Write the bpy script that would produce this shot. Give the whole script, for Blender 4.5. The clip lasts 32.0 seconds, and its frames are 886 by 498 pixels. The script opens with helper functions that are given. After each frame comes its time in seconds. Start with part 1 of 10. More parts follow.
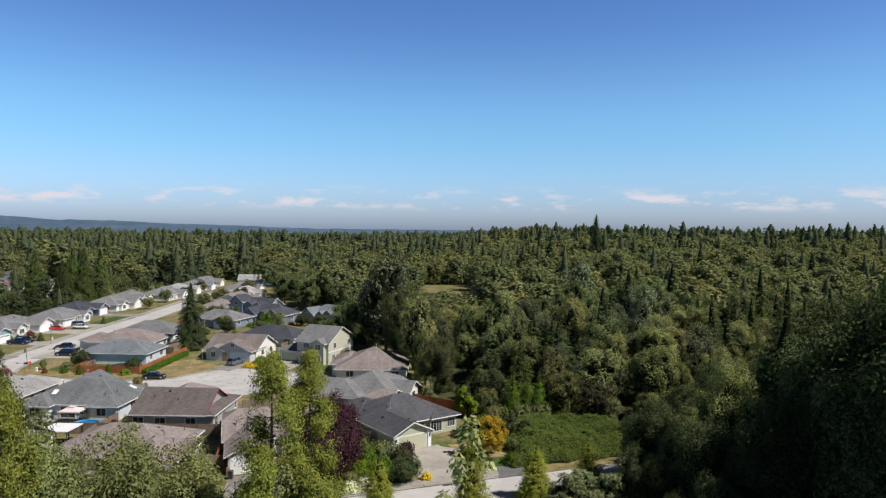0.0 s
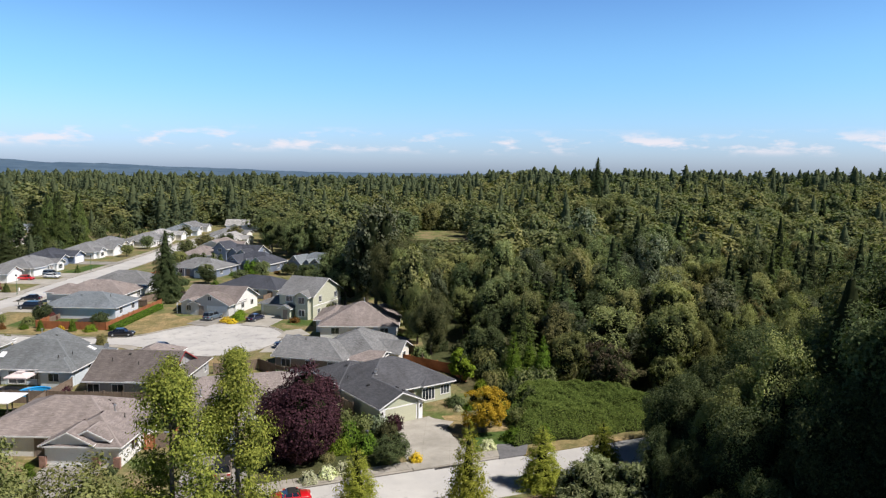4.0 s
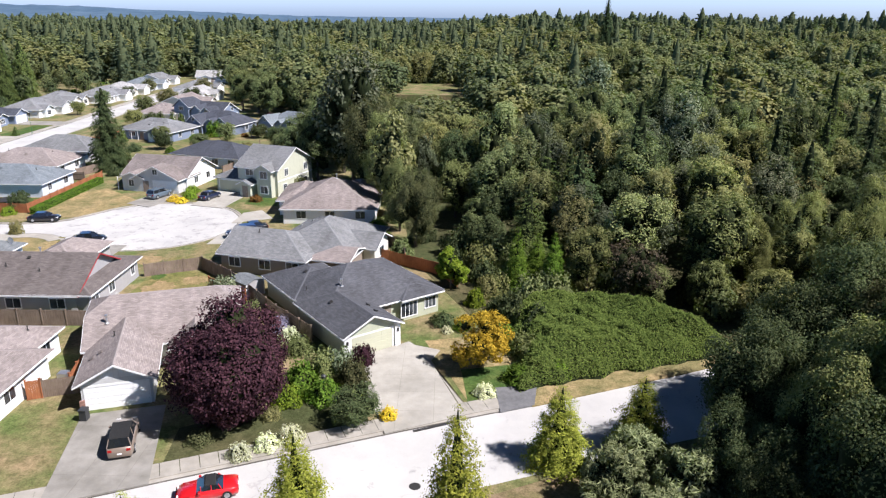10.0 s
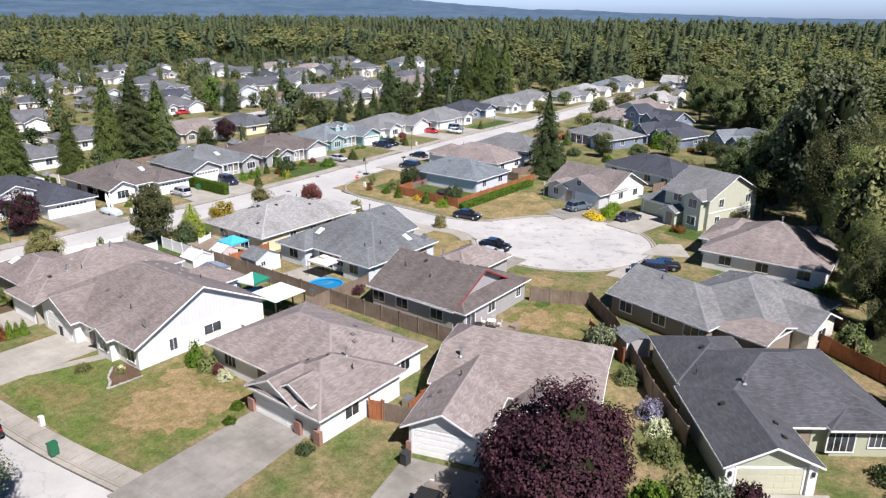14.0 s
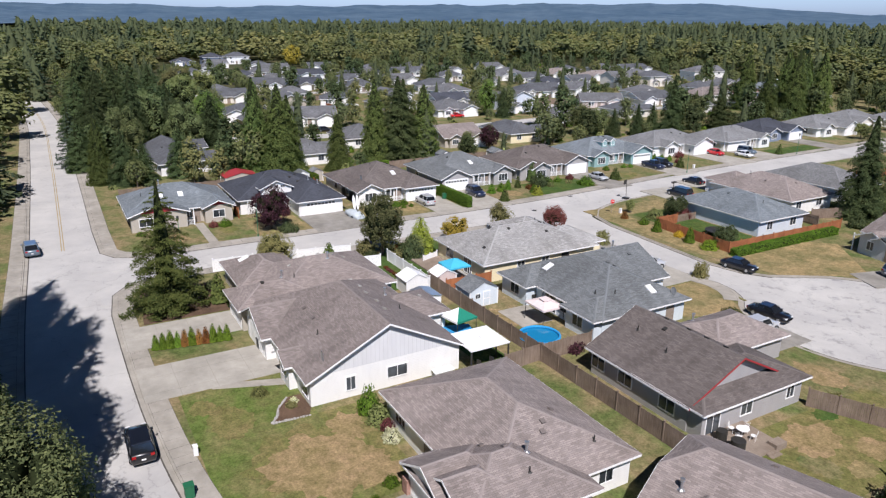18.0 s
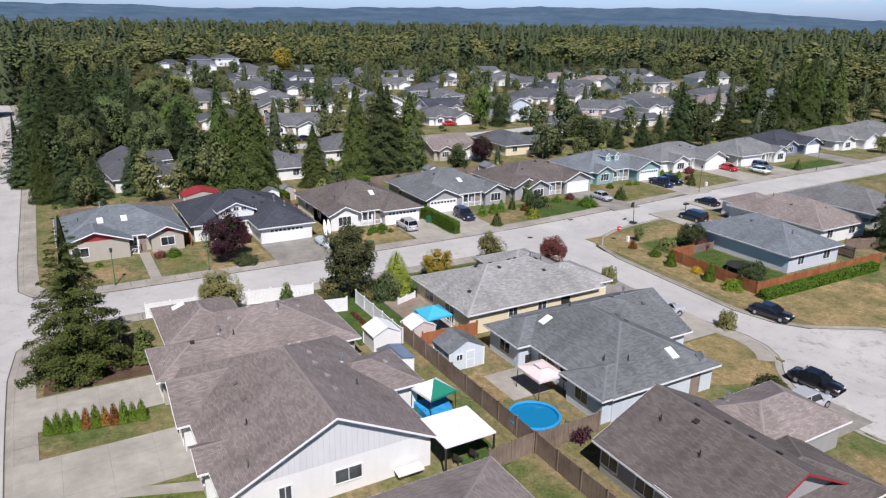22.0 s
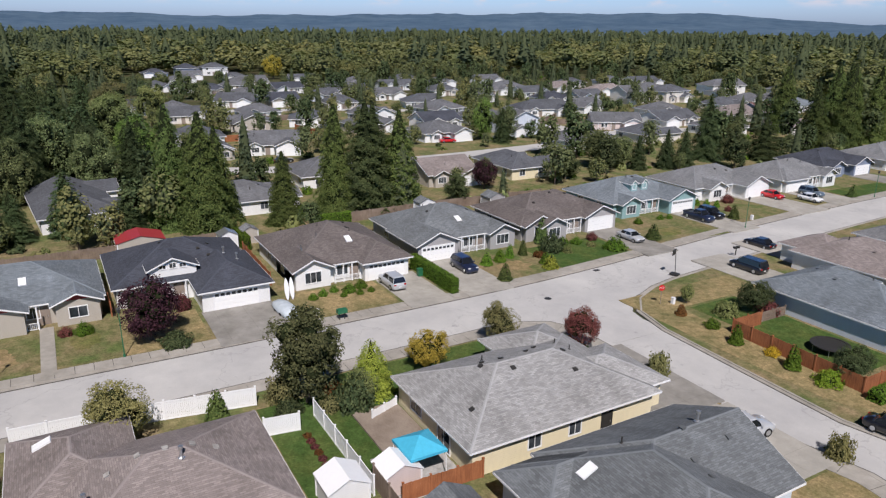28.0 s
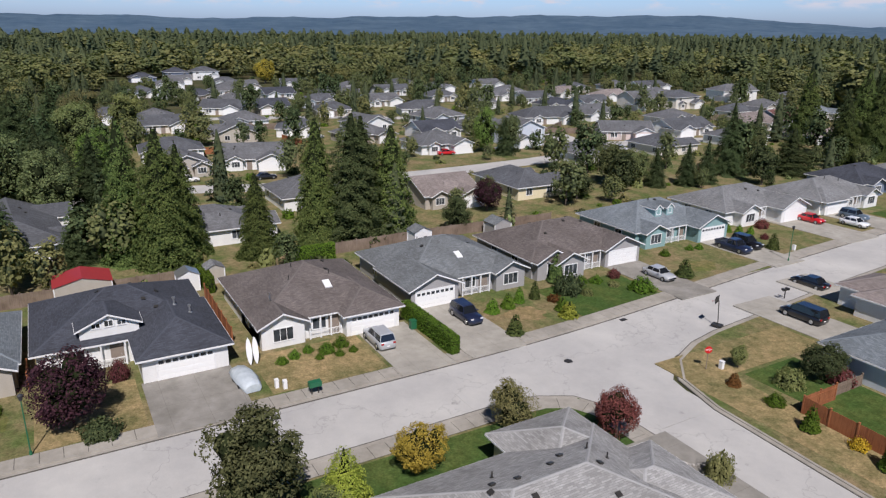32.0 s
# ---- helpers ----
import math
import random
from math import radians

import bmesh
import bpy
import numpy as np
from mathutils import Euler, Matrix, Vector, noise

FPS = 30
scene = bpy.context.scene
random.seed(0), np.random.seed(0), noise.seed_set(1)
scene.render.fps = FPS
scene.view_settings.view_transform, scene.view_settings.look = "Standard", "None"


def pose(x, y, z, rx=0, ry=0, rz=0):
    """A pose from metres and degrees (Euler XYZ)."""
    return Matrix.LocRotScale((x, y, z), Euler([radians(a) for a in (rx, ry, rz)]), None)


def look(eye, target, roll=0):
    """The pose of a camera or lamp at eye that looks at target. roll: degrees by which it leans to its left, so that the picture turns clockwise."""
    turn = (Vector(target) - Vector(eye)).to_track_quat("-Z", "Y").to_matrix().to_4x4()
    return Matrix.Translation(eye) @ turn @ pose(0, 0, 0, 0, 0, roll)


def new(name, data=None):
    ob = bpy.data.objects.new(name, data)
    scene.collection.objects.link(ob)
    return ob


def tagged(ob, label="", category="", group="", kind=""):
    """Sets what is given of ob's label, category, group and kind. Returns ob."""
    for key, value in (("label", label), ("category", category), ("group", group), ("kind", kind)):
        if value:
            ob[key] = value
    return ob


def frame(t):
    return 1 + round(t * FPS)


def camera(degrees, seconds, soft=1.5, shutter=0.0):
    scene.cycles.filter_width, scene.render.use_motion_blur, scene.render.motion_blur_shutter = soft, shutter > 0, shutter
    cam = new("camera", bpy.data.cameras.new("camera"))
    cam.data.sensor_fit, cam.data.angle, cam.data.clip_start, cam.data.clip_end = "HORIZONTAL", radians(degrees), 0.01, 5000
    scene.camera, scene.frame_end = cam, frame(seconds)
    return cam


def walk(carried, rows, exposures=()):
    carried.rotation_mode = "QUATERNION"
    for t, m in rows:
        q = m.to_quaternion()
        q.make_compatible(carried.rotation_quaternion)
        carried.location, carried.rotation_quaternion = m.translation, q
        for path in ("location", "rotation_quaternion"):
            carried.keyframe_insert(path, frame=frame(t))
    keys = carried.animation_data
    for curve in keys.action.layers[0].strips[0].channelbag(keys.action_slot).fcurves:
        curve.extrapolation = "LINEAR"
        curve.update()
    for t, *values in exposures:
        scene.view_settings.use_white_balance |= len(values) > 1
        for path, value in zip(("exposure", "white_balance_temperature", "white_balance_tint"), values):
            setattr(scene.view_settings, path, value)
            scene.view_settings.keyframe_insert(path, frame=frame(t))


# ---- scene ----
cam = camera(64.9, 32.0, 1.25)
PATH = [
    (0, (0.099, -22.9, 31.77), (0.053, -20.901, 31.712), 0.6),
    (0.5, (0.022, -21.348, 31.696), (-0.023, -19.35, 31.638), 0.6),
    (1, (0.028, -19.596, 31.675), (-0.016, -17.597, 31.617), 0.7),
    (1.5, (0.213, -18.04, 31.564), (0.172, -16.045, 31.438), 0.6),
    (2, (0.281, -16.414, 31.766), (0.242, -14.426, 31.55), 0.6),
    (2.5, (0.246, -14.695, 31.744), (0.208, -12.707, 31.529), 0.6),
    (3, (0.161, -13.072, 31.72), (0.127, -11.084, 31.505), 0.6),
    (3.5, (0.1, -11.23, 31.792), (0.068, -9.242, 31.575), 0.7),
    (4, (0.217, -9.415, 31.723), (0.184, -7.428, 31.504), 0.7),
    (4.5, (0.376, -7.69, 31.429), (0.352, -5.765, 30.889), 0.7),
    (6.5, (0.772, 0.373, 31.372), (0.749, 2.269, 30.737), 0.8),
    (7, (0.854, 2.543, 31.278), (0.83, 4.439, 30.643), 0.6),
    (7.5, (0.856, 4.398, 31.375), (0.834, 6.294, 30.74), 0.7),
    (8, (0.913, 6.334, 31.389), (0.892, 8.231, 30.754), 0.7),
    (8.5, (0.912, 8.209, 31.435), (0.893, 10.106, 30.801), 0.6),
    (9, (0.93, 10.141, 31.507), (0.913, 12.037, 30.871), 0.7),
    (9.5, (0.983, 12.046, 31.523), (0.967, 13.943, 30.89), 0.7),
    (10, (0.921, 14.027, 31.557), (0.909, 15.924, 30.924), 0.8),
    (10.5, (0.999, 15.951, 31.679), (0.986, 17.848, 31.044), 0.8),
    (11, (0.763, 17.876, 31.662), (0.635, 19.769, 31.027), 0.8),
    (11.5, (1.027, 19.98, 31.685), (0.814, 21.864, 31.049), 0.7),
    (12, (1.021, 21.85, 31.675), (0.809, 23.734, 31.039), 0.7),
    (12.5, (0.579, 23.659, 31.749), (0.247, 25.526, 31.112), 0.8),
    (13, (0.353, 25.868, 31.625), (-0.354, 27.626, 30.985), 0.5),
    (13.5, (0.418, 27.895, 31.611), (-0.598, 29.494, 30.969), 0.2),
    (15.5, (-1.923, 35.075, 31.39), (-3.168, 36.505, 30.754), 0.7),
    (16, (-2.965, 36.677, 31.203), (-4.302, 38.023, 30.57), 0.6),
    (16.5, (-3.842, 38.407, 31.023), (-5.426, 39.452, 30.392), 0.4),
    (17, (-4.649, 40.071, 31.084), (-6.302, 41.004, 30.453), 0.3),
    (17.5, (-5.722, 41.58, 31.084), (-7.375, 42.514, 30.454), 0.4),
    (18, (-6.954, 42.96, 31.105), (-8.606, 43.895, 30.474), 0.5),
    (18.5, (-8.235, 44.28, 31.126), (-9.886, 45.216, 30.495), 0.6),
    (19, (-9.502, 45.583, 30.967), (-11.155, 46.518, 30.341), 0.5),
    (19.5, (-11.057, 46.756, 30.922), (-12.708, 47.693, 30.295), 0.6),
    (20, (-12.62, 47.952, 30.833), (-14.272, 48.891, 30.208), 0.6),
    (20.5, (-14.16, 49.074, 30.842), (-15.811, 50.013, 30.216), 0.7),
    (21, (-15.664, 50.076, 30.867), (-17.315, 51.016, 30.242), 0.8),
    (21.5, (-17.306, 51.04, 30.833), (-18.956, 51.983, 30.208), 0.9),
    (22, (-18.814, 52.055, 30.851), (-20.464, 52.997, 30.227), 0.9),
    (22.5, (-20.454, 53.041, 30.884), (-22.104, 53.983, 30.259), 0.9),
    (23, (-22.087, 54.021, 30.803), (-23.738, 54.965, 30.181), 0.9),
    (23.5, (-23.77, 55.117, 30.755), (-25.421, 56.06, 30.135), 0.8),
    (24, (-25.4, 56.007, 30.804), (-27.051, 56.951, 30.184), 0.9),
    (24.5, (-27.086, 57.025, 30.744), (-28.737, 57.969, 30.126), 0.9),
    (25, (-28.719, 58.035, 30.793), (-30.371, 58.978, 30.175), 0.9),
    (25.5, (-30.276, 58.955, 30.847), (-31.928, 59.897, 30.229), 0.9),
    (27.5, (-36.956, 63.118, 30.545), (-38.613, 64.06, 29.937), 0.6),
    (28, (-38.656, 64.144, 30.517), (-40.312, 65.087, 29.909), 0.6),
    (28.5, (-40.322, 65.105, 30.541), (-41.978, 66.048, 29.933), 0.7),
    (29, (-42.031, 66.14, 30.574), (-43.687, 67.083, 29.966), 0.7),
    (29.5, (-43.64, 67.191, 30.552), (-45.298, 68.132, 29.946), 0.7),
    (30, (-45.331, 68.192, 30.513), (-46.989, 69.134, 29.909), 0.6),
    (30.5, (-46.999, 69.193, 30.55), (-48.658, 70.134, 29.945), 0.6),
    (31, (-48.733, 70.235, 30.493), (-50.392, 71.176, 29.891), 0.6),
    (31.5, (-50.426, 71.226, 30.514), (-52.085, 72.167, 29.914), 0.5),
    (32, (-52.046, 71.852, 30.641), (-53.702, 72.799, 30.039), 0.6),
]
walk(cam, [(t, look(eye, target, roll)) for t, eye, target, roll in PATH], [(0, 0.16, 6500, 14), (4.5, 0.5, 6450, 14), (6.5, 1.18, 6200, 17), (7.5, 0.97, 6120, 18), (11, 0.9, 6050, 18), (13.5, 0.76, 6150, 18), (16, 0.39, 6120, 18), (19, 0.32, 6080, 18), (24, 0.17, 6050, 18), (28, 0.04, 6180, 18), (32, -0.01, 6180, 18)])

# ---- sky, sun ----
SUN_AZ, SUN_EL = radians(-21.0), radians(50.0)
world = bpy.data.worlds.new("sky")
scene.world = world
world.use_nodes = True
wn, wl = world.node_tree.nodes, world.node_tree.links
wn.clear()
w_out = wn.new("ShaderNodeOutputWorld")
w_bg = wn.new("ShaderNodeBackground")
w_sky = wn.new("ShaderNodeTexSky")
w_sky.sky_type = "NISHITA"
w_sky.sun_disc = False
w_sky.sun_elevation = SUN_EL
w_sky.sun_rotation = radians(90.0) - SUN_AZ
w_sky.air_density, w_sky.ozone_density = 1.0, 1.6
w_bg.inputs[1].default_value = 0.06
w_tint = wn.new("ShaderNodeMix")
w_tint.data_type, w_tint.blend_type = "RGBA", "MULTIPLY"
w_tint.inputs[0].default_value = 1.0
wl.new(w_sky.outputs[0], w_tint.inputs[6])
# a low band of small fair-weather clouds
w_tc = wn.new("ShaderNodeTexCoord")
w_sep = wn.new("ShaderNodeSeparateXYZ")
wl.new(w_tc.outputs["Generated"], w_sep.inputs[0])
# Tint by height; the upper sky is darkened to cut the fill light.
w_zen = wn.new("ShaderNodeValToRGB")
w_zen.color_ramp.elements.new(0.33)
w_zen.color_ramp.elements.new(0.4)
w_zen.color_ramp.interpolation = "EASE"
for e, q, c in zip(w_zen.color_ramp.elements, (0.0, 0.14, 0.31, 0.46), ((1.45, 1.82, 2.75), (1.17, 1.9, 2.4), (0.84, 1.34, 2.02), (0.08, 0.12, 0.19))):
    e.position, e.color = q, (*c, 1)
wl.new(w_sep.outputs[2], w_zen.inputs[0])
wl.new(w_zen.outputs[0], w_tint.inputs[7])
w_map = wn.new("ShaderNodeMapping")
w_map.inputs["Scale"].default_value = (17.0, 17.0, 62.0)
wl.new(w_tc.outputs["Generated"], w_map.inputs[0])
w_no = wn.new("ShaderNodeTexNoise")
w_no.inputs["Scale"].default_value, w_no.inputs["Detail"].default_value, w_no.inputs["Roughness"].default_value = 1.0, 6.0, 0.6
wl.new(w_map.outputs[0], w_no.inputs["Vector"])
w_r1 = wn.new("ShaderNodeValToRGB")
w_r1.color_ramp.elements[0].position, w_r1.color_ramp.elements[1].position = 0.50, 0.64
wl.new(w_no.outputs[0], w_r1.inputs[0])
w_r2 = wn.new("ShaderNodeValToRGB")
for i, (q, c) in enumerate(((0.0255, 0.0), (0.033, 0.75), (0.044, 0.85), (0.062, 0.0))):
    e = w_r2.color_ramp.elements[i] if i < 2 else w_r2.color_ramp.elements.new(q)
    e.position, e.color = q, (c, c, c, 1)
wl.new(w_sep.outputs[2], w_r2.inputs[0])
w_f = wn.new("ShaderNodeMath")
w_f.operation = "MULTIPLY"
wl.new(w_r1.outputs[0], w_f.inputs[0])
wl.new(w_r2.outputs[0], w_f.inputs[1])
w_cl = wn.new("ShaderNodeMix")
w_cl.data_type = "RGBA"
w_cl.inputs[7].default_value = (11.5, 11.0, 11.4, 1)
wl.new(w_f.outputs[0], w_cl.inputs[0])
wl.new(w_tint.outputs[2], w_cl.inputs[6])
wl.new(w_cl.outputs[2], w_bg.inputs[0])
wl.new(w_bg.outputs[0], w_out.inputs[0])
sun_data = bpy.data.lights.new("sun", "SUN")
sun_data.energy, sun_data.angle, sun_data.color = 5.0, radians(0.55), (1.0, 0.955, 0.88)
sun = new("sun", sun_data)
sun.matrix_world = look((math.cos(SUN_AZ) * 60, math.sin(SUN_AZ) * 60, 80), (0, 0, 80 - 60 * math.tan(SUN_EL)))

# ---- materials ----
def node_material(name, rough=0.8, metal=0.0, spec=0.3):
    m = bpy.data.materials.new(name)
    m.use_nodes = True
    b = m.node_tree.nodes["Principled BSDF"]
    b.inputs["Roughness"].default_value = rough
    b.inputs["Metallic"].default_value = metal
    b.inputs["Specular IOR Level"].default_value = spec
    return m, m.node_tree.nodes, m.node_tree.links, b


def ramp(nodes, stops):
    r = nodes.new("ShaderNodeValToRGB")
    e = r.color_ramp.elements
    while len(e) < len(stops):
        e.new(0.5)
    for k, (p, c) in zip(e, stops):
        k.position, k.color = p, (*c, 1)
    return r


def noise_node(nodes, links, vec, scale, detail=4.0, rough=0.6, stretch=None):
    n = nodes.new("ShaderNodeTexNoise")
    n.inputs["Scale"].default_value, n.inputs["Detail"].default_value, n.inputs["Roughness"].default_value = scale, detail, rough
    if stretch:
        mp = nodes.new("ShaderNodeMapping")
        mp.inputs["Scale"].default_value = stretch
        links.new(vec, mp.inputs[0])
        vec = mp.outputs[0]
    links.new(vec, n.inputs["Vector"])
    return n


def mix(nodes, links, a, b, fac, blend="MIX"):
    m = nodes.new("ShaderNodeMix")
    m.data_type, m.blend_type = "RGBA", blend
    for s, v in ((0, fac), (6, a), (7, b)):
        if isinstance(v, (int, float)):
            m.inputs[s].default_value = v
        elif isinstance(v, tuple):
            m.inputs[s].default_value = (*v, 1)
        else:
            links.new(v, m.inputs[s])
    return m.outputs[2]


def bump(nodes, links, height, b, strength=0.3, distance=0.02):
    n = nodes.new("ShaderNodeBump")
    n.inputs["Strength"].default_value, n.inputs["Distance"].default_value = strength, distance
    links.new(height, n.inputs["Height"])
    links.new(n.outputs[0], b.inputs["Normal"])


def world_vec(nodes):
    return nodes.new("ShaderNodeNewGeometry").outputs["Position"]


def surface(name, dark, light, scale, big=0.15, rough=0.85, grain=0.3, streak=None, spec=0.3):
    """Two scales of colour change between dark and light, with fine relief."""
    m, n, l, b = node_material(name, rough, 0, spec)
    v = world_vec(n)
    fine = noise_node(n, l, v, scale, 5, 0.65, streak)
    wide = noise_node(n, l, v, big, 4, 0.6)
    f = n.new("ShaderNodeMath")
    f.operation = "ADD"
    l.new(fine.outputs[0], f.inputs[0])
    l.new(wide.outputs[0], f.inputs[1])
    r = ramp(n, [(0.36, dark), (0.64, light)])
    h = n.new("ShaderNodeMath")
    h.operation = "MULTIPLY"
    h.inputs[1].default_value = 0.5
    l.new(f.outputs[0], h.inputs[0])
    l.new(h.outputs[0], r.inputs[0])
    l.new(r.outputs[0], b.inputs["Base Color"])
    bump(n, l, fine.outputs[0], b, grain)
    return m


def shingles(name, base, warm=0.0):
    """Laminated asphalt shingles in courses along UV, with weather streaks."""
    m, n, l, b = node_material(name, 0.92, 0, 0.25)
    uv = n.new("ShaderNodeUVMap").outputs[0]
    br = n.new("ShaderNodeTexBrick")
    br.inputs["Scale"].default_value = 1.0
    br.inputs["Brick Width"].default_value, br.inputs["Row Height"].default_value = 0.42, 0.145
    br.inputs["Mortar Size"].default_value, br.inputs["Mortar Smooth"].default_value = 0.012, 0.3
    d = tuple(c * 0.8 for c in base)
    t = tuple(min(1, c * 1.2 + warm * 0.02) for c in base)
    br.inputs["Color1"].default_value, br.inputs["Color2"].default_value = (*d, 1), (*t, 1)
    br.inputs["Mortar"].default_value = (*tuple(c * 0.68 for c in base), 1)
    l.new(uv, br.inputs["Vector"])
    gr = noise_node(n, l, uv, 26.0, 3, 0.7)
    st = noise_node(n, l, uv, 0.9, 4, 0.6, (1.0, 0.16, 1.0))
    wide = noise_node(n, l, uv, 0.22, 3, 0.5)
    oi = n.new("ShaderNodeObjectInfo").outputs["Random"]
    c = mix(n, l, br.outputs[0], ramp_out(n, l, gr.outputs[0], (0.76, 0.76, 0.76), (1.2, 1.2, 1.2)), 0.8, "MULTIPLY")
    c = mix(n, l, c, ramp_out(n, l, st.outputs[0], (0.72, 0.71, 0.69), (1.12, 1.11, 1.10)), 0.6, "MULTIPLY")
    c = mix(n, l, c, ramp_out(n, l, wide.outputs[0], (0.8, 0.79, 0.78), (1.14, 1.14, 1.14)), 0.8, "MULTIPLY")
    c = mix(n, l, c, ramp_out(n, l, oi, (0.93, 0.93, 0.93), (1.07, 1.07, 1.07), 0, 1), 1.0, "MULTIPLY")
    l.new(c, b.inputs["Base Color"])
    bump(n, l, br.outputs["Fac"], b, 0.5, -0.02)
    return m


def ramp_out(n, l, fac, lo, hi, a=0.3, z=0.7):
    r = ramp(n, [(a, lo), (z, hi)])
    l.new(fac, r.inputs[0])
    return r.outputs[0]


def siding(name, colour, lap=0.16, upright=False):
    """Painted lap boards (or upright boards) with grime that runs down."""
    m, n, l, b = node_material(name, 0.62, 0, 0.35)
    tc = n.new("ShaderNodeTexCoord").outputs["Object"]
    sp = n.new("ShaderNodeSeparateXYZ")
    l.new(tc, sp.inputs[0])
    ma = n.new("ShaderNodeMath")
    ma.operation = "FRACT"
    di = n.new("ShaderNodeMath")
    di.operation = "DIVIDE"
    di.inputs[1].default_value = lap
    if upright:
        ad = n.new("ShaderNodeMath")
        l.new(sp.outputs[0], ad.inputs[0])
        l.new(sp.outputs[1], ad.inputs[1])
        l.new(ad.outputs[0], di.inputs[0])
    else:
        l.new(sp.outputs[2], di.inputs[0])
    l.new(di.outputs[0], ma.inputs[0])
    g = noise_node(n, l, tc, 1.6, 4, 0.6, (1.0, 1.0, 0.25))
    c = mix(n, l, tuple(x * 0.86 for x in colour), tuple(min(1, x * 1.05) for x in colour), g.outputs[0])
    groove = ramp(n, [(0.0, (0.62, 0.62, 0.62)), (0.1, (1, 1, 1))])
    l.new(ma.outputs[0], groove.inputs[0])
    c = mix(n, l, c, groove.outputs[0], 0.7, "MULTIPLY")
    l.new(c, b.inputs["Base Color"])
    bump(n, l, ma.outputs[0], b, 0.5, 0.015)
    return m


def paint(name, colour, rough=0.5, metal=0.0, spec=0.4, wear=0.12):
    m, n, l, b = node_material(name, rough, metal, spec)
    tc = n.new("ShaderNodeTexCoord").outputs["Object"]
    g = noise_node(n, l, tc, 3.0, 5, 0.65)
    c = mix(n, l, tuple(x * (1 - 2 * wear) for x in colour), tuple(min(1, x * (1 + wear)) for x in colour), g.outputs[0])
    l.new(c, b.inputs["Base Color"])
    return m


def car_paint(name, colour):
    m, n, l, b = node_material(name, 0.32, 0.1, 0.5)
    tc = n.new("ShaderNodeTexCoord").outputs["Object"]
    g = noise_node(n, l, tc, 2.0, 4, 0.6)
    l.new(mix(n, l, colour, tuple(min(1, x * 1.2 + 0.004) for x in colour), g.outputs[0]), b.inputs["Base Color"])
    b.inputs["Coat Weight"].default_value, b.inputs["Coat Roughness"].default_value = 0.8, 0.06
    return m


def leaves(name, a, b_, trans=0.2, rough=0.6, vary=1.0):
    """Foliage: every leaf clump takes its own tint between a and b_, trees differ a little."""
    m, n, l, b = node_material(name, 0.75, 0, 0.06)
    ge = n.new("ShaderNodeNewGeometry")
    oi = n.new("ShaderNodeObjectInfo")
    r = ramp(n, [(0.0, a), (1.0, b_)])
    l.new(ge.outputs["Random Per Island"], r.inputs[0])
    hs = n.new("ShaderNodeHueSaturation")
    mh = n.new("ShaderNodeMapRange")
    mh.inputs["To Min"].default_value, mh.inputs["To Max"].default_value = 0.5 - 0.012 * vary, 0.5 + 0.012 * vary
    mv = n.new("ShaderNodeMapRange")
    mv.inputs["To Min"].default_value, mv.inputs["To Max"].default_value = 1 - 0.28 * vary, 1 + 0.3 * vary
    l.new(oi.outputs["Random"], mh.inputs["Value"])
    l.new(oi.outputs["Random"], mv.inputs["Value"])
    wide = noise_node(n, l, ge.outputs["Position"], 0.03, 2, 0.5)
    l.new(mh.outputs[0], hs.inputs["Hue"])
    l.new(mv.outputs[0], hs.inputs["Value"])
    l.new(r.outputs[0], hs.inputs["Color"])
    c = mix(n, l, hs.outputs[0], ramp_out(n, l, wide.outputs[0], (0.75, 0.85, 0.8), (1.3, 1.2, 1.0)), 0.8, "MULTIPLY")
    l.new(c, b.inputs["Base Color"])
    tr = n.new("ShaderNodeBsdfTranslucent")
    tc = mix(n, l, c, (1.25, 1.5, 0.5), 1.0, "MULTIPLY")
    l.new(tc, tr.inputs[0])
    ms = n.new("ShaderNodeMixShader")
    ms.inputs[0].default_value = trans
    l.new(b.outputs[0], ms.inputs[1])
    l.new(tr.outputs[0], ms.inputs[2])
    l.new(ms.outputs[0], n["Material Output"].inputs[0])
    return m


def lawn(name, dry, green, bias=0.5, scale=0.12):
    m, n, l, b = node_material(name, 0.95, 0, 0.15)
    v = world_vec(n)
    wide = noise_node(n, l, v, scale, 5, 0.62)
    fine = noise_node(n, l, v, 5.0, 5, 0.75)
    r = ramp(n, [(max(0.02, bias - 0.14), dry), (min(0.98, bias + 0.14), green)])
    l.new(wide.outputs[0], r.inputs[0])
    tuft = noise_node(n, l, v, 1.3, 4, 0.7)
    c = mix(n, l, r.outputs[0], ramp_out(n, l, fine.outputs[0], (0.55, 0.55, 0.5), (1.35, 1.35, 1.3)), 0.9, "MULTIPLY")
    c = mix(n, l, c, ramp_out(n, l, tuft.outputs[0], (0.7, 0.74, 0.66), (1.22, 1.2, 1.22), 0.36, 0.64), 0.9, "MULTIPLY")
    l.new(c, b.inputs["Base Color"])
    bump(n, l, fine.outputs[0], b, 0.9, 0.06)
    return m


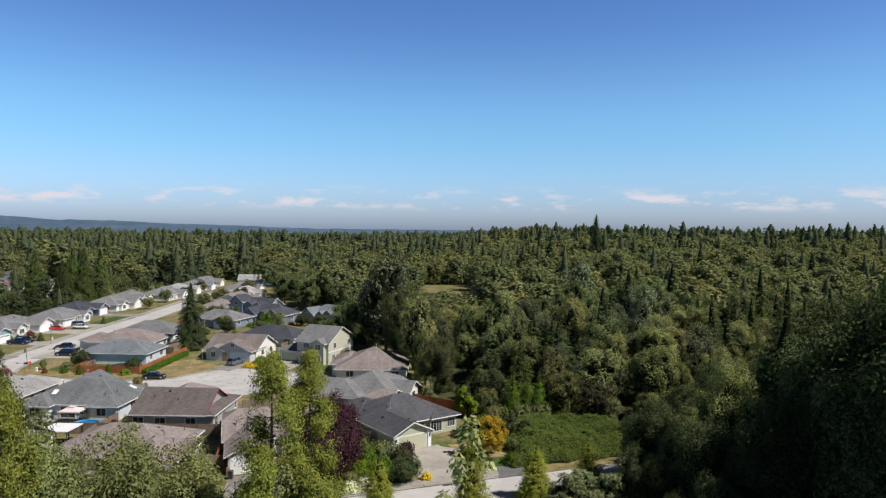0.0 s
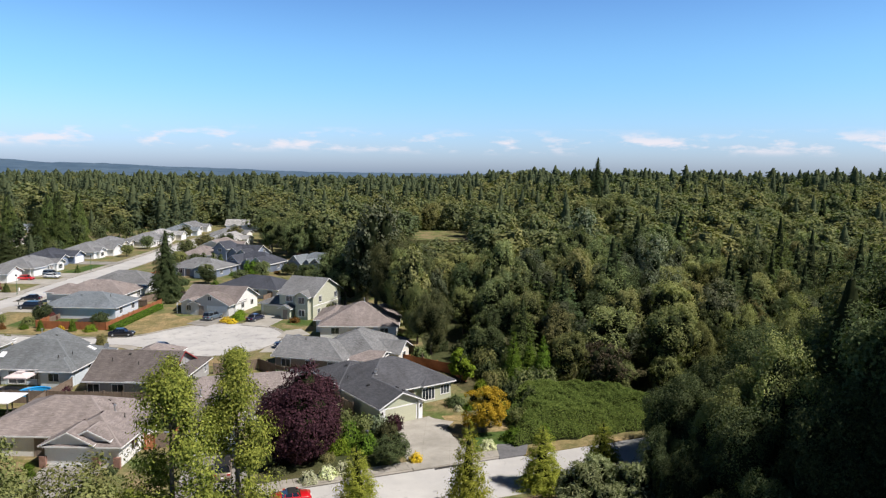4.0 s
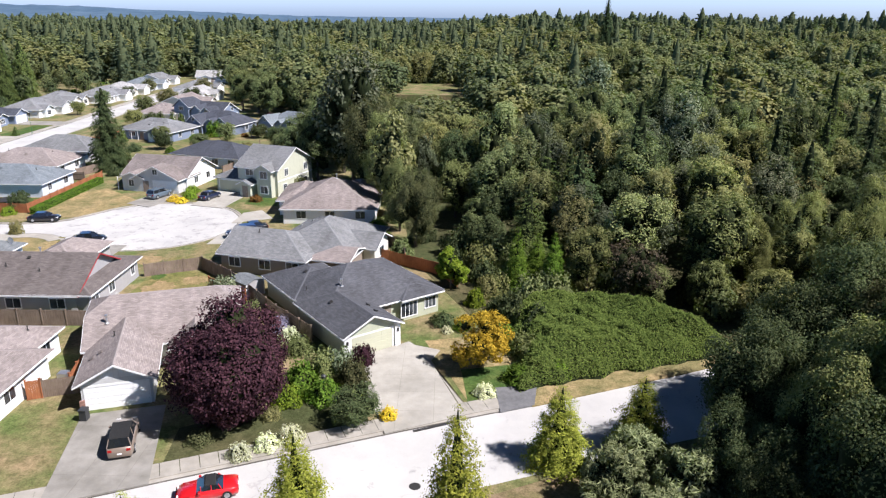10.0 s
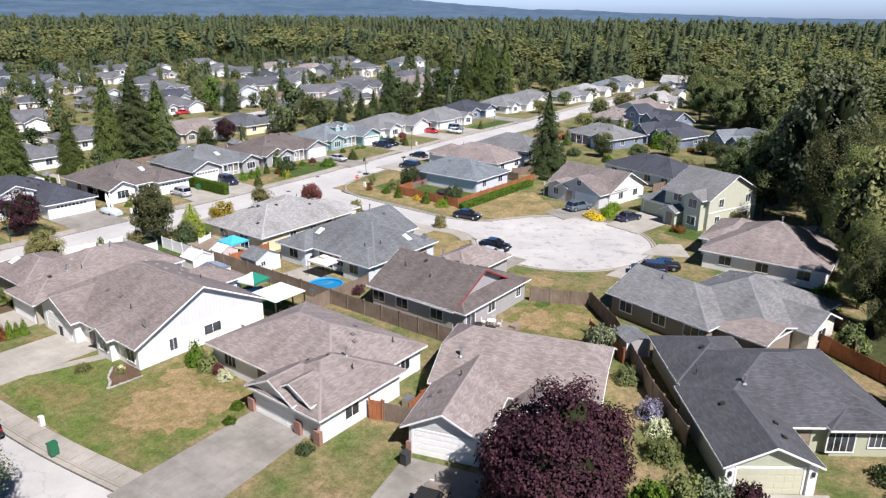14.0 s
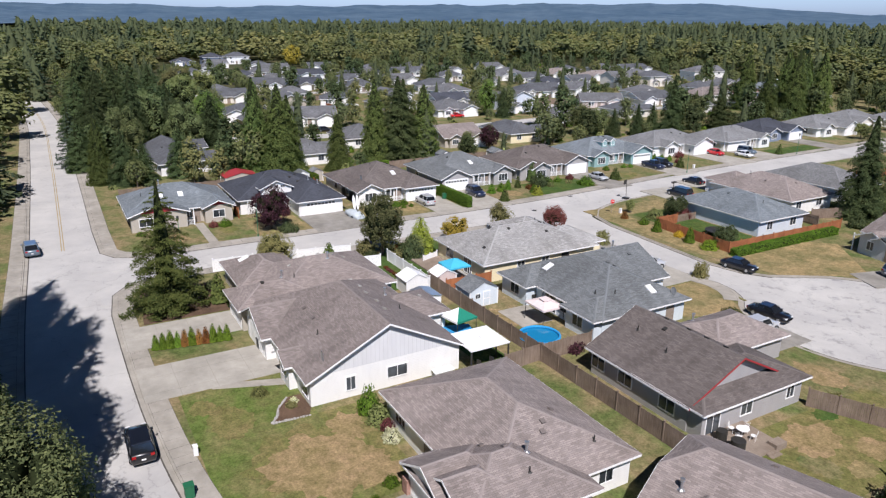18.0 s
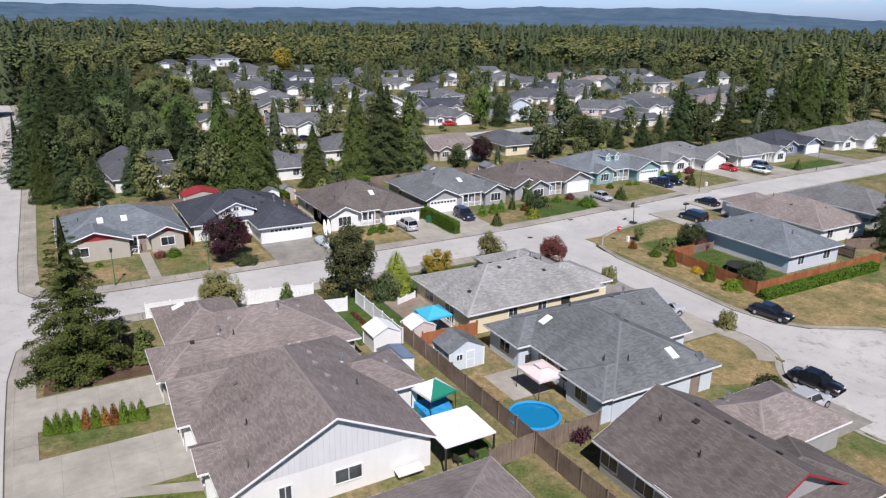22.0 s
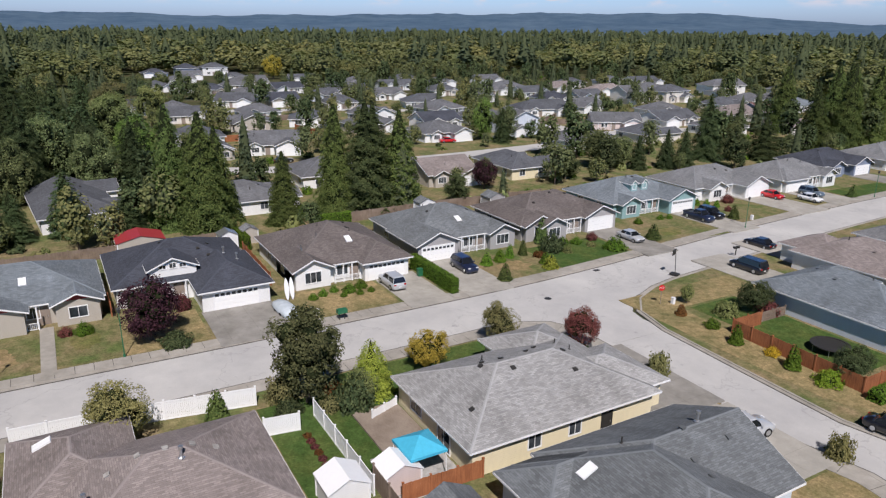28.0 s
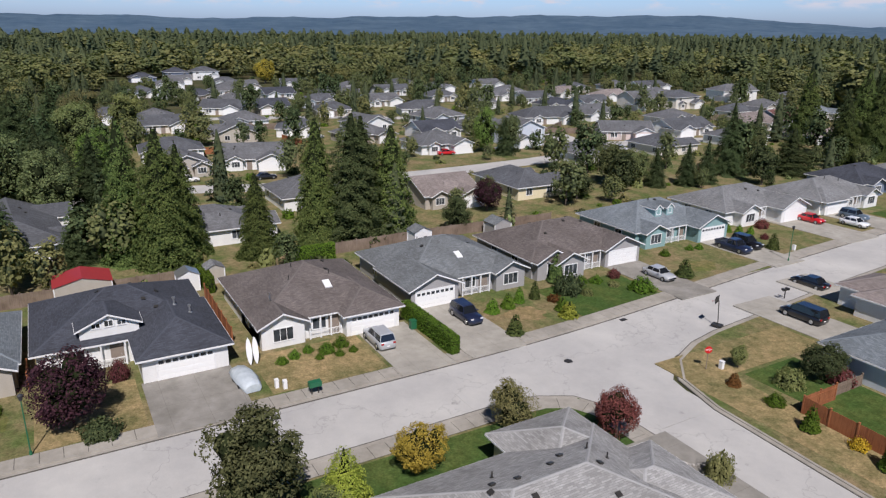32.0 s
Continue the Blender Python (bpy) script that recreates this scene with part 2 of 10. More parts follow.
def concrete(name, base, scale=2.5, joints=0.0, stain=0.25):
    m, n, l, b = node_material(name, 0.9, 0, 0.25)
    v = world_vec(n)
    fine = noise_node(n, l, v, 14.0, 4, 0.7)
    wide = noise_node(n, l, v, 0.28, 5, 0.65)
    mid = noise_node(n, l, v, scale, 4, 0.6)
    c = mix(n, l, tuple(x * 0.86 for x in base), tuple(min(1, x * 1.12) for x in base), fine.outputs[0])
    c = mix(n, l, c, ramp_out(n, l, wide.outputs[0], (1 - stain, 1 - stain, 1 - stain * 1.1), (1.1, 1.1, 1.08)), 1.0, "MULTIPLY")
    c = mix(n, l, c, ramp_out(n, l, mid.outputs[0], (0.9, 0.9, 0.89), (1.07, 1.07, 1.07)), 1.0, "MULTIPLY")
    if joints:
        jo = n.new("ShaderNodeTexBrick")
        jo.offset = 0.0
        jo.inputs["Scale"].default_value, jo.inputs["Brick Width"].default_value, jo.inputs["Row Height"].default_value, jo.inputs["Mortar Size"].default_value = 1.0, joints, joints, 0.02
        jo.inputs["Color1"].default_value = jo.inputs["Color2"].default_value = (1, 1, 1, 1)
        jo.inputs["Mortar"].default_value = (0.8, 0.79, 0.77, 1)
        l.new(v, jo.inputs["Vector"])
        c = mix(n, l, c, jo.outputs[0], 1.0, "MULTIPLY")
    l.new(c, b.inputs["Base Color"])
    bump(n, l, fine.outputs[0], b, 0.25, 0.01)
    return m


def road_surface(name, scuff=0.62):
    """Pale worn chip-seal with dark sealed cracks, patches and tyre bands."""
    m, n, l, b = node_material(name, 0.93, 0, 0.2)
    v = world_vec(n)
    fine = noise_node(n, l, v, 22.0, 3, 0.7)
    wide = noise_node(n, l, v, 0.12, 6, 0.68)
    blot = noise_node(n, l, v, 0.55, 6, 0.72)
    c = mix(n, l, (0.395, 0.385, 0.37), (0.515, 0.505, 0.485), fine.outputs[0])
    c = mix(n, l, c, ramp_out(n, l, wide.outputs[0], (0.8, 0.8, 0.81), (1.1, 1.1, 1.08)), 1.0, "MULTIPLY")
    c = mix(n, l, c, ramp_out(n, l, blot.outputs[0], (1, 1, 1), (0.6, 0.6, 0.62), scuff, scuff + 0.1), 0.75, "MULTIPLY")
    vo = n.new("ShaderNodeTexVoronoi")
    vo.feature = "DISTANCE_TO_EDGE"
    vo.inputs["Scale"].default_value = 0.085
    wob = noise_node(n, l, v, 0.35, 4, 0.6)
    ad = n.new("ShaderNodeVectorMath")
    sc = n.new("ShaderNodeVectorMath")
    sc.operation = "SCALE"
    sc.inputs["Scale"].default_value = 5.0
    l.new(wob.outputs["Color"], sc.inputs[0])
    l.new(v, ad.inputs[0])
    l.new(sc.outputs[0], ad.inputs[1])
    l.new(ad.outputs[0], vo.inputs["Vector"])
    c = mix(n, l, c, ramp_out(n, l, vo.outputs["Distance"], (0.7, 0.7, 0.7), (1, 1, 1), 0.002, 0.007), 0.6, "MULTIPLY")
    l.new(c, b.inputs["Base Color"])
    bump(n, l, fine.outputs[0], b, 0.3, 0.01)
    return m


ROOF_BASE = {
    "taupe": (0.25, 0.216, 0.204), "taupe_dark": (0.215, 0.186, 0.176), "charcoal": (0.085, 0.088, 0.098), "grey": (0.19, 0.195, 0.20),
    "slate": (0.155, 0.168, 0.176), "pale": (0.325, 0.325, 0.32), "brown": (0.138, 0.12, 0.113), "blue": (0.17, 0.195, 0.215),
    "steel": (0.135, 0.139, 0.148), "lead": (0.1, 0.106, 0.118), "ink": (0.062, 0.068, 0.085), "red": (0.17, 0.085, 0.075)}
ROOF = {k: shingles("shingles " + k, c) for k, c in ROOF_BASE.items()}
CAPS = {"shingles " + k: surface("ridge caps " + k, tuple(x * 0.9 for x in c), tuple(x * 1.16 for x in c), 7.0, 0.8) for k, c in ROOF_BASE.items()}
WALL = {k: siding("siding " + k, c) for k, c in {
    "white": (0.78, 0.775, 0.75), "warm": (0.70, 0.66, 0.59), "cream": (0.74, 0.65, 0.44), "grey": (0.36, 0.35, 0.345), "tan": (0.44, 0.40, 0.34),
    "sage": (0.44, 0.46, 0.34), "blue": (0.57, 0.61, 0.66), "paleblue": (0.60, 0.66, 0.70), "teal": (0.25, 0.39, 0.385), "brown": (0.27, 0.22, 0.18),
    "green": (0.50, 0.51, 0.40), "palegrey": (0.54, 0.54, 0.53), "slateblue": (0.20, 0.24, 0.32), "pink": (0.62, 0.52, 0.48)}.items()}
BOARD = siding("upright boards pale grey", (0.62, 0.62, 0.62), 0.4, True)
TRIM = paint("white trim paint", (0.80, 0.80, 0.79), 0.45)
TRIM_RED = paint("dark red trim paint", (0.33, 0.035, 0.04), 0.5)
GARAGE = paint("white garage door enamel", (0.82, 0.82, 0.80), 0.4, wear=0.05)
GARAGE_SAGE = paint("sage garage door enamel", (0.50, 0.50, 0.37), 0.45, wear=0.05)
DARK = paint("dark bronze metal", (0.035, 0.033, 0.03), 0.5)
BRICK = surface("red brick veneer", (0.20, 0.10, 0.075), (0.36, 0.22, 0.17), 7.0, 0.8)
GALV = paint("galvanised metal", (0.55, 0.56, 0.57), 0.35, 0.8)
RUBBER = surface("tyre rubber", (0.012, 0.012, 0.012), (0.03, 0.03, 0.03), 20)
PLASTIC_BLUE = paint("blue vinyl", (0.03, 0.30, 0.62), 0.35)
PLASTIC_WHITE = paint("white vinyl", (0.80, 0.80, 0.79), 0.4, wear=0.04)
ROAD = road_surface("worn pale asphalt")
ROAD_TURN = road_surface("pale asphalt with dark tyre scuffs", 0.54)
WALK = concrete("pale concrete pavement", (0.36, 0.335, 0.30), 1.5, stain=0.3)
GUTTER = concrete("dark silted gutter seam", (0.12, 0.11, 0.10), 1.5, stain=0.4)
DRIVE = concrete("pale concrete driveway", (0.37, 0.35, 0.315), 1.0, 3.1, stain=0.22)
DRIVE_OLD = concrete("stained grey driveway", (0.285, 0.27, 0.25), 1.2, 3.1, stain=0.36)
LAWN = lawn("dry mixed lawn", (0.25, 0.19, 0.11), (0.10, 0.13, 0.042), 0.5, 0.2)
LAWN_FRESH = lawn("half-green lawn", (0.24, 0.18, 0.10), (0.105, 0.145, 0.036), 0.42, 0.16)
LAWN_DRY = lawn("straw-dry lawn", (0.34, 0.25, 0.135), (0.175, 0.155, 0.072), 0.5, 0.25)
LAWN_BROWN = lawn("scorched brown lawn", (0.3, 0.215, 0.125), (0.235, 0.182, 0.09), 0.5, 0.35)
VERGE = lawn("bare soil and dry grass", (0.21, 0.15, 0.098), (0.15, 0.132, 0.06), 0.5, 0.3)
LAWN_FADE = lawn("fading lawn", (0.2, 0.165, 0.075), (0.13, 0.142, 0.044), 0.5, 0.4)
LAWN_GREEN = lawn("watered lawn", (0.10, 0.12, 0.034), (0.055, 0.098, 0.024), 0.42, 0.3)
SOIL = surface("brown bark mulch", (0.055, 0.034, 0.022), (0.15, 0.095, 0.06), 6.0, 0.5, 0.95, 0.8)
FLOOR = lawn("rough ground under trees", (0.10, 0.085, 0.045), (0.045, 0.06, 0.022), 0.5, 0.06)
FENCE = surface("weathered cedar boards", (0.13, 0.095, 0.07), (0.26, 0.20, 0.155), 3.0, 0.6, 0.9, 0.5, (4.0, 4.0, 0.25))
FENCE_RED = surface("red cedar stained boards", (0.20, 0.07, 0.03), (0.40, 0.155, 0.065), 3.0, 0.6, 0.85, 0.5, (4.0, 4.0, 0.25))
WOOD = surface("brown deck timber", (0.17, 0.13, 0.10), (0.30, 0.25, 0.20), 5.0, 0.5, 0.85, 0.5, (0.4, 5.0, 5.0))
BARK = surface("grey-brown bark", (0.05, 0.038, 0.028), (0.16, 0.13, 0.10), 6.0, 1.0, 0.95, 0.9, (3.0, 3.0, 0.5))
STONE = surface("grey garden stone", (0.22, 0.21, 0.19), (0.46, 0.44, 0.41), 3.0, 0.7, 0.9, 0.6)
WATER, wn_, wl_, wb_ = node_material("pool water", 0.04, 0, 0.5)
wb_.inputs["Base Color"].default_value = (0.012, 0.19, 0.38, 1)
bump(wn_, wl_, noise_node(wn_, wl_, world_vec(wn_), 3.0, 3, 0.5).outputs[0], wb_, 0.15, 0.03)
GLASS, gn_, gl_, gb_ = node_material("window glass", 0.05, 0, 0.6)
gl_.new(ramp_out(gn_, gl_, noise_node(gn_, gl_, world_vec(gn_), 0.7, 2, 0.5).outputs[0], (0.012, 0.016, 0.02), (0.09, 0.10, 0.11)), gb_.inputs["Base Color"])
CAR_GLASS, cn_, cl_, cb_ = node_material("tinted car glass", 0.04, 0, 0.7)
cb_.inputs["Base Color"].default_value = (0.012, 0.014, 0.017, 1)
OCHRE = concrete("faded yellow road paint", (0.40, 0.31, 0.15), 2.0, stain=0.4)
LAMP_RED = paint("red lamp lens", (0.35, 0.01, 0.01), 0.2)
LAMP_CLEAR = paint("clear lamp lens", (0.7, 0.7, 0.7), 0.12)

# Near-black: the shade inside crowns, shrubs and hedges is painted into this colour.
TWIG_SHADE = surface("inner twigs and foliage, crown shade in the colour", (0.010, 0.015, 0.006), (0.030, 0.037, 0.015), 2.5, 0.3, 0.95, 0.5, spec=0.05)
# Paler core for far trees: distance haze is mixed into the colour.
FAR_TWIG_HAZE = surface("inner foliage of far trees, haze in the colour", (0.05, 0.062, 0.03), (0.09, 0.105, 0.05), 1.2, 0.1, 0.95, 0.5, spec=0.05)
# The far_ tints are paler and greyer, with distance haze in the colour.
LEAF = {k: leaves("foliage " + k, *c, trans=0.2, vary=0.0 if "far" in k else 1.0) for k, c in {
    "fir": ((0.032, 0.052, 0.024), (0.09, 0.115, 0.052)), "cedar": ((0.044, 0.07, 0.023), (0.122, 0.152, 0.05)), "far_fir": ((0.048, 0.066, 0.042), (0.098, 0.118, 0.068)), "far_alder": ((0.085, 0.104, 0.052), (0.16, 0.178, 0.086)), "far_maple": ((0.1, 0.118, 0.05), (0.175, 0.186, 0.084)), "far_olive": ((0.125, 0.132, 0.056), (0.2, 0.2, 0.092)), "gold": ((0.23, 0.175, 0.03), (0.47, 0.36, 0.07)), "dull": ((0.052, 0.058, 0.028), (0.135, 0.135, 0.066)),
    "gold_cedar": ((0.135, 0.162, 0.024), (0.33, 0.345, 0.062)), "alder": ((0.088, 0.112, 0.052), (0.195, 0.217, 0.1)),
    "maple": ((0.109, 0.127, 0.051), (0.223, 0.234, 0.098)), "olive": ((0.13, 0.129, 0.057), (0.254, 0.236, 0.112)), "pale": ((0.143, 0.157, 0.066), (0.273, 0.276, 0.123)), "mid_cedar": ((0.075, 0.096, 0.018), (0.28, 0.295, 0.064)), "willow": ((0.095, 0.115, 0.055), (0.300, 0.325, 0.185)), "bare": ((0.05, 0.04, 0.028), (0.16, 0.125, 0.09)), "cotton": ((0.04, 0.054, 0.029), (0.176, 0.188, 0.134)),
    "yellow": ((0.38, 0.26, 0.02), (0.78, 0.56, 0.06)), "purple": ((0.022, 0.010, 0.016), (0.088, 0.038, 0.055)),
    "crimson": ((0.065, 0.020, 0.024), (0.215, 0.075, 0.078)), "lime": ((0.09, 0.15, 0.015), (0.22, 0.29, 0.035)),
    "bramble": ((0.066, 0.108, 0.025), (0.18, 0.232, 0.06)), "silver": ((0.06, 0.085, 0.04), (0.3, 0.33, 0.24)),
    "blue": ((0.05, 0.075, 0.065), (0.13, 0.165, 0.14)), "hedge": ((0.05, 0.1, 0.012), (0.13, 0.2, 0.03)), "dark": ((0.034, 0.052, 0.026), (0.105, 0.126, 0.06)),
    "flower": ((0.55, 0.55, 0.35), (0.75, 0.74, 0.62)), "lilac": ((0.22, 0.2, 0.38), (0.5, 0.42, 0.6)), "dry": ((0.14, 0.1, 0.045), (0.36, 0.28, 0.14)),
    "rust": ((0.1, 0.05, 0.02), (0.24, 0.12, 0.04))}.items()}


# ---- building helpers ----
def part(name, bm, material, parent, label="", kind=""):
    """One bmesh (or ready mesh) as one mesh object under parent."""
    if isinstance(bm, bmesh.types.BMesh):
        me = bpy.data.meshes.new(name)
        bm.to_mesh(me)
        bm.free()
        if material is not None:
            me.materials.append(material)
    else:
        me = bm
    ob = new(name, me)
    if parent is not None:
        ob.parent = parent
    if label or kind:
        tagged(ob, label, "", "", kind)
    return ob


def thing(name, label, category, m=None, group="", kind=""):
    ob = new(name)
    ob.empty_display_size = 0.3
    if m is not None:
        ob.matrix_world = m
    return tagged(ob, label, category, group, kind)


def box(bm, x0, x1, y0, y1, z0, z1, m=None):
    v = [bm.verts.new((x, y, z)) for z in (z0, z1) for y in (y0, y1) for x in (x0, x1)]
    for f in ((0, 2, 3, 1), (4, 5, 7, 6), (0, 1, 5, 4), (2, 6, 7, 3), (0, 4, 6, 2), (1, 3, 7, 5)):
        bm.faces.new([v[i] for i in f])
    if m is not None:
        bmesh.ops.transform(bm, matrix=m, verts=v)
    return v


def boxes(*rows):
    bm = bmesh.new()
    for r in rows:
        box(bm, *r)
    return bm


def prism(pts, z0, z1):
    """An upright prism over the outline pts."""
    bm = bmesh.new()
    lo = [bm.verts.new((x, y, z0)) for x, y in pts]
    hi = [bm.verts.new((x, y, z1)) for x, y in pts]
    bm.faces.new(hi)
    bm.faces.new(lo[::-1])
    for i in range(len(pts)):
        j = (i + 1) % len(pts)
        bm.faces.new((lo[i], lo[j], hi[j], hi[i]))
    bmesh.ops.recalc_face_normals(bm, faces=bm.faces)
    return bm


def tube(bm, a, b, r0, r1=None, n=8, cap=True):
    a, b = Vector(a), Vector(b)
    q = (b - a).to_track_quat("Z", "Y").to_matrix()
    r1 = r0 if r1 is None else r1
    lo, hi = [], []
    for i in range(n):
        c = Vector((math.cos(2 * math.pi * i / n), math.sin(2 * math.pi * i / n), 0))
        lo.append(bm.verts.new(a + q @ (c * r0)))
        hi.append(bm.verts.new(b + q @ (c * r1)))
    for i in range(n):
        j = (i + 1) % n
        bm.faces.new((lo[i], lo[j], hi[j], hi[i]))
    if cap:
        bm.faces.new(hi)
        bm.faces.new(lo[::-1])
    return bm


def offset_line(pts, d):
    """The polyline pts moved d to its left."""
    out = []
    for i, p in enumerate(pts):
        a, b = Vector(pts[max(i - 1, 0)]), Vector(pts[min(i + 1, len(pts) - 1)])
        t = (b - a).normalized()
        out.append((p[0] - t.y * d, p[1] + t.x * d))
    return out


def ribbon(line, left, right, z0, z1):
    a, b = offset_line(line, left), offset_line(line, right)
    bm = bmesh.new()
    rows = []
    for p, q in zip(a, b):
        rows.append([bm.verts.new((*p, z0)), bm.verts.new((*p, z1)), bm.verts.new((*q, z1)), bm.verts.new((*q, z0))])
    for r, s in zip(rows, rows[1:]):
        for i in range(4):
            j = (i + 1) % 4
            bm.faces.new((r[i], r[j], s[j], s[i]))
    bm.faces.new(rows[0])
    bm.faces.new(rows[-1][::-1])
    bmesh.ops.recalc_face_normals(bm, faces=bm.faces)
    return bm


def smooth_line(pts, n=6):
    """A Catmull-Rom line through pts."""
    out = []
    for i in range(len(pts) - 1):
        p0, p1, p2, p3 = (Vector(pts[max(0, min(len(pts) - 1, k))]) for k in (i - 1, i, i + 1, i + 2))
        for s in range(n):
            t = s / n
            q = 0.5 * (2 * p1 + (p2 - p0) * t + (2 * p0 - 5 * p1 + 4 * p2 - p3) * t * t + (3 * p1 - p0 - 3 * p2 + p3) * t ** 3)
            out.append((q.x, q.y))
    out.append(tuple(pts[-1]))
    return out

# ---- ground, roads ----
def step01(a, b, x):
    t = np.clip((x - a) / (b - a), 0, 1)
    return t * t * (3 - 2 * t)


def ground_z(x, y):
    """The wooded slope that rises north-east of the houses."""
    return -0.03 + 11.0 * step01(180, 520, y) * step01(-40, 90, x) - 1.5 * step01(40, 10, y) * step01(-60, -20, x) * step01(-200, -30, y)


gx = np.concatenate([np.linspace(-4600, -420, 16), np.linspace(-400, 400, 61), np.linspace(420, 4600, 16)])
gy = np.concatenate([np.linspace(-4600, -320, 16), np.linspace(-300, 600, 69), np.linspace(620, 4600, 16)])
GX, GY = np.meshgrid(gx, gy)
gv = np.stack([GX, GY, ground_z(GX, GY)], -1).reshape(-1, 3)
nx = len(gx)
gf = [(j * nx + i, j * nx + i + 1, (j + 1) * nx + i + 1, (j + 1) * nx + i) for j in range(len(gy) - 1) for i in range(nx - 1)]
me = bpy.data.meshes.new("ground")
me.from_pydata(gv.tolist(), [], gf)
me.materials.append(FLOOR)
tagged(new("ground", me), "rough olive-brown ground under the woods", "ground", "", "structure")

MAIN = smooth_line([(-99.7, 40), (-99.7, 60), (-99.6, 80), (-99.7, 105), (-100.4, 120), (-102.0, 137), (-104.3, 160), (-106.4, 190), (-107.6, 220), (-110.5, 255), (-113, 300), (-116, 400)])
SIDE = smooth_line([(-320, 37), (-250, 41.5), (-190, 42.3), (-120, 42.2), (-85, 41.8), (-60, 42.2), (-45, 43.6), (-30, 46.6), (-15, 52.6), (0, 58.8), (15, 64.6), (28, 69.6), (45, 78), (75, 96)])
CUL = [(-98, 114.0), (-80, 114.2), (-65, 114.6), (-50, 115.5)]
CX, CY, CR = -45.0, 118.3, 13.3


def arc(cx, cy, r, a0, a1, n):
    return [(cx + r * math.cos(radians(a0 + (a1 - a0) * i / n)), cy + r * math.sin(radians(a0 + (a1 - a0) * i / n))) for i in range(n + 1)]


part("road", ribbon(MAIN, 4.6, -4.6, -0.2, 0.03), ROAD, None)
tagged(bpy.data.objects["road"], "pale worn asphalt residential street with cracks", "road", "", "structure")
tagged(part("road", ribbon(SIDE, 4.6, -4.6, -0.2, 0.035), ROAD, None), "pale worn asphalt street beside the woods", "road", "", "structure")
tagged(part("road", ribbon(CUL, 4.4, -4.4, -0.2, 0.04), ROAD, None), "pale asphalt street into the cul-de-sac", "road", "", "structure")
tagged(part("road", prism(arc(CX, CY, CR + 0.4, 0, 354, 59), -0.2, 0.075), ROAD_TURN, None), "round worn asphalt turning circle", "road", "", "structure")
for k, pts in enumerate(([(-99, 100), (-95.3, 100), (-94.6, 107), (-91.5, 110.2), (-86, 110.6), (-86, 116), (-99, 116)],
            [(-99, 112), (-86, 112), (-86, 117.6), (-91.5, 119.0), (-95.0, 123), (-96.4, 130), (-99, 130)],
            [(-99, 45), (-88, 45), (-88, 46.4), (-93, 48.0), (-95.2, 53), (-99, 53)], [(-100, 45), (-113, 45), (-113, 46.6), (-107, 48.0), (-104.2, 53), (-100, 53)],
            [(-62, 111), (-56, 108.2), (-50, 107), (-50, 124), (-56, 122), (-62, 117.5)])):
    tagged(part("road", prism(pts, -0.2, 0.05 + 0.004 * k), ROAD, None), "pale asphalt at the street corner", "road", "", "structure")

SIDE_N = [p for p in offset_line(SIDE, 4.6)]
SIDE_S = [p for p in offset_line(SIDE, -4.6)]
MAIN_E, MAIN_W = offset_line(MAIN, -4.6), offset_line(MAIN, 4.6)
K1 = [p for p in SIDE_N if p[0] > -88][::-1] + [(-91.0, 47.0), (-93.4, 48.6), (-94.8, 51.0)] + [p for p in MAIN_E if 53 < p[1] < 103] + \
    [(-94.6, 106.0), (-93.2, 108.6), (-90.6, 110.0), (-86.0, 110.1), (-78, 110.3), (-68, 110.7), (-64.0, 111.5), (-60.6, 112.2), (-58.2, 111.9), (-56.4, 111.0), (-55.2, 109.9)] + \
    arc(CX, CY, CR, 225, 502, 40) + [(-59.2, 120.4), (-61.6, 118.6), (-66.0, 117.6), (-76, 118.0), (-86.0, 118.5), (-91.0, 119.8), (-94.0, 122.6), (-95.9, 127.0)] + [p for p in MAIN_E if p[1] > 130]
K2 = [p for p in MAIN_W if p[1] > 53][::-1] + [(-104.6, 51.0), (-106.0, 48.4), (-108.6, 47.0)] + [p for p in SIDE_N if p[0] < -112][::-1]
K3 = SIDE_S


def flags(line, left, right, length, z):
    """Paving flags with open joints along a line."""
    bm = bmesh.new()
    for si, (a, b) in enumerate(zip(line, line[1:])):
        a, b = Vector(a), Vector(b)
        d = (b - a).length
        if d < 0.3:
            continue
        t = (b - a) / d
        nn = Vector((-t.y, t.x))
        k = max(1, round(d / length))
        for i in range(k):
            p, q = a + t * (d * i / k + 0.025), a + t * (d * (i + 1) / k - 0.025)
            o = [p + nn * left, q + nn * left, q + nn * right, p + nn * right]
            lo = [bm.verts.new((c.x, c.y, 0.0)) for c in o]
            hi = [bm.verts.new((c.x, c.y, z + 0.004 * (si % 3))) for c in o]
            bm.faces.new(hi[::-1])
            for m_ in range(4):
                bm.faces.new((lo[m_], hi[m_], hi[(m_ + 1) % 4], lo[(m_ + 1) % 4]))
    bmesh.ops.recalc_face_normals(bm, faces=bm.faces)
    return bm


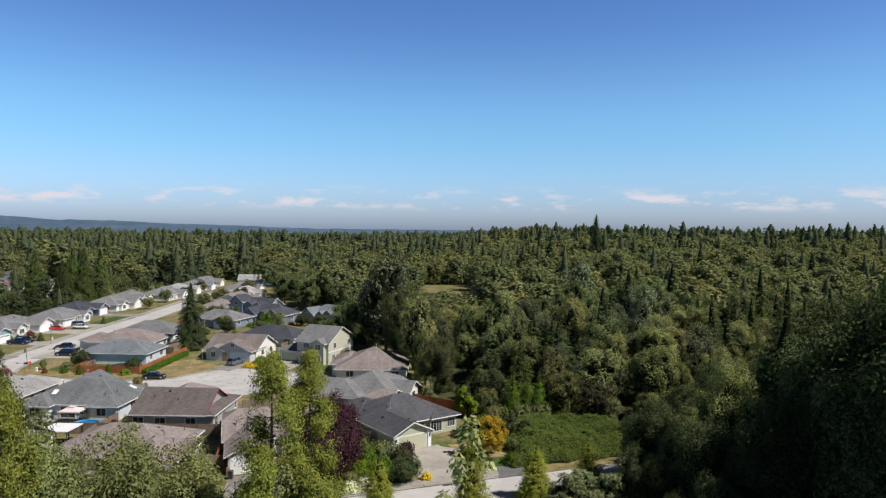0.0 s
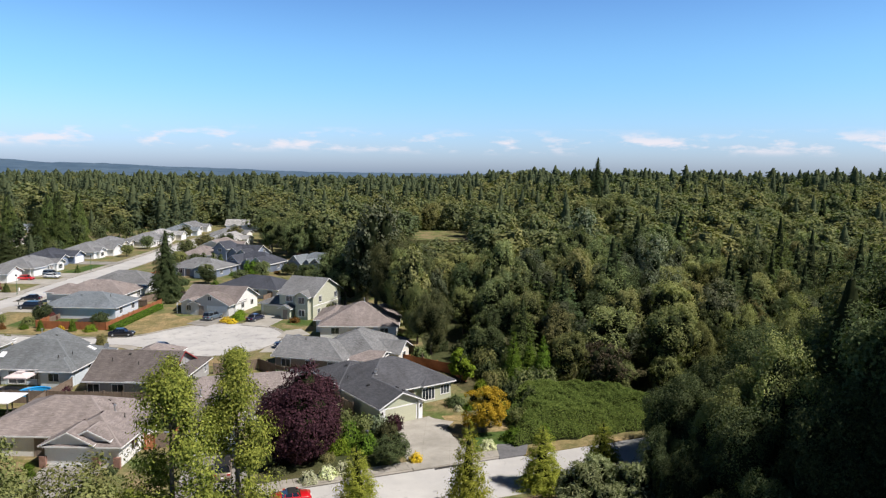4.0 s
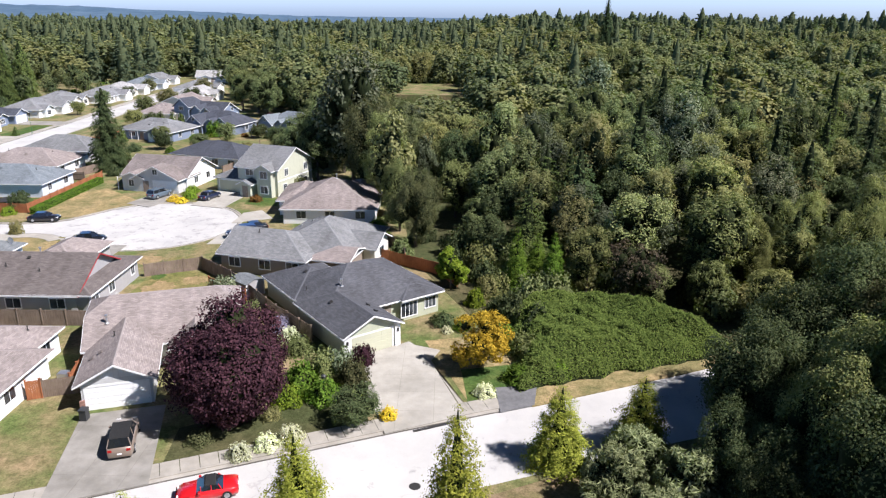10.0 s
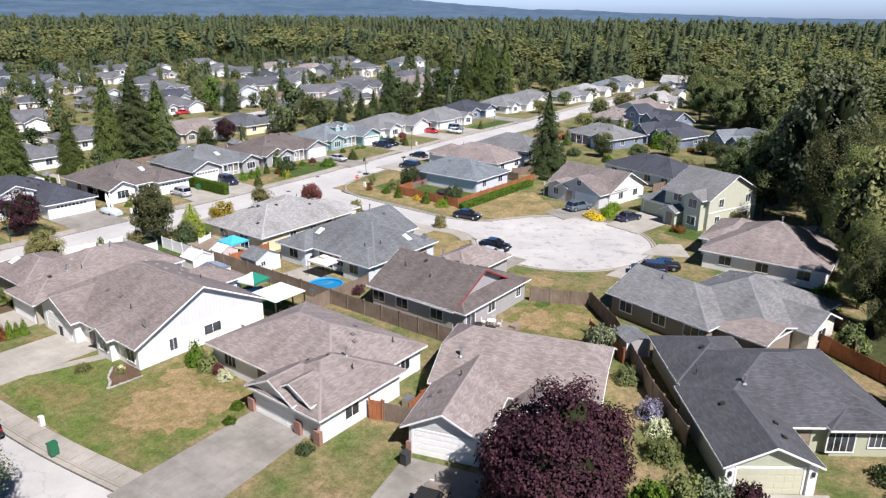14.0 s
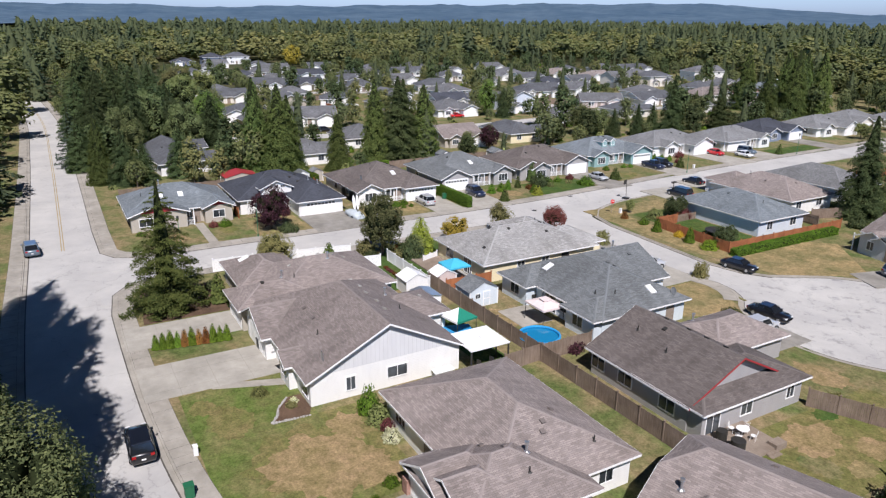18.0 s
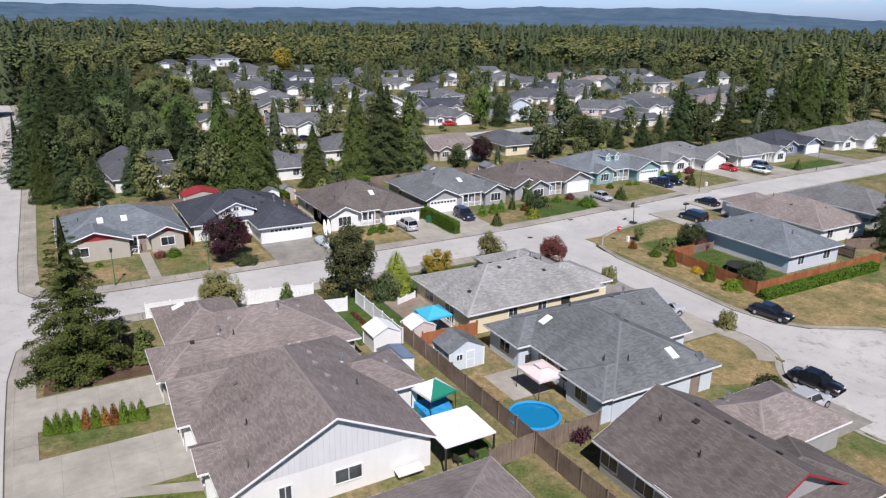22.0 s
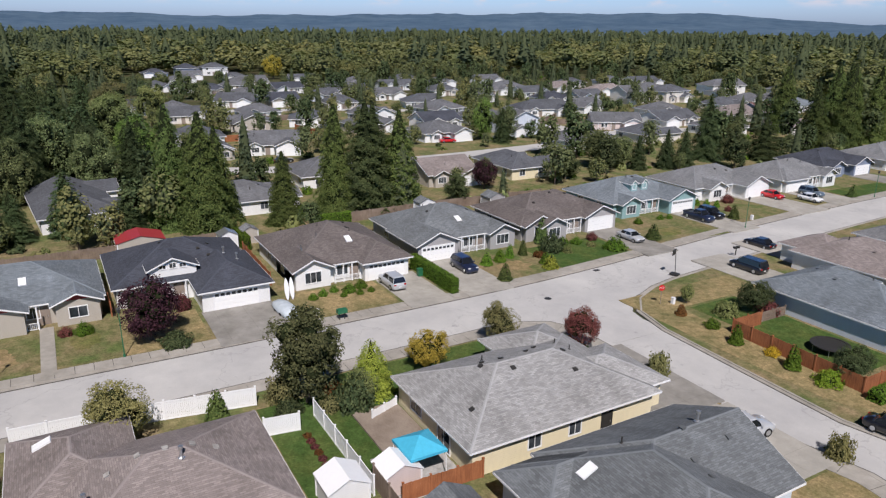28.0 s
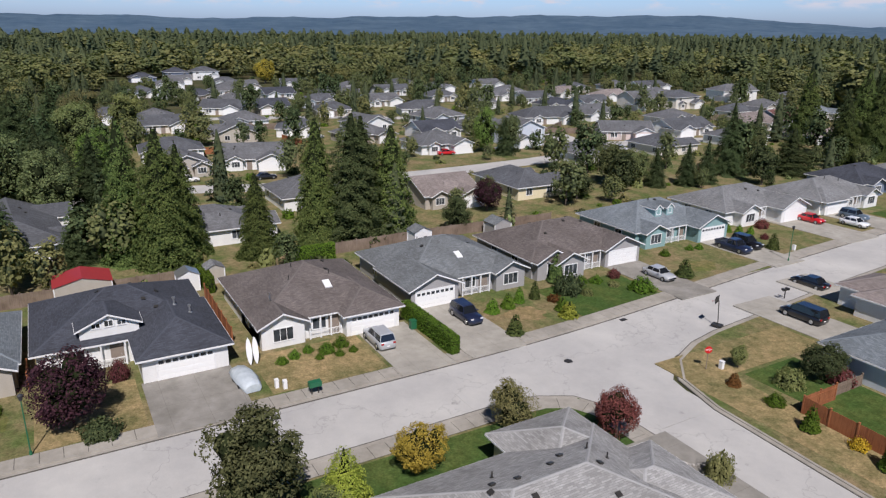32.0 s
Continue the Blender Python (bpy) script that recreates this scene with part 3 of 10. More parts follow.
lots = [(K1 + [(-60, 400), (95, 400), (95, 112)], "dry mixed lawns of the house plots", LAWN), (K2 + [(-320, 400)], "mown plots west of the street", LAWN),
        (K3 + [(60, 10), (-20, -40), (-320, -40)], "rough dry grass verge", LAWN)]
for pts, label, mat in lots:
    tagged(part("plot", prism(pts, -0.15, 0.13), mat, None), label, "ground", "", "structure")
SPLIT = K1.index((-55.2, 109.9)) + 1
for line, label in (([p for p in K1[:SPLIT] if p[0] < 7.5], "pale concrete kerb and pavement"), (K1[SPLIT - 1:], "pale concrete kerb of the turning circle"), (K2, "pale concrete kerb and pavement"), ([p for p in K3 if p[0] < -45], "pale concrete kerb")):
    if "circle" in label:
        tagged(part("kerb", ribbon(line, 0.06, -0.16, -0.15, 0.172), WALK, None), label, "kerb", "", "structure")
        tagged(part("kerb", ribbon(line, 0.45, 0.05, -0.15, 0.085), WALK, None), "rolled concrete gutter", "kerb", "", "structure")
        tagged(part("gutter_seam", ribbon(line, 0.56, 0.45, -0.15, 0.08), GUTTER, None), "dark silted seam along the gutter", "gutter", "", "structure")
        continue
    tagged(part("pavement", ribbon(line, 0.05, -1.75, -0.15, 0.155), GUTTER, None), "dark bedding in the pavement joints", "pavement", "", "structure")
    tagged(part("pavement", flags(line, -0.14, -1.72, 1.5, 0.17), WALK, None), label + ", cast in square flags", "pavement", "", "structure")
    tagged(part("kerb", ribbon(line, 0.06, -0.12, -0.15, 0.172), WALK, None), "pale concrete kerb", "kerb", "", "structure")
    tagged(part("kerb", ribbon(line, 0.45, 0.05, -0.15, 0.085), WALK, None), "rolled concrete gutter", "kerb", "", "structure")
    tagged(part("gutter_seam", ribbon(line, 0.56, 0.45, -0.15, 0.08), GUTTER, None), "dark silted seam along the gutter", "gutter", "", "structure")


def slab(name, pts, mat, z=0.17, label="", category="", kind="structure"):
    return tagged(part(name, prism(pts, -0.1, z), mat, None), label, category, "", kind)


def rect(x0, x1, y0, y1):
    return [(x0, y0), (x1, y0), (x1, y1), (x0, y1)]


drives = [
    ([(-8.0, 74.4), (-2.8, 78.2), (-1.2, 76.2), (2.6, 64.6), (-3.8, 61.7)], DRIVE, "pale clean concrete driveway"), ([(-28.8, 63.6), (-22.6, 65.4), (-19.8, 55.0), (-26.2, 52.4)], DRIVE_OLD, "grey concrete driveway"),
    ([(-42.9, 61), (-36.6, 61), (-35.2, 49.4), (-42.0, 47.6)], DRIVE_OLD, "grey concrete driveway"), (rect(-70.4, -63.8, 46.6, 60), DRIVE, "broad pale concrete driveway"),
    (rect(-80.2, -74.6, 46.3, 58), DRIVE, "pale concrete driveway"), (rect(-113.6, -103.9, 76.2, 84.0), DRIVE_OLD, "stained grey concrete driveway"),
    (rect(-115, -103.9, 97.4, 103.0), DRIVE, "pale concrete driveway"), (rect(-117.5, -103.9, 105.0, 111.4), DRIVE, "pale concrete driveway"),
    (rect(-119, -105.2, 135.2, 141.2), DRIVE_OLD, "grey concrete driveway"), (rect(-121, -107.6, 156.0, 162.2), DRIVE, "pale concrete driveway"), (rect(-125, -109.6, 176.0, 184), DRIVE, "pale concrete driveway"),
    (rect(-122, -111.4, 188.5, 196), DRIVE, "pale concrete driveway"), (rect(-126, -112, 216, 223), DRIVE_OLD, "grey concrete driveway"), (rect(-101, -90, 139.0, 145.5), DRIVE, "pale concrete driveway"),
    (rect(-85.5, -72.8, 104, 111.6), DRIVE_OLD, "broad grey concrete driveway"), (rect(-72.5, -62.6, 103, 111.6), DRIVE, "pale concrete driveway"), (rect(-51.0, -44.6, 100, 107.5), DRIVE_OLD, "grey concrete driveway"),
    ([(-52.4, 138.2), (-47.0, 135.8), (-50.0, 128.2), (-54.6, 130.2)], DRIVE_OLD, "grey concrete driveway"), ([(-42.0, 140.6), (-35.6, 138.4), (-37.4, 128.2), (-43.4, 129.8)], DRIVE, "pale concrete driveway"),
    ([(-30.4, 127.2), (-27.4, 122.4), (-33.2, 119.4), (-33.0, 125.4)], DRIVE, "pale concrete driveway"), ([(-28.5, 114.5), (-25.2, 109.8), (-33.6, 108.6), (-33.0, 113.4)], DRIVE, "pale concrete driveway"), (rect(-104, -90, 151, 157), DRIVE, "pale concrete driveway")]
for pts, mat, label in drives:
    slab("driveway", pts, mat, 0.19, label, "driveway")
paths = [rect(-117, -105, 60.6, 61.9), [(-62.4, 58.5), (-61.2, 58.5), (-63.6, 52), (-64.6, 52)], [(-2.6, 77.6), (0.4, 76.4), (-0.6, 73.8), (3.2, 64.9), (2.7, 64.7), (-1.1, 75.8)], rect(-66, -61.2, 83.4, 87.4)]
for pts in paths:
    slab("path", pts, WALK, 0.185, "narrow concrete garden path", "path")
lawns = [(rect(-63.6, -43.2, 49.2, 58.8), LAWN_FRESH, "front lawn, green fading to straw"), (rect(-55.6, -43.4, 58.8, 62.5), LAWN_FADE, "front lawn fading to brown"), ([(-36.2, 60), (-29.3, 62.6), (-26.8, 53.6), (-34.8, 50.8)], LAWN, "patchy mown front lawn"),
         ([(-22.2, 65), (-9, 71.5), (-5, 62.8), (-19, 56.4)], LAWN, "weedy front garden ground"), ([(-1.2, 78.5), (6.5, 80.5), (9, 70), (3.2, 66)], LAWN_DRY, "dry straw-coloured front lawn"), ([(2.4, 72.5), (8.6, 74), (9.4, 69.4), (3.0, 65.4)], LAWN_GREEN, "shaded green lawn"),
         (rect(-116.2, -106.2, 51.5, 60.4), LAWN, "mown front lawn, green and dry"), (rect(-116.2, -106.2, 62.1, 67.4), LAWN, "mown front lawn, green and dry"), (rect(-115, -106.2, 67.8, 75.8), LAWN_DRY, "dry front lawn with a shrub bed"),
         (rect(-114.4, -106.2, 86, 97), LAWN_DRY, "dry front lawn"), (rect(-117, -106.2, 111.8, 120.8), LAWN, "front lawn with clipped conifers"), (rect(-116, -106.4, 121.4, 134.6), LAWN_GREEN, "watered front lawn"), (rect(-119.5, -108, 141.6, 155.6), LAWN, "front lawn"),
         (rect(-122, -110, 162.6, 175), LAWN, "front lawn"), (rect(-119, -111.6, 197, 215), LAWN_GREEN, "green front lawn"), (rect(-94.6, -89.5, 119.8, 138.4), LAWN_DRY, "dry corner lawn"), (rect(-89.5, -69, 119.6, 124.2), LAWN_DRY, "dry corner verge"),
         (rect(-89, -70, 125.6, 133), LAWN_GREEN, "fenced green back lawn"), ([(-69, 119.8), (-58.8, 121.8), (-52.6, 131.6), (-63, 141), (-69, 134)], LAWN_DRY, "unmown straw-dry vacant plot"),
         (rect(-93.0, -84.6, 82.6, 109), LAWN_GREEN, "watered dark green lawn"), (rect(-90.4, -77.0, 76, 86.5), LAWN_GREEN, "strip of watered lawn"), (rect(-72.8, -55.6, 78.6, 86.8), LAWN, "back lawn with a bare patch"), (rect(-72.5, -54, 75, 78.2), LAWN_GREEN, "back lawn beside the fence"),
         (rect(-53.5, -34, 77.2, 82.2), LAWN, "narrow green and straw back lawn"), (rect(-36.4, -27.6, 85.5, 97.5), LAWN_FADE, "patchy back yard grass"), (rect(-44, -30.5, 98.6, 105.4), LAWN, "front lawn on the turning circle"), ([(-62.2, 100.8), (-55, 100.8), (-52.6, 106.9), (-55.2, 109.0), (-57.2, 110.5), (-60.2, 110.9), (-62.4, 110.4)], LAWN_DRY, "dry front lawn on the corner"),
         (rect(-72.8, -55, 110.5, 110.9), LAWN, "verge"), ([(-35.0, 138.0), (-29.5, 135.2), (-28.5, 130.2), (-34.5, 131)], LAWN_GREEN, "small green front lawn"), (rect(-80, -63.8, 60.2, 61.4), LAWN_GREEN, "verge"), (rect(-74.2, -70.8, 48.4, 58), LAWN, "grass strip between driveways")]
for i, (pts, mat, label) in enumerate(lawns):
    slab("lawn", pts, mat, 0.140 + 0.0015 * (i % 7), label, "lawn")
def ragged(cx, cy, rx, ry, seed, n=64):
    """An uneven closed outline of a worn patch."""
    out = []
    for i in range(n):
        a = 2 * math.pi * i / n
        k = 1 + 0.3 * noise.noise((math.cos(a) * 1.1, math.sin(a) * 1.1, seed)) + 0.28 * noise.noise((math.cos(a) * 4, math.sin(a) * 4, seed + 5)) + 0.16 * noise.noise((math.cos(a) * 11, math.sin(a) * 11, seed + 9))
        out.append((cx + rx * k * math.cos(a), cy + ry * k * math.sin(a)))
    return out


patches = [(-49.6, 56.4, 4.6, 4.6, LAWN_FADE), (-48.8, 56.8, 4.0, 4.2, LAWN_BROWN), (-52.6, 60.2, 2.0, 1.6, LAWN_BROWN), (-46.2, 60.0, 1.9, 1.8, LAWN_BROWN), (-52.9, 54.4, 1.2, 1.1, LAWN_FADE), (-57.8, 52.2, 2.6, 1.6, LAWN_FADE), (-60.8, 50.6, 1.3, 1.0, LAWN_FADE),
           (-33.6, 91.2, 1.9, 2.6, LAWN_BROWN), (-30.2, 94.4, 1.4, 1.6, LAWN_BROWN), (-35.2, 95.4, 0.8, 1.2, LAWN_GREEN), (-31.0, 88.6, 1.5, 1.2, LAWN), (-29.4, 90.8, 0.9, 1.2, LAWN_DRY),
           (-39.6, 101.8, 2.4, 1.8, LAWN_BROWN), (-34.4, 101.4, 2.0, 1.7, LAWN_FADE), (-64.2, 82.4, 2.4, 1.8, LAWN_BROWN), (-60.2, 84.0, 1.5, 1.2, LAWN_FADE), (-110.6, 56.4, 2.4, 2.2, LAWN_BROWN), (-111.6, 64.6, 2.2, 1.4, LAWN_FADE), (-110.8, 116.0, 2.0, 2.2, LAWN_BROWN), (-113.0, 147.0, 2.0, 2.6, LAWN_FADE)]
for i, (x, y, rx, ry, mat) in enumerate(patches):
    slab("lawn_patch", ragged(x, y, rx, ry, i * 3.7), mat, 0.156 + 0.0012 * (i % 5), "green patch of grass on a lawn" if mat == LAWN_GREEN else "worn dry patch of grass on a lawn", "lawn")
slab("garden_bed", [(-91.5, 49.5), (-80.6, 48.6), (-80.6, 57.5), (-90, 58.2)], SOIL, 0.16, "bark-mulched corner bed", "garden bed")
slab("garden_bed", [(-59.2, 58.5), (-56.7, 58.6), (-55.6, 58.1), (-55.8, 55.1), (-56.7, 55.8), (-57.8, 56.2), (-59.2, 57.3)], SOIL, 0.165, "soil bed edged with pale stones", "garden bed")
slab("garden_bed", [(-20.2, 62), (-8, 68.5), (-4.6, 62.4), (-19.6, 56.2)], FLOOR, 0.166, "weedy planted front bed", "garden bed")
slab("woodland_floor", [(4, 84), (12, 72), (30, 79), (60, 95), (95, 112), (95, 400), (-60, 400), (-30, 185), (-8, 140), (-4, 104)], FLOOR, 0.16, "dark leaf-littered woodland floor", "ground")
slab("verge", [(-18, 44), (-10, 49.2), (2, 53.4), (14, 59), (30, 65), (40, 60), (20, 30), (-18, 24)], VERGE, 0.15, "rough straw-coloured verge with bare soil", "ground")
slab("shoulder", [(9.4, 69.6), (14, 71.4), (22, 74.6), (30, 77.6), (31, 76.0), (24, 72.8), (15, 69.0), (8.4, 66.2)], LAWN_DRY, 0.148, "bare sandy road shoulder", "ground")
slab("apron", [(5.4, 69.2), (9.2, 69.8), (8.6, 66.4), (5.6, 65.2)], surface("dark patched asphalt", (0.10, 0.10, 0.105), (0.17, 0.17, 0.172), 3.0, 0.3, 0.9, 0.4), 0.178, "dark asphalt apron beside the pavement", "apron")
slab("meadow", [(-24, 274), (9, 274), (10, 319), (-22, 319)], LAWN, 4.2, "sunlit dry meadow among the trees", "meadow")
part("manhole_cover", prism(arc(-1.1, 55.4, 0.42, 0, 345, 23), 0.03, 0.042), DARK, None)
tagged(bpy.data.objects["manhole_cover"], "dark iron manhole cover in the road", "manhole cover")
tagged(part("manhole_cover", prism(arc(-99.1, 112.9, 0.42, 0, 345, 23), 0.03, 0.072), DARK, None), "dark iron manhole cover in the road", "manhole cover")
tagged(part("drain_grate", boxes((-104.4, -103.9, 124.4, 125.2, 0, 0.1)), DARK, None), "dark iron street drain grate", "drain")
for dy in (-0.16, 0.16):
    tagged(part("centre_line", ribbon(offset_line([p for p in SIDE if p[0] < -108], dy), 0.06, -0.06, 0.0, 0.042), OCHRE, None), "faded yellow centre line on the road", "road marking", "", "structure")

# ---- houses ----


class House:
    """A house whose wings are given by their eave outlines, in plan metres (local metres when turned)."""

    def __init__(self, label, x, y, yaw, wall, roof, group="", h=2.8, trim=None, local=False, split=True):
        self.root = thing("house", label, "house", pose(x, y, 0.05, 0, 0, yaw), group)
        self.ox, self.oy = (0, 0) if local else (x, y)
        self.wall, self.roof, self.trim, self.h, self.wings, self.split = wall, roof, trim or TRIM, h, [], split

    def wing(self, x0, x1, y0, y1, ridge="x", ends="hh", pitch=0.42, h=None, oh=0.5, gable=None, base=0.0, wall=None, roof=None, trim=None, caps=True, rake=None, clip=1.1):
        """ends: h hipped, g gabled, j gabled with a clipped peak, at the two ends of the ridge."""
        x0, x1, y0, y1 = x0 - self.ox, x1 - self.ox, y0 - self.oy, y1 - self.oy
        h = self.h if h is None else h
        wall = wall or self.wall
        ze = h - oh * pitch
        part("wall", boxes((x0 + oh, x1 - oh, y0 + oh, y1 - oh, base, h)), wall, self.root)
        if ridge == "x":
            to = lambda a, b, z: (a, b, z)
            a0, a1, b0, b1 = x0, x1, y0, y1
        else:
            to = lambda a, b, z: (b, a, z)
            a0, a1, b0, b1 = y0, y1, x0, x1
        s = (b1 - b0) / 2
        bm_ = (b0 + b1) / 2
        zr = ze + s * pitch
        back = {"h": s, "g": 0, "j": 2 * clip}
        r0, r1 = a0 + back[ends[0]], a1 - back[ends[1]]
        if r1 < r0:
            r0 = r1 = (r0 + r1) / 2
        cw = clip / pitch
        P = [to(a0, b0, ze), to(a1, b0, ze), to(a1, b1, ze), to(a0, b1, ze), to(r0, bm_, zr), to(r1, bm_, zr),
             to(a0, bm_ - cw, zr - clip), to(a0, bm_ + cw, zr - clip), to(a1, bm_ - cw, zr - clip), to(a1, bm_ + cw, zr - clip)]
        j0, j1 = ends[0] == "j", ends[1] == "j"
        F = [(0, 1, *((8,) if j1 else ()), 5, 4, *((6,) if j0 else ())), (2, 3, *((7,) if j0 else ()), 4, 5, *((9,) if j1 else ()))]
        F += [(1, 2, 5)] * (ends[1] == "h") + [(8, 9, 5)] * j1 + [(3, 0, 4)] * (ends[0] == "h") + [(7, 6, 4)] * j0
        loop = [0, 1, *{"h": (), "g": (5,), "j": (8, 9)}[ends[1]], 2, 3, *{"h": (), "g": (4,), "j": (7, 6)}[ends[0]]]
        if r0 == r1:
            F = [tuple(dict.fromkeys(4 if i == 5 else i for i in f)) for f in F]
            loop = list(dict.fromkeys(4 if i == 5 else i for i in loop))
        bm = bmesh.new()
        top = [bm.verts.new(p) for p in P]
        low = [bm.verts.new((p[0], p[1], p[2] - 0.13)) for p in P]
        uv = bm.loops.layers.uv.new("UVMap")
        for f in F:
            face = bm.faces.new([top[i] for i in f])
            face.normal_update()
            n = face.normal if face.normal.z > 0 else -face.normal
            t = Vector((-n.y, n.x, 0)).normalized()
            up = n.cross(t)
            for l in face.loops:
                l[uv].uv = (l.vert.co.dot(t) + self.ox * 0.37, l.vert.co.dot(up))
            bm.faces.new([low[i] for i in reversed(f)])
        for i, j in zip(loop, loop[1:] + loop[:1]):
            bm.faces.new((top[i], low[i], low[j], top[j]))
        bmesh.ops.recalc_face_normals(bm, faces=bm.faces)
        part("roof", bm, roof or self.roof, self.root)
        # white boards along the eaves and rakes
        edges = []
        c = Vector(((x0 + x1) / 2, (y0 + y1) / 2, 0))
        for i, j in zip(loop, loop[1:] + loop[:1]):
            bm = bmesh.new()
            a, b = Vector(P[i]), Vector(P[j])
            d = b - a
            n = Vector((d.y, -d.x, 0)).normalized()
            if n.dot((a + b) / 2 - c) < 0:
                n = -n
            n *= 0.035
            q = [a, b, b + n, a + n]
            vs = [bm.verts.new(p + Vector((0, 0, dz))) for dz in (-0.18, -0.02) for p in q]
            for f in ((0, 1, 2, 3), (4, 7, 6, 5), (0, 4, 5, 1), (1, 5, 6, 2), (2, 6, 7, 3), (3, 7, 4, 0)):
                bm.faces.new([vs[k] for k in f])
            bmesh.ops.recalc_face_normals(bm, faces=bm.faces)
            edges.append((bm, rake if rake and abs(a.z - b.z) > 0.1 and (a.x + b.x) / 2 > c.x else trim or self.trim))
        if self.split:
            for bm, mt in edges:
                part("fascia", bm, mt, self.root)
        else:
            whole = bmesh.new()
            for bm, mt in edges:
                tmp = bpy.data.meshes.new("edge")
                bm.to_mesh(tmp)
                bm.free()
                whole.from_mesh(tmp)
                bpy.data.meshes.remove(tmp)
            part("fascia", whole, trim or self.trim, self.root)
        # ridge and hip caps
        if caps:
            bm = bmesh.new()
            lines = [(4, 5)] if r0 != r1 else []
            if ends[0] == "h":
                lines += [(0, 4), (3, 4)]
            lines += [(6, 4), (7, 4)] * j0 + [(8, 5), (9, 5)] * j1
            if ends[1] == "h":
                lines += [(1, 5), (2, 5)] if r0 != r1 else [(1, 4), (2, 4)]
            for i, j in lines:
                a, b = Vector(P[i]), Vector(P[j])
                sd = Vector((b.y - a.y, a.x - b.x, 0)).normalized() * 0.12
                dn = Vector((0, 0, 0.12 * pitch * (1.0 if abs(a.z - b.z) < 0.01 else 0.71)))
                u = Vector((0, 0, 0.022))
                vs = [bm.verts.new(p) for p in (a + u, b + u, b + sd - dn + u, a + sd - dn + u, b - sd - dn + u, a - sd - dn + u)]
                bm.faces.new((vs[0], vs[1], vs[2], vs[3]))
                bm.faces.new((vs[1], vs[0], vs[5], vs[4]))
            if lines:
                part("ridge_cap", bm, CAPS[(roof or self.roof).name], self.root)
            else:
                bm.free()
        # gable walls
        for k, a, sgn in ((0, a0, 1), (1, a1, -1)):
            if ends[k] != "h":
                bm = bmesh.new()
                w = s - oh
                peak = h + w * pitch - 0.02
                pts = [(a + sgn * oh, bm_ - w, h), (a + sgn * oh, bm_ + w, h)]
                pts += [(a + sgn * oh, bm_, peak)] if ends[k] == "g" else [(a + sgn * oh, bm_ + cw, peak - clip), (a + sgn * oh, bm_ - cw, peak - clip)]
                vs = [bm.verts.new(to(p[0] + sgn * dd, p[1], p[2])) for dd in (-0.004, 0.15) for p in pts]
                m = len(pts)
                bm.faces.new(vs[:m])
                bm.faces.new(vs[m:][::-1])
                for i in range(m):
                    bm.faces.new((vs[i], vs[m + i], vs[m + (i + 1) % m], vs[(i + 1) % m]))
                bmesh.ops.recalc_face_normals(bm, faces=bm.faces)
                part("gable", bm, gable or wall, self.root)
        self.wings.append((P, F, ze, s, bm_, zr, ridge, a0, a1, b0, b1, r0, r1, pitch, ends))

    def roof_z(self, x, y):
        x, y = x - self.ox, y - self.oy
        best = 0
        for P, F, ze, s, bm_, zr, ridge, a0, a1, b0, b1, r0, r1, pitch, ends in self.wings:
            a, b = (x, y) if ridge == "x" else (y, x)
            if a0 <= a <= a1 and b0 <= b <= b1:
                d = s - abs(b - bm_)
                if ends[0] == "h":
                    d = min(d, a - a0)
                if ends[1] == "h":
                    d = min(d, a1 - a)
                best = max(best, ze + d * pitch)
        return best

    def place(self, n, c, a):
        """The pose of something on the wall that faces n, c the eave line there, a along it."""
        c = c - (self.ox if n[1] == "x" else self.oy)
        a = a - (self.oy if n[1] == "x" else self.ox)
        c -= 0.5 if n[0] == "+" else -0.5
        rz = {"-y": 0, "+x": 90, "+y": 180, "-x": 270}[n]
        return pose(c, a, 0, 0, 0, rz) if n[1] == "x" else pose(a, c, 0, 0, 0, rz)

    def fix(self, name, bm, mat, m, label="", parent=None):
        ob = part(name, bm, mat, parent or self.root, label)
        if parent is None:
            ob.matrix_local = m
        return ob

    def window(self, n, c, a, w=1.5, z0=0.95, z1=2.1, bars=1, trim=None, panes=0):
        m = self.place(n, c, a)
        h = w / 2
        bm = boxes((-h - 0.09, h + 0.09, -0.06, 0.02, z1, z1 + 0.1), (-h - 0.09, h + 0.09, -0.07, 0.02, z0 - 0.1, z0), (-h - 0.09, -h, -0.06, 0.02, z0, z1), (h, h + 0.09, -0.06, 0.02, z0, z1))
        for i in range(bars):
            x = -h + w * (i + 1) / (bars + 1)
            box(bm, x - 0.025, x + 0.025, -0.045, 0.02, z0, z1)
        win = self.fix("window", bm, trim or TRIM, m)
        k = panes or bars + 1
        for i in range(k):
            x = -h + w * i / k
            part("pane", boxes((x + 0.02, x + w / k - 0.02, -0.025, 0.0, z0 + 0.01, z1 - 0.01)), GLASS, win)
        return win

    def garage(self, n, c, a, w=4.9, z1=2.15, mat=None, lights=False):
        m = self.place(n, c, a)
        h = w / 2
        self.fix("garage_frame", boxes((-h - 0.14, h + 0.14, -0.05, 0.02, z1, z1 + 0.16), (-h - 0.14, -h, -0.05, 0.02, 0, z1), (h, h + 0.14, -0.05, 0.02, 0, z1)), TRIM, m)
        bm = bmesh.new()
        rows, cols = 4, max(4, round(w / 0.62))
        for r in range(rows):
            za, zb = r * z1 / rows + 0.008, (r + 1) * z1 / rows - 0.008
            box(bm, -h + 0.01, h - 0.01, -0.015, 0.012, za, zb)
            for k in range(cols):
                xa, xb = -h + w * k / cols, -h + w * (k + 1) / cols
                box(bm, xa + 0.07, xb - 0.07, -0.028, -0.012, za + 0.08, zb - 0.08)
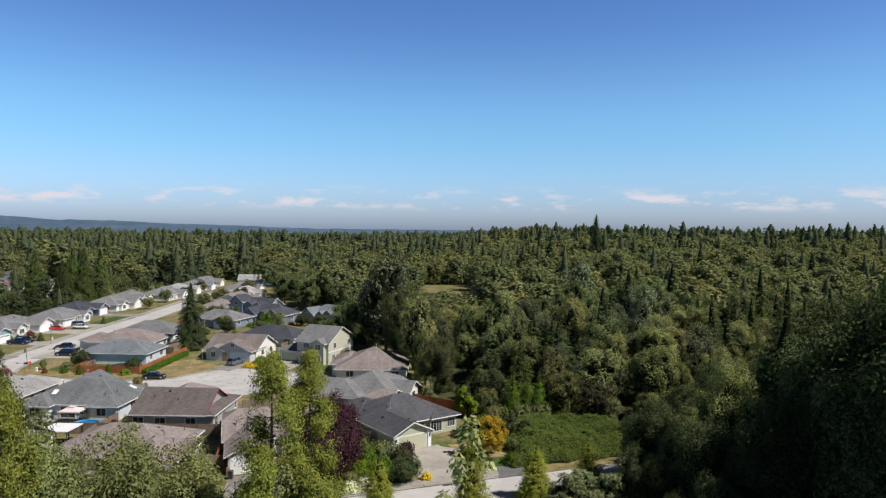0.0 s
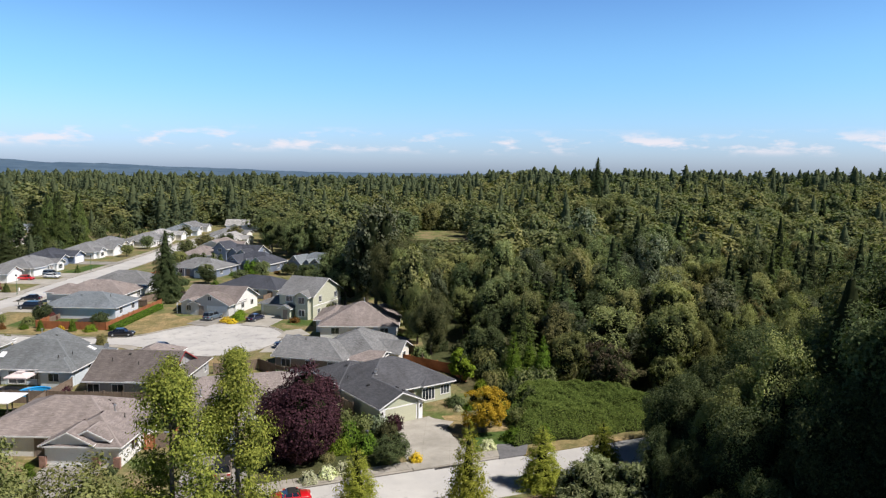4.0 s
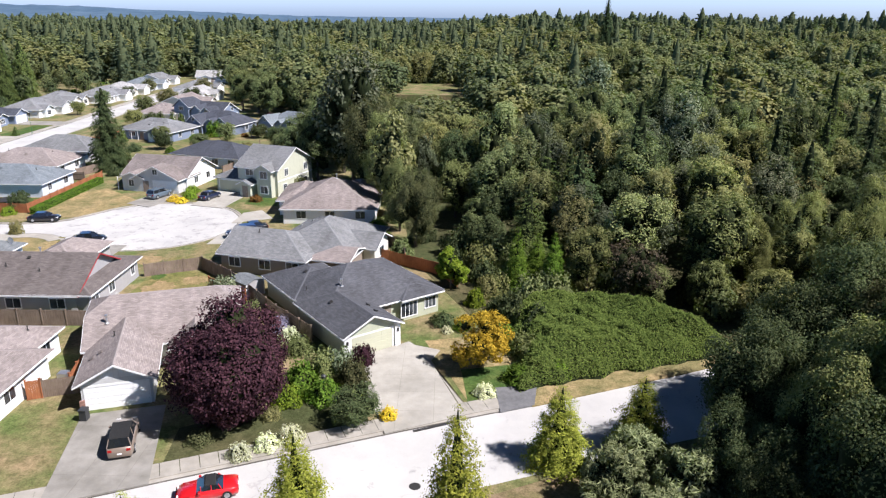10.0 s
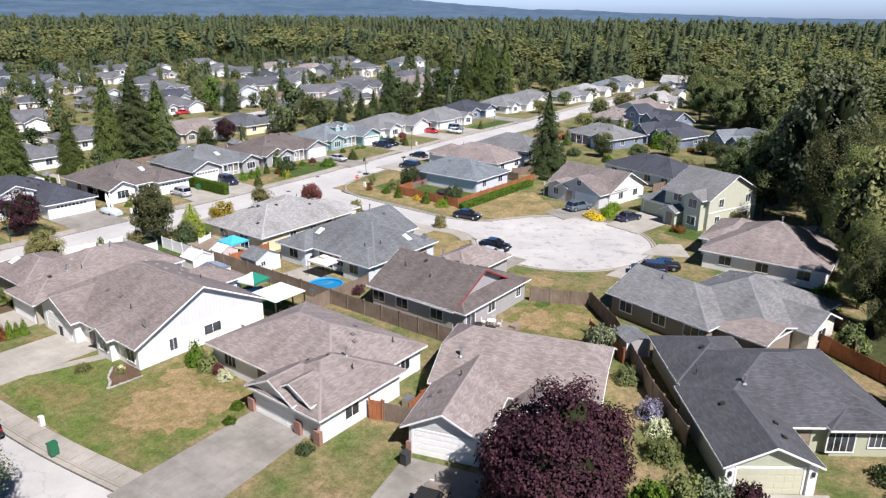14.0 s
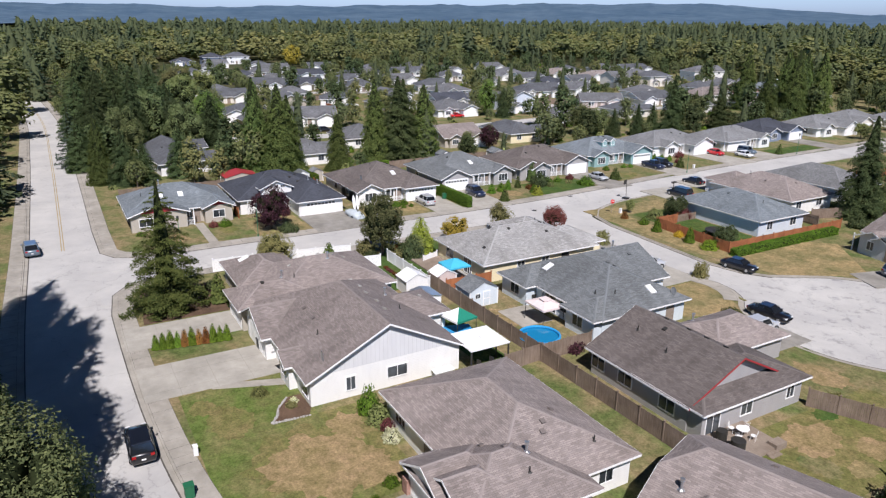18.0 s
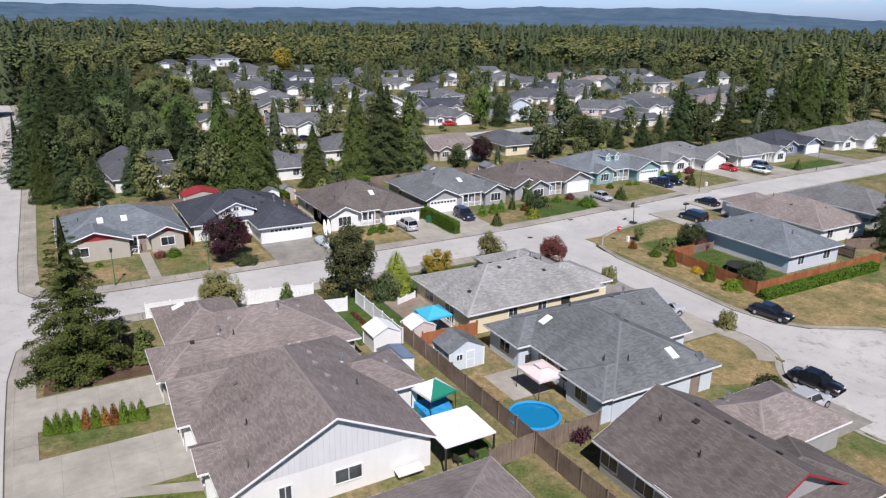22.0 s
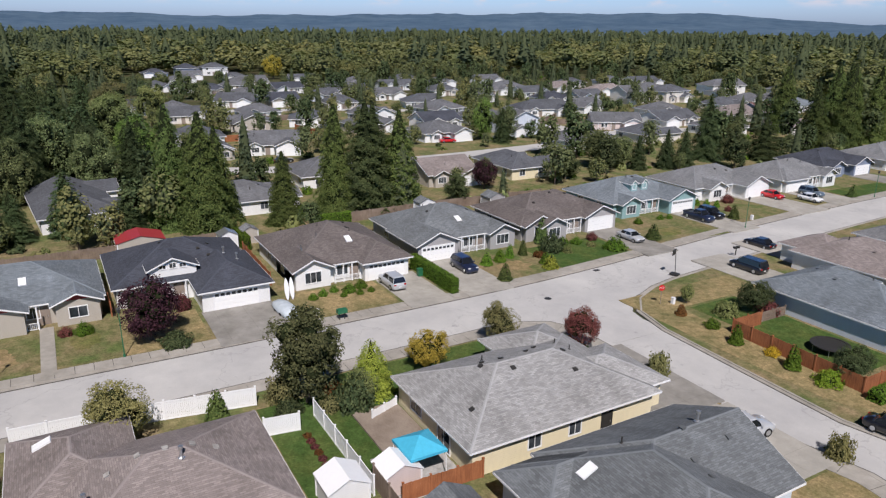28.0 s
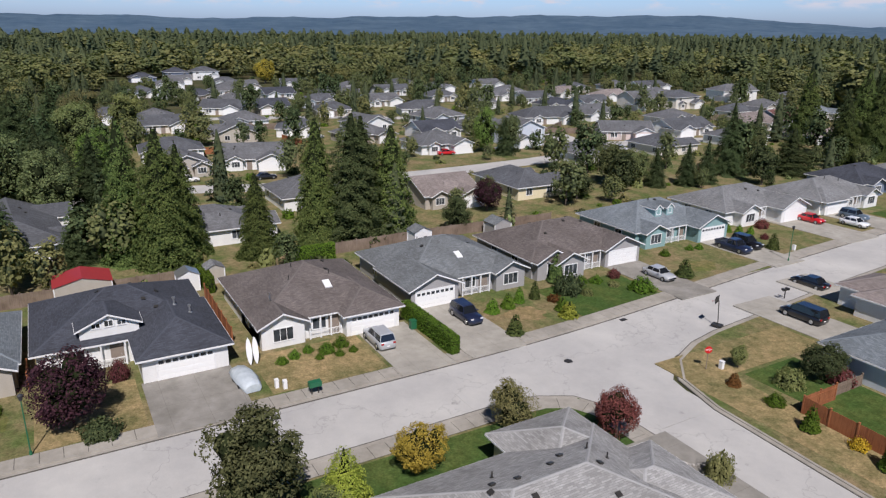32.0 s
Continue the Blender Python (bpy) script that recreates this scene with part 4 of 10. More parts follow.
        door = self.fix("garage_door", bm, mat or GARAGE, m)
        if lights and self.ox != 0:
            for k in range(cols):
                xa, xb = -h + w * k / cols, -h + w * (k + 1) / cols
                part("pane", boxes((xa + 0.09, xb - 0.09, -0.034, -0.02, z1 * 0.79, z1 * 0.94)), GLASS, door)

    def door(self, n, c, a, w=0.95, z1=2.05, mat=None):
        m = self.place(n, c, a)
        h = w / 2
        d = self.fix("door", boxes((-h, h, -0.03, 0.02, 0.02, z1), (-h - 0.1, -h, -0.05, 0.02, 0, z1 + 0.1), (h, h + 0.1, -0.05, 0.02, 0, z1 + 0.1), (-h, h, -0.05, 0.02, z1, z1 + 0.1), (-h + 0.15, h - 0.15, -0.045, -0.02, 0.2, 0.85), (-h + 0.15, h - 0.15, -0.045, -0.02, 1.0, 1.8)), mat or WALL["brown"], m)
        part("door_handle", boxes((h - 0.14, h - 0.1, -0.09, -0.03, 0.95, 1.1)), GALV, d)

    def porch(self, n, c, a0, a1, depth=1.6, posts=3, rail=True):
        """Posts and a white railing in front of a recessed wall."""
        m = self.place(n, c, (a0 + a1) / 2)
        w = abs(a1 - a0)
        for i in range(posts):
            x = -w / 2 + w * i / max(1, posts - 1)
            self.fix("porch_post", boxes((x - 0.07, x + 0.07, -depth - 0.07, -depth + 0.07, 0, self.h - 0.2)), TRIM, m)
        if rail:
            bm = boxes((-w / 2, w / 2, -depth - 0.03, -depth + 0.03, 0.85, 0.92), (-w / 2, w / 2, -depth - 0.03, -depth + 0.03, 0.18, 0.24))
            k = int(w / 0.16)
            for i in range(k):
                x = -w / 2 + w * (i + 0.5) / k
                box(bm, x - 0.02, x + 0.02, -depth - 0.02, -depth + 0.02, 0.2, 0.88)
            self.fix("railing", bm, TRIM, m)

    def on_roof(self, x, y, dx, dy):
        z = self.roof_z(x, y)
        zx, zy = self.roof_z(x + 0.2, y) - self.roof_z(x - 0.2, y), self.roof_z(x, y + 0.2) - self.roof_z(x, y - 0.2)
        n = Vector((-zx / 0.4, -zy / 0.4, 1)).normalized()
        q = n.to_track_quat("Z", "Y").to_matrix().to_4x4()
        return Matrix.Translation((x - self.ox, y - self.oy, z)) @ q

    def vent(self, x, y, kind="box", mat=None):
        m = self.on_roof(x, y, 0, 0)
        if kind == "box":
            bm = boxes((-0.15, 0.15, -0.15, 0.15, -0.02, 0.09), (-0.19, 0.19, -0.19, 0.19, 0.09, 0.14))
            self.fix("roof_vent", bm, mat or self.roof, m)
        elif kind == "pipe":
            bm = bmesh.new()
            tube(bm, (0, 0, -0.1), (0, 0, 0.45), 0.05)
            tube(bm, (0, 0, -0.02), (0, 0, 0.04), 0.16, 0.1)
            self.fix("vent_pipe", bm, DARK, Matrix.Translation(m.translation))
        elif kind == "flue":
            bm = bmesh.new()
            tube(bm, (0, 0, -0.1), (0, 0, 0.7), 0.09)
            tube(bm, (0, 0, 0.62), (0, 0, 0.8), 0.16)
            tube(bm, (0, 0, -0.02), (0, 0, 0.08), 0.25, 0.12)
            self.fix("flue", bm, GALV, Matrix.Translation(m.translation), "galvanised metal flue with a cap")
        elif kind == "dish":
            bm = bmesh.new()
            tube(bm, (0, 0, -0.1), (0, 0, 0.4), 0.025)
            prev = None
            for k in range(4):
                r = 0.1 + 0.1 * k
                ring = [bm.verts.new((r * math.cos(i * math.pi / 6), -0.05 - 0.5 * r * r + 0.02, 0.5 + 1.1 * r * math.sin(i * math.pi / 6))) for i in range(12)]
                if prev:
                    for i in range(12):
                        bm.faces.new((prev[i], prev[(i + 1) % 12], ring[(i + 1) % 12], ring[i]))
                else:
                    bm.faces.new(ring)
                prev = ring
            self.fix("satellite_dish", bm, GALV, Matrix.Translation(m.translation))
        elif kind == "sky":
            f = self.fix("skylight", boxes((-0.38, 0.38, -0.62, -0.54, -0.05, 0.12), (-0.38, 0.38, 0.54, 0.62, -0.05, 0.12), (-0.38, -0.3, -0.54, 0.54, -0.05, 0.12), (0.3, 0.38, -0.54, 0.54, -0.05, 0.12)), TRIM, m)
            part("pane", boxes((-0.3, 0.3, -0.54, 0.54, -0.02, 0.09)), PLASTIC_WHITE, f, "milky white skylight dome")


def simple_house(label, x, y, yaw, w, d, wall, roof, seed, two=False, front="gable", garage_side=1, group="houses beyond the street"):
    """A bungalow with a hipped or gabled main roof, a garage wing, windows and vents; the front faces local -y."""
    rnd = random.Random(seed)
    h = 5.2 if two else 2.8
    H = House(label, x, y, yaw, wall, roof, group, h, local=True, split=False)
    ends = rnd.choice(["hh", "gg", "hg", "hh"])
    H.wing(-w / 2, w / 2, -d / 2, d / 2, "x" if w >= d else "y", ends, 0.42)
    gw = min(6.8, w * 0.48)
    gx = garage_side * (w / 2 - gw / 2 - 0.1)
    H.wing(gx - gw / 2, gx + gw / 2, -d / 2 - 2.4, 0, "y", ("g" if front == "gable" else "h") + "h", 0.44, h=2.8, gable=BOARD if rnd.random() < 0.4 else None)
    H.garage("-y", -d / 2 - 2.4, gx, gw - 1.9, lights=rnd.random() < 0.5)
    ex = -garage_side * (w / 4)
    if rnd.random() < 0.6:
        H.wing(ex - 2.0, ex + 2.0, -d / 2 - 0.9, 0, "y", "gh", 0.5, h=2.8)
        H.window("-y", -d / 2 - 0.9, ex, 1.7, bars=2, panes=1)
    else:
        H.window("-y", -d / 2, ex, 1.8, bars=2, panes=1)
        H.porch("-y", -d / 2, ex - 2, ex + 2, 0.45, 3, False)
    H.door("-y", -d / 2, ex + garage_side * 2.9)
    for sx, n in ((w / 2, "+x"), (-w / 2, "-x")):
        for k in ((-0.22, 0.22) if sx * math.cos(radians(yaw)) > 0 else ()):
            H.window(n, sx, k * d, 1.3, panes=1)
    for k in ((-0.3, 0.3) if math.sin(radians(yaw)) < 0.5 else ()):
        H.window("+y", d / 2, k * w, 1.5, panes=1)
    if two:
        for k in (-0.3, 0.3):
            H.window("-y", -d / 2, k * w, 1.3, 3.5, 4.6, panes=1)
            H.window("+y", d / 2, k * w, 1.3, 3.5, 4.6, panes=1)
    for i in range(3):
        H.vent(rnd.uniform(-w * 0.3, w * 0.3), d * rnd.uniform(0.08, 0.3) * rnd.choice((-1, 1)), rnd.choice(("box", "box", "pipe")), DARK)
    return H

# ---- the houses round the streets ----
R, W = ROOF, WALL
# A: sage house with a charcoal roof at the edge of the woods
H = House("sage-green house with charcoal roof beside the woods", -8.75, 73.33, 36.9, W["sage"], R["charcoal"], local=True)
H.wing(0.5, 15.5, 5.0, 18.0, "x", "hh", 0.44)
H.wing(0, 6.95, 0, 11, "y", "gh", 0.46)
H.wing(0.4, 8.4, 11.5, 20.5, "y", "hh", 0.44)
H.wing(9.6, 15.2, 4.5, 9, "x", "hh", 0.3)
H.garage("-y", 0, 3.47, 4.6, mat=GARAGE_SAGE)
for x in (0.62, 6.33):
    H.fix("corner_post", boxes((x - 0.3, x + 0.3, 0.3, 0.52, 0, 2.6)), TRIM, Matrix())
    H.fix("wall_lantern", boxes((x - 0.08, x + 0.08, 0.16, 0.3, 1.7, 2.05)), DARK, Matrix())
H.window("-y", 4.5, 10.8, 2.0, 0.5, 2.1, 3)
H.window("-y", 4.5, 13.6, 1.4, 0.9, 2.1, 2)
H.window("-x", 0.5, 14, 1.4)
H.window("-x", 0.5, 9, 1.2)
H.window("+x", 15.5, 9, 1.4)
H.window("+x", 15.5, 14, 1.8)
H.door("-y", 5, 8.2)
H.vent(2.2, 6.5, "box", DARK), H.vent(5.2, 4.2, "box", DARK), H.vent(4.9, 2.2, "box", DARK), H.vent(4.6, 8.6, "flue"), H.vent(2.0, 11.8, "pipe"), H.vent(3.6, 15.2, "box", DARK)

# B: pale house with an upright-boarded garage gable behind the purple tree
H = House("white house with taupe shingle roof and boarded garage gable", -29.3, 63.6, 18, W["white"], R["taupe"], local=True)
H.wing(-0.4, 13.8, 6.8, 18.6, "x", "jj", 0.5)
H.wing(0, 6.5, 0, 13, "y", "gh", 0.52, gable=BOARD, wall=W["palegrey"])
H.wing(7.0, 11.8, 5.2, 12, "y", "gh", 0.52)
H.garage("-y", 0, 3.25, 4.8)
H.fix("brick_pier", boxes((0.32, 0.72, 0.3, 0.52, 0, 1.1)), BRICK, Matrix())
H.window("-y", 5.2, 9.4, 1.8, bars=2)
H.window("+x", 13.8, 10, 1.2), H.window("+x", 13.8, 15.5, 1.4), H.window("-x", -0.4, 14, 1.3)
H.door("-y", 6.8, 12.6)
H.vent(1.6, 9.6, "flue"), H.vent(2.6, 6.6, "pipe"), H.vent(1.0, 4.0, "box"), H.vent(1.7, 4.3, "box"), H.vent(5, 16, "box")
H.fix("heat_pump", boxes((-0.65, -0.05, 15.8, 16.6, 0.1, 0.95)), GALV, Matrix())

# C: white house with brick piers
H = House("white house with taupe shingle roof and brick piers", -44, 69, 0, W["white"], R["taupe"])
H.wing(-52.5, -36.0, 62.9, 75.3, "x", "hh", 0.42)
H.wing(-43.3, -34.4, 60.3, 70.5, "y", "hh", 0.42)
H.wing(-42.9, -37.3, 60.2, 66.4, "y", "gh", 0.5, h=2.95, base=2.55, oh=0.35)
H.wing(-40.6, -35.8, 60.7, 65.6, "y", "gh", 0.5, h=3.25, base=2.6, oh=0.35)
H.garage("-y", 60.3, -40.3, 4.8)
for x in (-43.0, -37.3, -35.1):
    H.fix("brick_pier", boxes((x + 44 - 0.35, x + 44 + 0.35, -8.5, -8.15, 0, 1.3)), BRICK, Matrix())
H.window("+x", -34.4, 64.2, 1.5), H.window("-x", -52.5, 66, 1.4), H.window("-y", 62.9, -49.5, 1.6, bars=2), H.window("+x", -36, 72.6, 1.2), H.window("+y", 75.3, -45, 1.8), H.window("+y", 75.3, -40, 1.5)
H.door("-y", 62.9, -45)
H.vent(-38.4, 67.2, "flue"), H.vent(-39.2, 66.0, "box"), H.vent(-40.8, 65.2, "box"), H.vent(-39.6, 69.4, "box"), H.vent(-40.3, 69.9, "box"), H.vent(-41.6, 71.6, "box"), H.vent(-36.9, 66.4, "pipe"), H.vent(-37.9, 72.6, "pipe")
H.fix("heat_pump", boxes((-34.2 + 44 + 0.6, -34.2 + 44 + 1.4, -0.2, 0.6, 0.1, 0.95)), GALV, Matrix())

# I: big white gabled house
H = House("white house with a wide gable and taupe roof", -65, 66, 0, W["white"], R["taupe_dark"])
H.wing(-75.5, -56.2, 58.1, 73.4, "x", "hg", 0.5, gable=BOARD)
H.wing(-73.8, -66.2, 57.2, 66, "y", "gh", 0.5)
H.wing(-63.4, -59.8, 57.4, 63, "y", "gh", 0.5)
H.wing(-70.5, -63.7, 68, 76.2, "y", "hh", 0.4)
H.garage("-y", 57.2, -70, 4.9)
H.window("-y", 58.1, -58, 1.3, 0.6, 2.1), H.window("+x", -56.2, 62.2, 0.8, 0.8, 2.0), H.window("+x", -56.2, 66.6, 1.9, 1.0, 2.0), H.window("+y", 73.4, -60, 1.6)
H.window("-y", 57.4, -61.6, 1.4)
H.door("-y", 58.1, -65)
H.fix("awning", boxes((8.3, 9.1, 3.9, 5.9, 1.9, 2.0)), TRIM, pose(0, 0, 0, 0, 8, 0), "white window awning")
for x, y in ((-61, 67.4), (-63.4, 67.7), (-65.6, 67.5), (-67.8, 67.8), (-69.8, 67.6), (-71.6, 67.3)):
    H.vent(x, y, "box", STONE)
H.vent(-64.6, 61.8, "box"), H.vent(-67.2, 61.8, "box"), H.vent(-61.8, 61.2, "pipe"), H.vent(-67.5, 70.4, "flue"), H.vent(-63.2, 70, "pipe"), H.vent(-57.6, 60.2, "dish"), H.vent(-66.8, 74, "box", STONE)

# J: low taupe-roofed house at the corner
H = House("tan house with a taupe shingle roof of many wings", -80, 66, 0, W["tan"], R["taupe"])
H.wing(-86.2, -73.9, 60.5, 74.9, "y", "hh", 0.4)
H.wing(-80.5, -73.7, 56.9, 66, "y", "hh", 0.4)
H.wing(-90.0, -80.0, 58.6, 66.5, "x", "hh", 0.4)
H.garage("-y", 56.9, -77.1, 4.6)
H.window("+x", -73.9, 69.5, 1.4), H.window("-x", -90, 62.5, 1.5), H.window("+y", 74.9, -80, 1.8), H.window("-x", -86.2, 71, 1.5)
for x, y in ((-80.2, 64.4), (-80.3, 66.2), (-80.1, 67.8), (-80.2, 69.4), (-80.0, 70.8)):
    H.vent(x, y, "box", STONE)
H.vent(-78.6, 63.0, "flue"), H.vent(-79.2, 68.6, "flue"), H.vent(-77, 60.4, "box", DARK), H.vent(-87, 60.9, "sky"), H.vent(-77.2, 64, "pipe")

# E: pale blue house with a slate roof and skylights
H = House("pale blue house with slate-grey roof and skylights", -62, 96, 0, W["paleblue"], R["slate"])
H.wing(-71.1, -54.3, 88.0, 100.6, "x", "hh", 0.46)
H.wing(-71.1, -65.3, 86.6, 95, "y", "hh", 0.46)
H.wing(-59.8, -54.4, 87.0, 95, "y", "hh", 0.46)
H.wing(-71.6, -60.4, 90, 103.8, "y", "hg", 0.46)
H.garage("+y", 103.8, -67.2, 4.9)
H.window("+y", 103.8, -62.6, 1.3)
H.window("+x", -54.3, 93, 1.7), H.window("-y", 87.0, -57.4, 1.5), H.window("-y", 86.6, -68, 1.6), H.window("-y", 88.0, -63.4, 2.4, 0.3, 2.1), H.window("-y", 88.0, -60.8, 1.3), H.window("-x", -71.1, 97, 1.5), H.door("+x", -54.3, 98)
H.vent(-56.5, 96.6, "sky"), H.vent(-66.8, 90.8, "sky")
for x, y in ((-62, 96.4), (-64, 97.2), (-66, 98.2), (-64.5, 101)):
    H.vent(x, y, "box")
H.vent(-66.3, 100, "flue"), H.vent(-57, 92.0, "pipe"), H.vent(-58.2, 90.4, "pipe"), H.vent(-55.2, 98.8, "dish"), H.vent(-67.4, 94.2, "pipe")

# Y: cream house with a pale roof on the street corner
H = House("cream house with pale grey roof on the street corner", -80, 95, 0, W["cream"], R["pale"])
H.wing(-86.2, -73.5, 86.3, 104.5, "y", "hh", 0.4)
H.wing(-88.9, -81, 96.6, 104.4, "x", "hh", 0.4)
H.wing(-82.5, -74.6, 98, 106.6, "y", "hh", 0.4)
H.garage("+y", 106.6, -78.5, 4.6)
H.window("+x", -73.5, 92.2, 1.1), H.window("+x", -73.5, 96, 1.1), H.door("+x", -73.5, 99.2, mat=DARK), H.window("-y", 86.3, -78, 1.8, 0.2, 2.1), H.window("-y", 86.3, -82.5, 1.8), H.window("-x", -86.2, 91, 1.5), H.window("-x", -88.9, 100.5, 1.6)
for x, y in ((-80.6, 91.6), (-81.4, 92.2), (-81, 93.8), (-81.4, 96.6), (-82.2, 98), (-79, 93.6), (-79.8, 99.2), (-77.4, 98.6), (-77, 88.6)):
    H.vent(x, y, "box", DARK)
H.vent(-81.9, 100.0, "pipe"), H.vent(-80.6, 100.6, "pipe"), H.vent(-82.6, 93.0, "pipe")

# F: grey house with red-trimmed gable
H = House("grey house with mossy brown roof and red-trimmed gable", -44, 90, 0, W["grey"], R["brown"])
H.wing(-50.8, -38.6, 82.8, 94.6, "x", "gg", 0.5, rake=TRIM_RED)
H.wing(-45, -37.2, 82.9, 96.0, "y", "hh", 0.36)
H.wing(-50.4, -43.4, 92, 101.9, "y", "hh", 0.46, roof=R["taupe"])
H.garage("+y", 101.9, -47, 4.8)
for x in (-49.4, -46, -41.2):
    H.window("-y", 82.8, x, 1.6, 0.9, 2.0)
H.window("+x", -37.2, 84.6, 1.5, 0.1, 2.0, 1), H.window("+x", -37.2, 88.5, 1.3), H.window("+x", -37.2, 94, 0.9), H.window("-x", -50.8, 88, 1.4)
for x, y in ((-47.6, 89.4), (-45, 89.4), (-43, 89.3), (-41, 89.3), (-46.2, 87.8)):
    H.vent(x, y, "box", DARK)
H.vent(-49.4, 95.2, "flue"), H.vent(-48.2, 86.6, "pipe"), H.vent(-44.2, 86.0, "pipe")

# V, V2, V3: north side of the cul-de-sac corner
H = House("pale blue house with grey-blue roof behind a fence", -81, 139, 0, W["blue"], R["blue"])
H.wing(-87.0, -70.4, 133.0, 144.6, "x", "hh", 0.42)
H.wing(-86.8, -79.6, 138, 146.6, "y", "hh", 0.42)
H.garage("-x", -87.0, 141.2, 4.6)
for x in (-85.6, -83.2, -80.2, -76, -72.8):
    H.window("-y", 133.4, x, 1.4)
H.window("+x", -70.4, 136, 1.2), H.window("+x", -70.4, 141.5, 1.4)
H.vent(-80, 137.4, "box"), H.vent(-84, 140.6, "box"), H.vent(-74, 138, "pipe"), H.vent(-77.6, 140.4, "pipe")
H = House("tan-roofed white house beside the street", -84, 154, 0, W["white"], R["taupe"])
H.wing(-93, -76, 148.2, 160.4, "x", "hh", 0.42)
H.wing(-96, -88, 150, 158, "x", "hh", 0.42)
H.window("+x", -76, 151, 1.3), H.window("+x", -76, 156.5, 1.5), H.garage("-x", -96, 154, 4.6), H.window("-y", 148.2, -84, 1.6)
H.vent(-84, 152, "box"), H.vent(-80, 154.6, "box"), H.vent(-88, 153, "pipe")
H = House("white house with grey roof among conifers", -84, 170, 0, W["white"], R["grey"])
H.wing(-94, -77, 164, 176.4, "x", "hh", 0.42)
H.window("+x", -77, 168, 1.3), H.window("+x", -77, 172.6, 1.4), H.garage("-x", -94, 169, 4.6), H.window("-y", 164, -84, 1.6)

# W: grey house with front gables on the turning circle
H = House("pale grey house with broad front gable and taupe roof", -61.2, 139.9, -10, W["palegrey"], R["taupe_dark"], local=True)
H.wing(0, 13.8, 2.2, 13.8, "x", "gg", 0.5, wall=W["white"])
H.wing(3.6, 13.5, -0.4, 8, "y", "gh", 0.5)
H.wing(1.2, 6.4, -0.2, 6, "y", "gh", 0.42)
H.garage("-y", -0.4, 10.4, 4.6, lights=True)
H.window("-y", -0.4, 8.6, 0.9, 3.4, 4.3), H.window("-y", 2.2, 1.6, 1.4, bars=2), H.window("-y", -0.2, 3.8, 1.6, bars=2), H.window("+x", 13.8, 6, 1.3), H.window("+x", 13.8, 10.5, 1.3), H.door("-y", -0.4, 6.6)
H.porch("-y", 1.2, 0.6, 5.8, 1.2, 3, False)
H.vent(3, 10, "box"), H.vent(8, 9.2, "box"), H.vent(12, 10, "pipe")
# X: blue house behind
H = House("white and blue house with dark slate roof", -60.5, 161.2, -18, W["paleblue"], R["ink"], local=True)
H.wing(0, 18, 2, 13.5, "x", "hh", 0.42)
H.wing(1, 8, 9, 17, "y", "hh", 0.42)
for x in (3, 7, 11.5, 15.5):
    H.window("-y", 2, x, 1.5)
H.window("+x", 18, 6, 1.4), H.window("+x", 18, 10, 1.2), H.vent(8, 6, "pipe"), H.vent(12, 9, "box")
# G: two-storey green house
H = House("two-storey sage-green house with white trim", -40.6, 140.2, -20, W["green"], R["grey"], h=5.3, local=True)
H.wing(2.6, 12.0, -0.4, 12.4, "x", "gg", 0.5)
H.wing(7.4, 11.4, -1.6, 6, "y", "gh", 0.55)
H.wing(-2.4, 4.6, -0.2, 9.5, "y", "hh", 0.45, h=2.9)
H.wing(4.4, 7.6, -2.6, 2, "y", "gh", 0.5, h=2.7)
H.garage("-y", -0.2, 1.0, 4.6, mat=GARAGE_SAGE)
H.window("-y", -1.6, 9.4, 1.5, 0.8, 2.1), H.window("-y", -1.6, 9.4, 1.5, 3.5, 4.8), H.window("-y", -0.4, 5.6, 1.6, 3.6, 4.7), H.door("-y", -2.6, 6.0)
for a, z in ((2.4, 0.8), (9.4, 0.8), (3.0, 3.5), (9.6, 3.5)):
    H.window("+x", 12.0, a, 1.1, z, z + 1.25)
H.fix("belt_board", boxes((11.5, 11.56, 0.1, 11.9, 2.75, 2.95)), TRIM, Matrix())
# Hh: taupe hip roof by the woods
H = House("white house with hipped taupe roof beside the woods", -19, 128, 2, W["white"], R["taupe"], local=True)
H.wing(-6.8, 8.6, -8.6, 6.5, "x", "hh", 0.46)
H.wing(-8.4, -1, -3.4, 8.4, "y", "hh", 0.42)
H.wing(1, 8.8, 0, 10, "y", "hh", 0.42)
for x in (-3.5, 1, 5.8):
    H.window("-y", -8.6, x, 1.5)
H.window("+x", 8.6, -4, 1.4), H.window("-x", -8.4, 2, 1.4), H.garage("-x", -6.8, -5.6, 2.6), H.vent(1.4, -1.0, "flue"), H.vent(4.5, -3, "pipe"), H.vent(-2, -3.4, "box")
# K: brown house with grey roof behind the sage house
H = House("brown house with grey roof and covered terrace", -28.6, 97.6, -14, W["brown"], R["grey"], local=True)
H.wing(0, 12.5, 0, 10.5, "x", "gh", 0.42)
H.wing(4.6, 17.4, 3.0, 17.5, "y", "hh", 0.46)
H.wing(11, 19.2, 7.2, 13.6, "x", "hg", 0.46, wall=W["warm"])
H.wing(11.5, 17.6, 1.6, 8.2, "x", "hg", 0.3, roof=R["taupe"], h=2.6)
for x in (2.4, 6.6):
    H.window("-y", 0, x, 1.5)
H.window("-y", 0, 10.4, 1.6), H.window("+x", 19.2, 10.4, 1.6), H.window("+x", 17.4, 15, 1.3), H.garage("-x", 0, 5, 4.6)
for i in range(5):
    H.vent(6.2 + i * 1.6, 12.2 + 0.4 * (i % 2), "box", GALV)
H.vent(4, 4.4, "pipe")

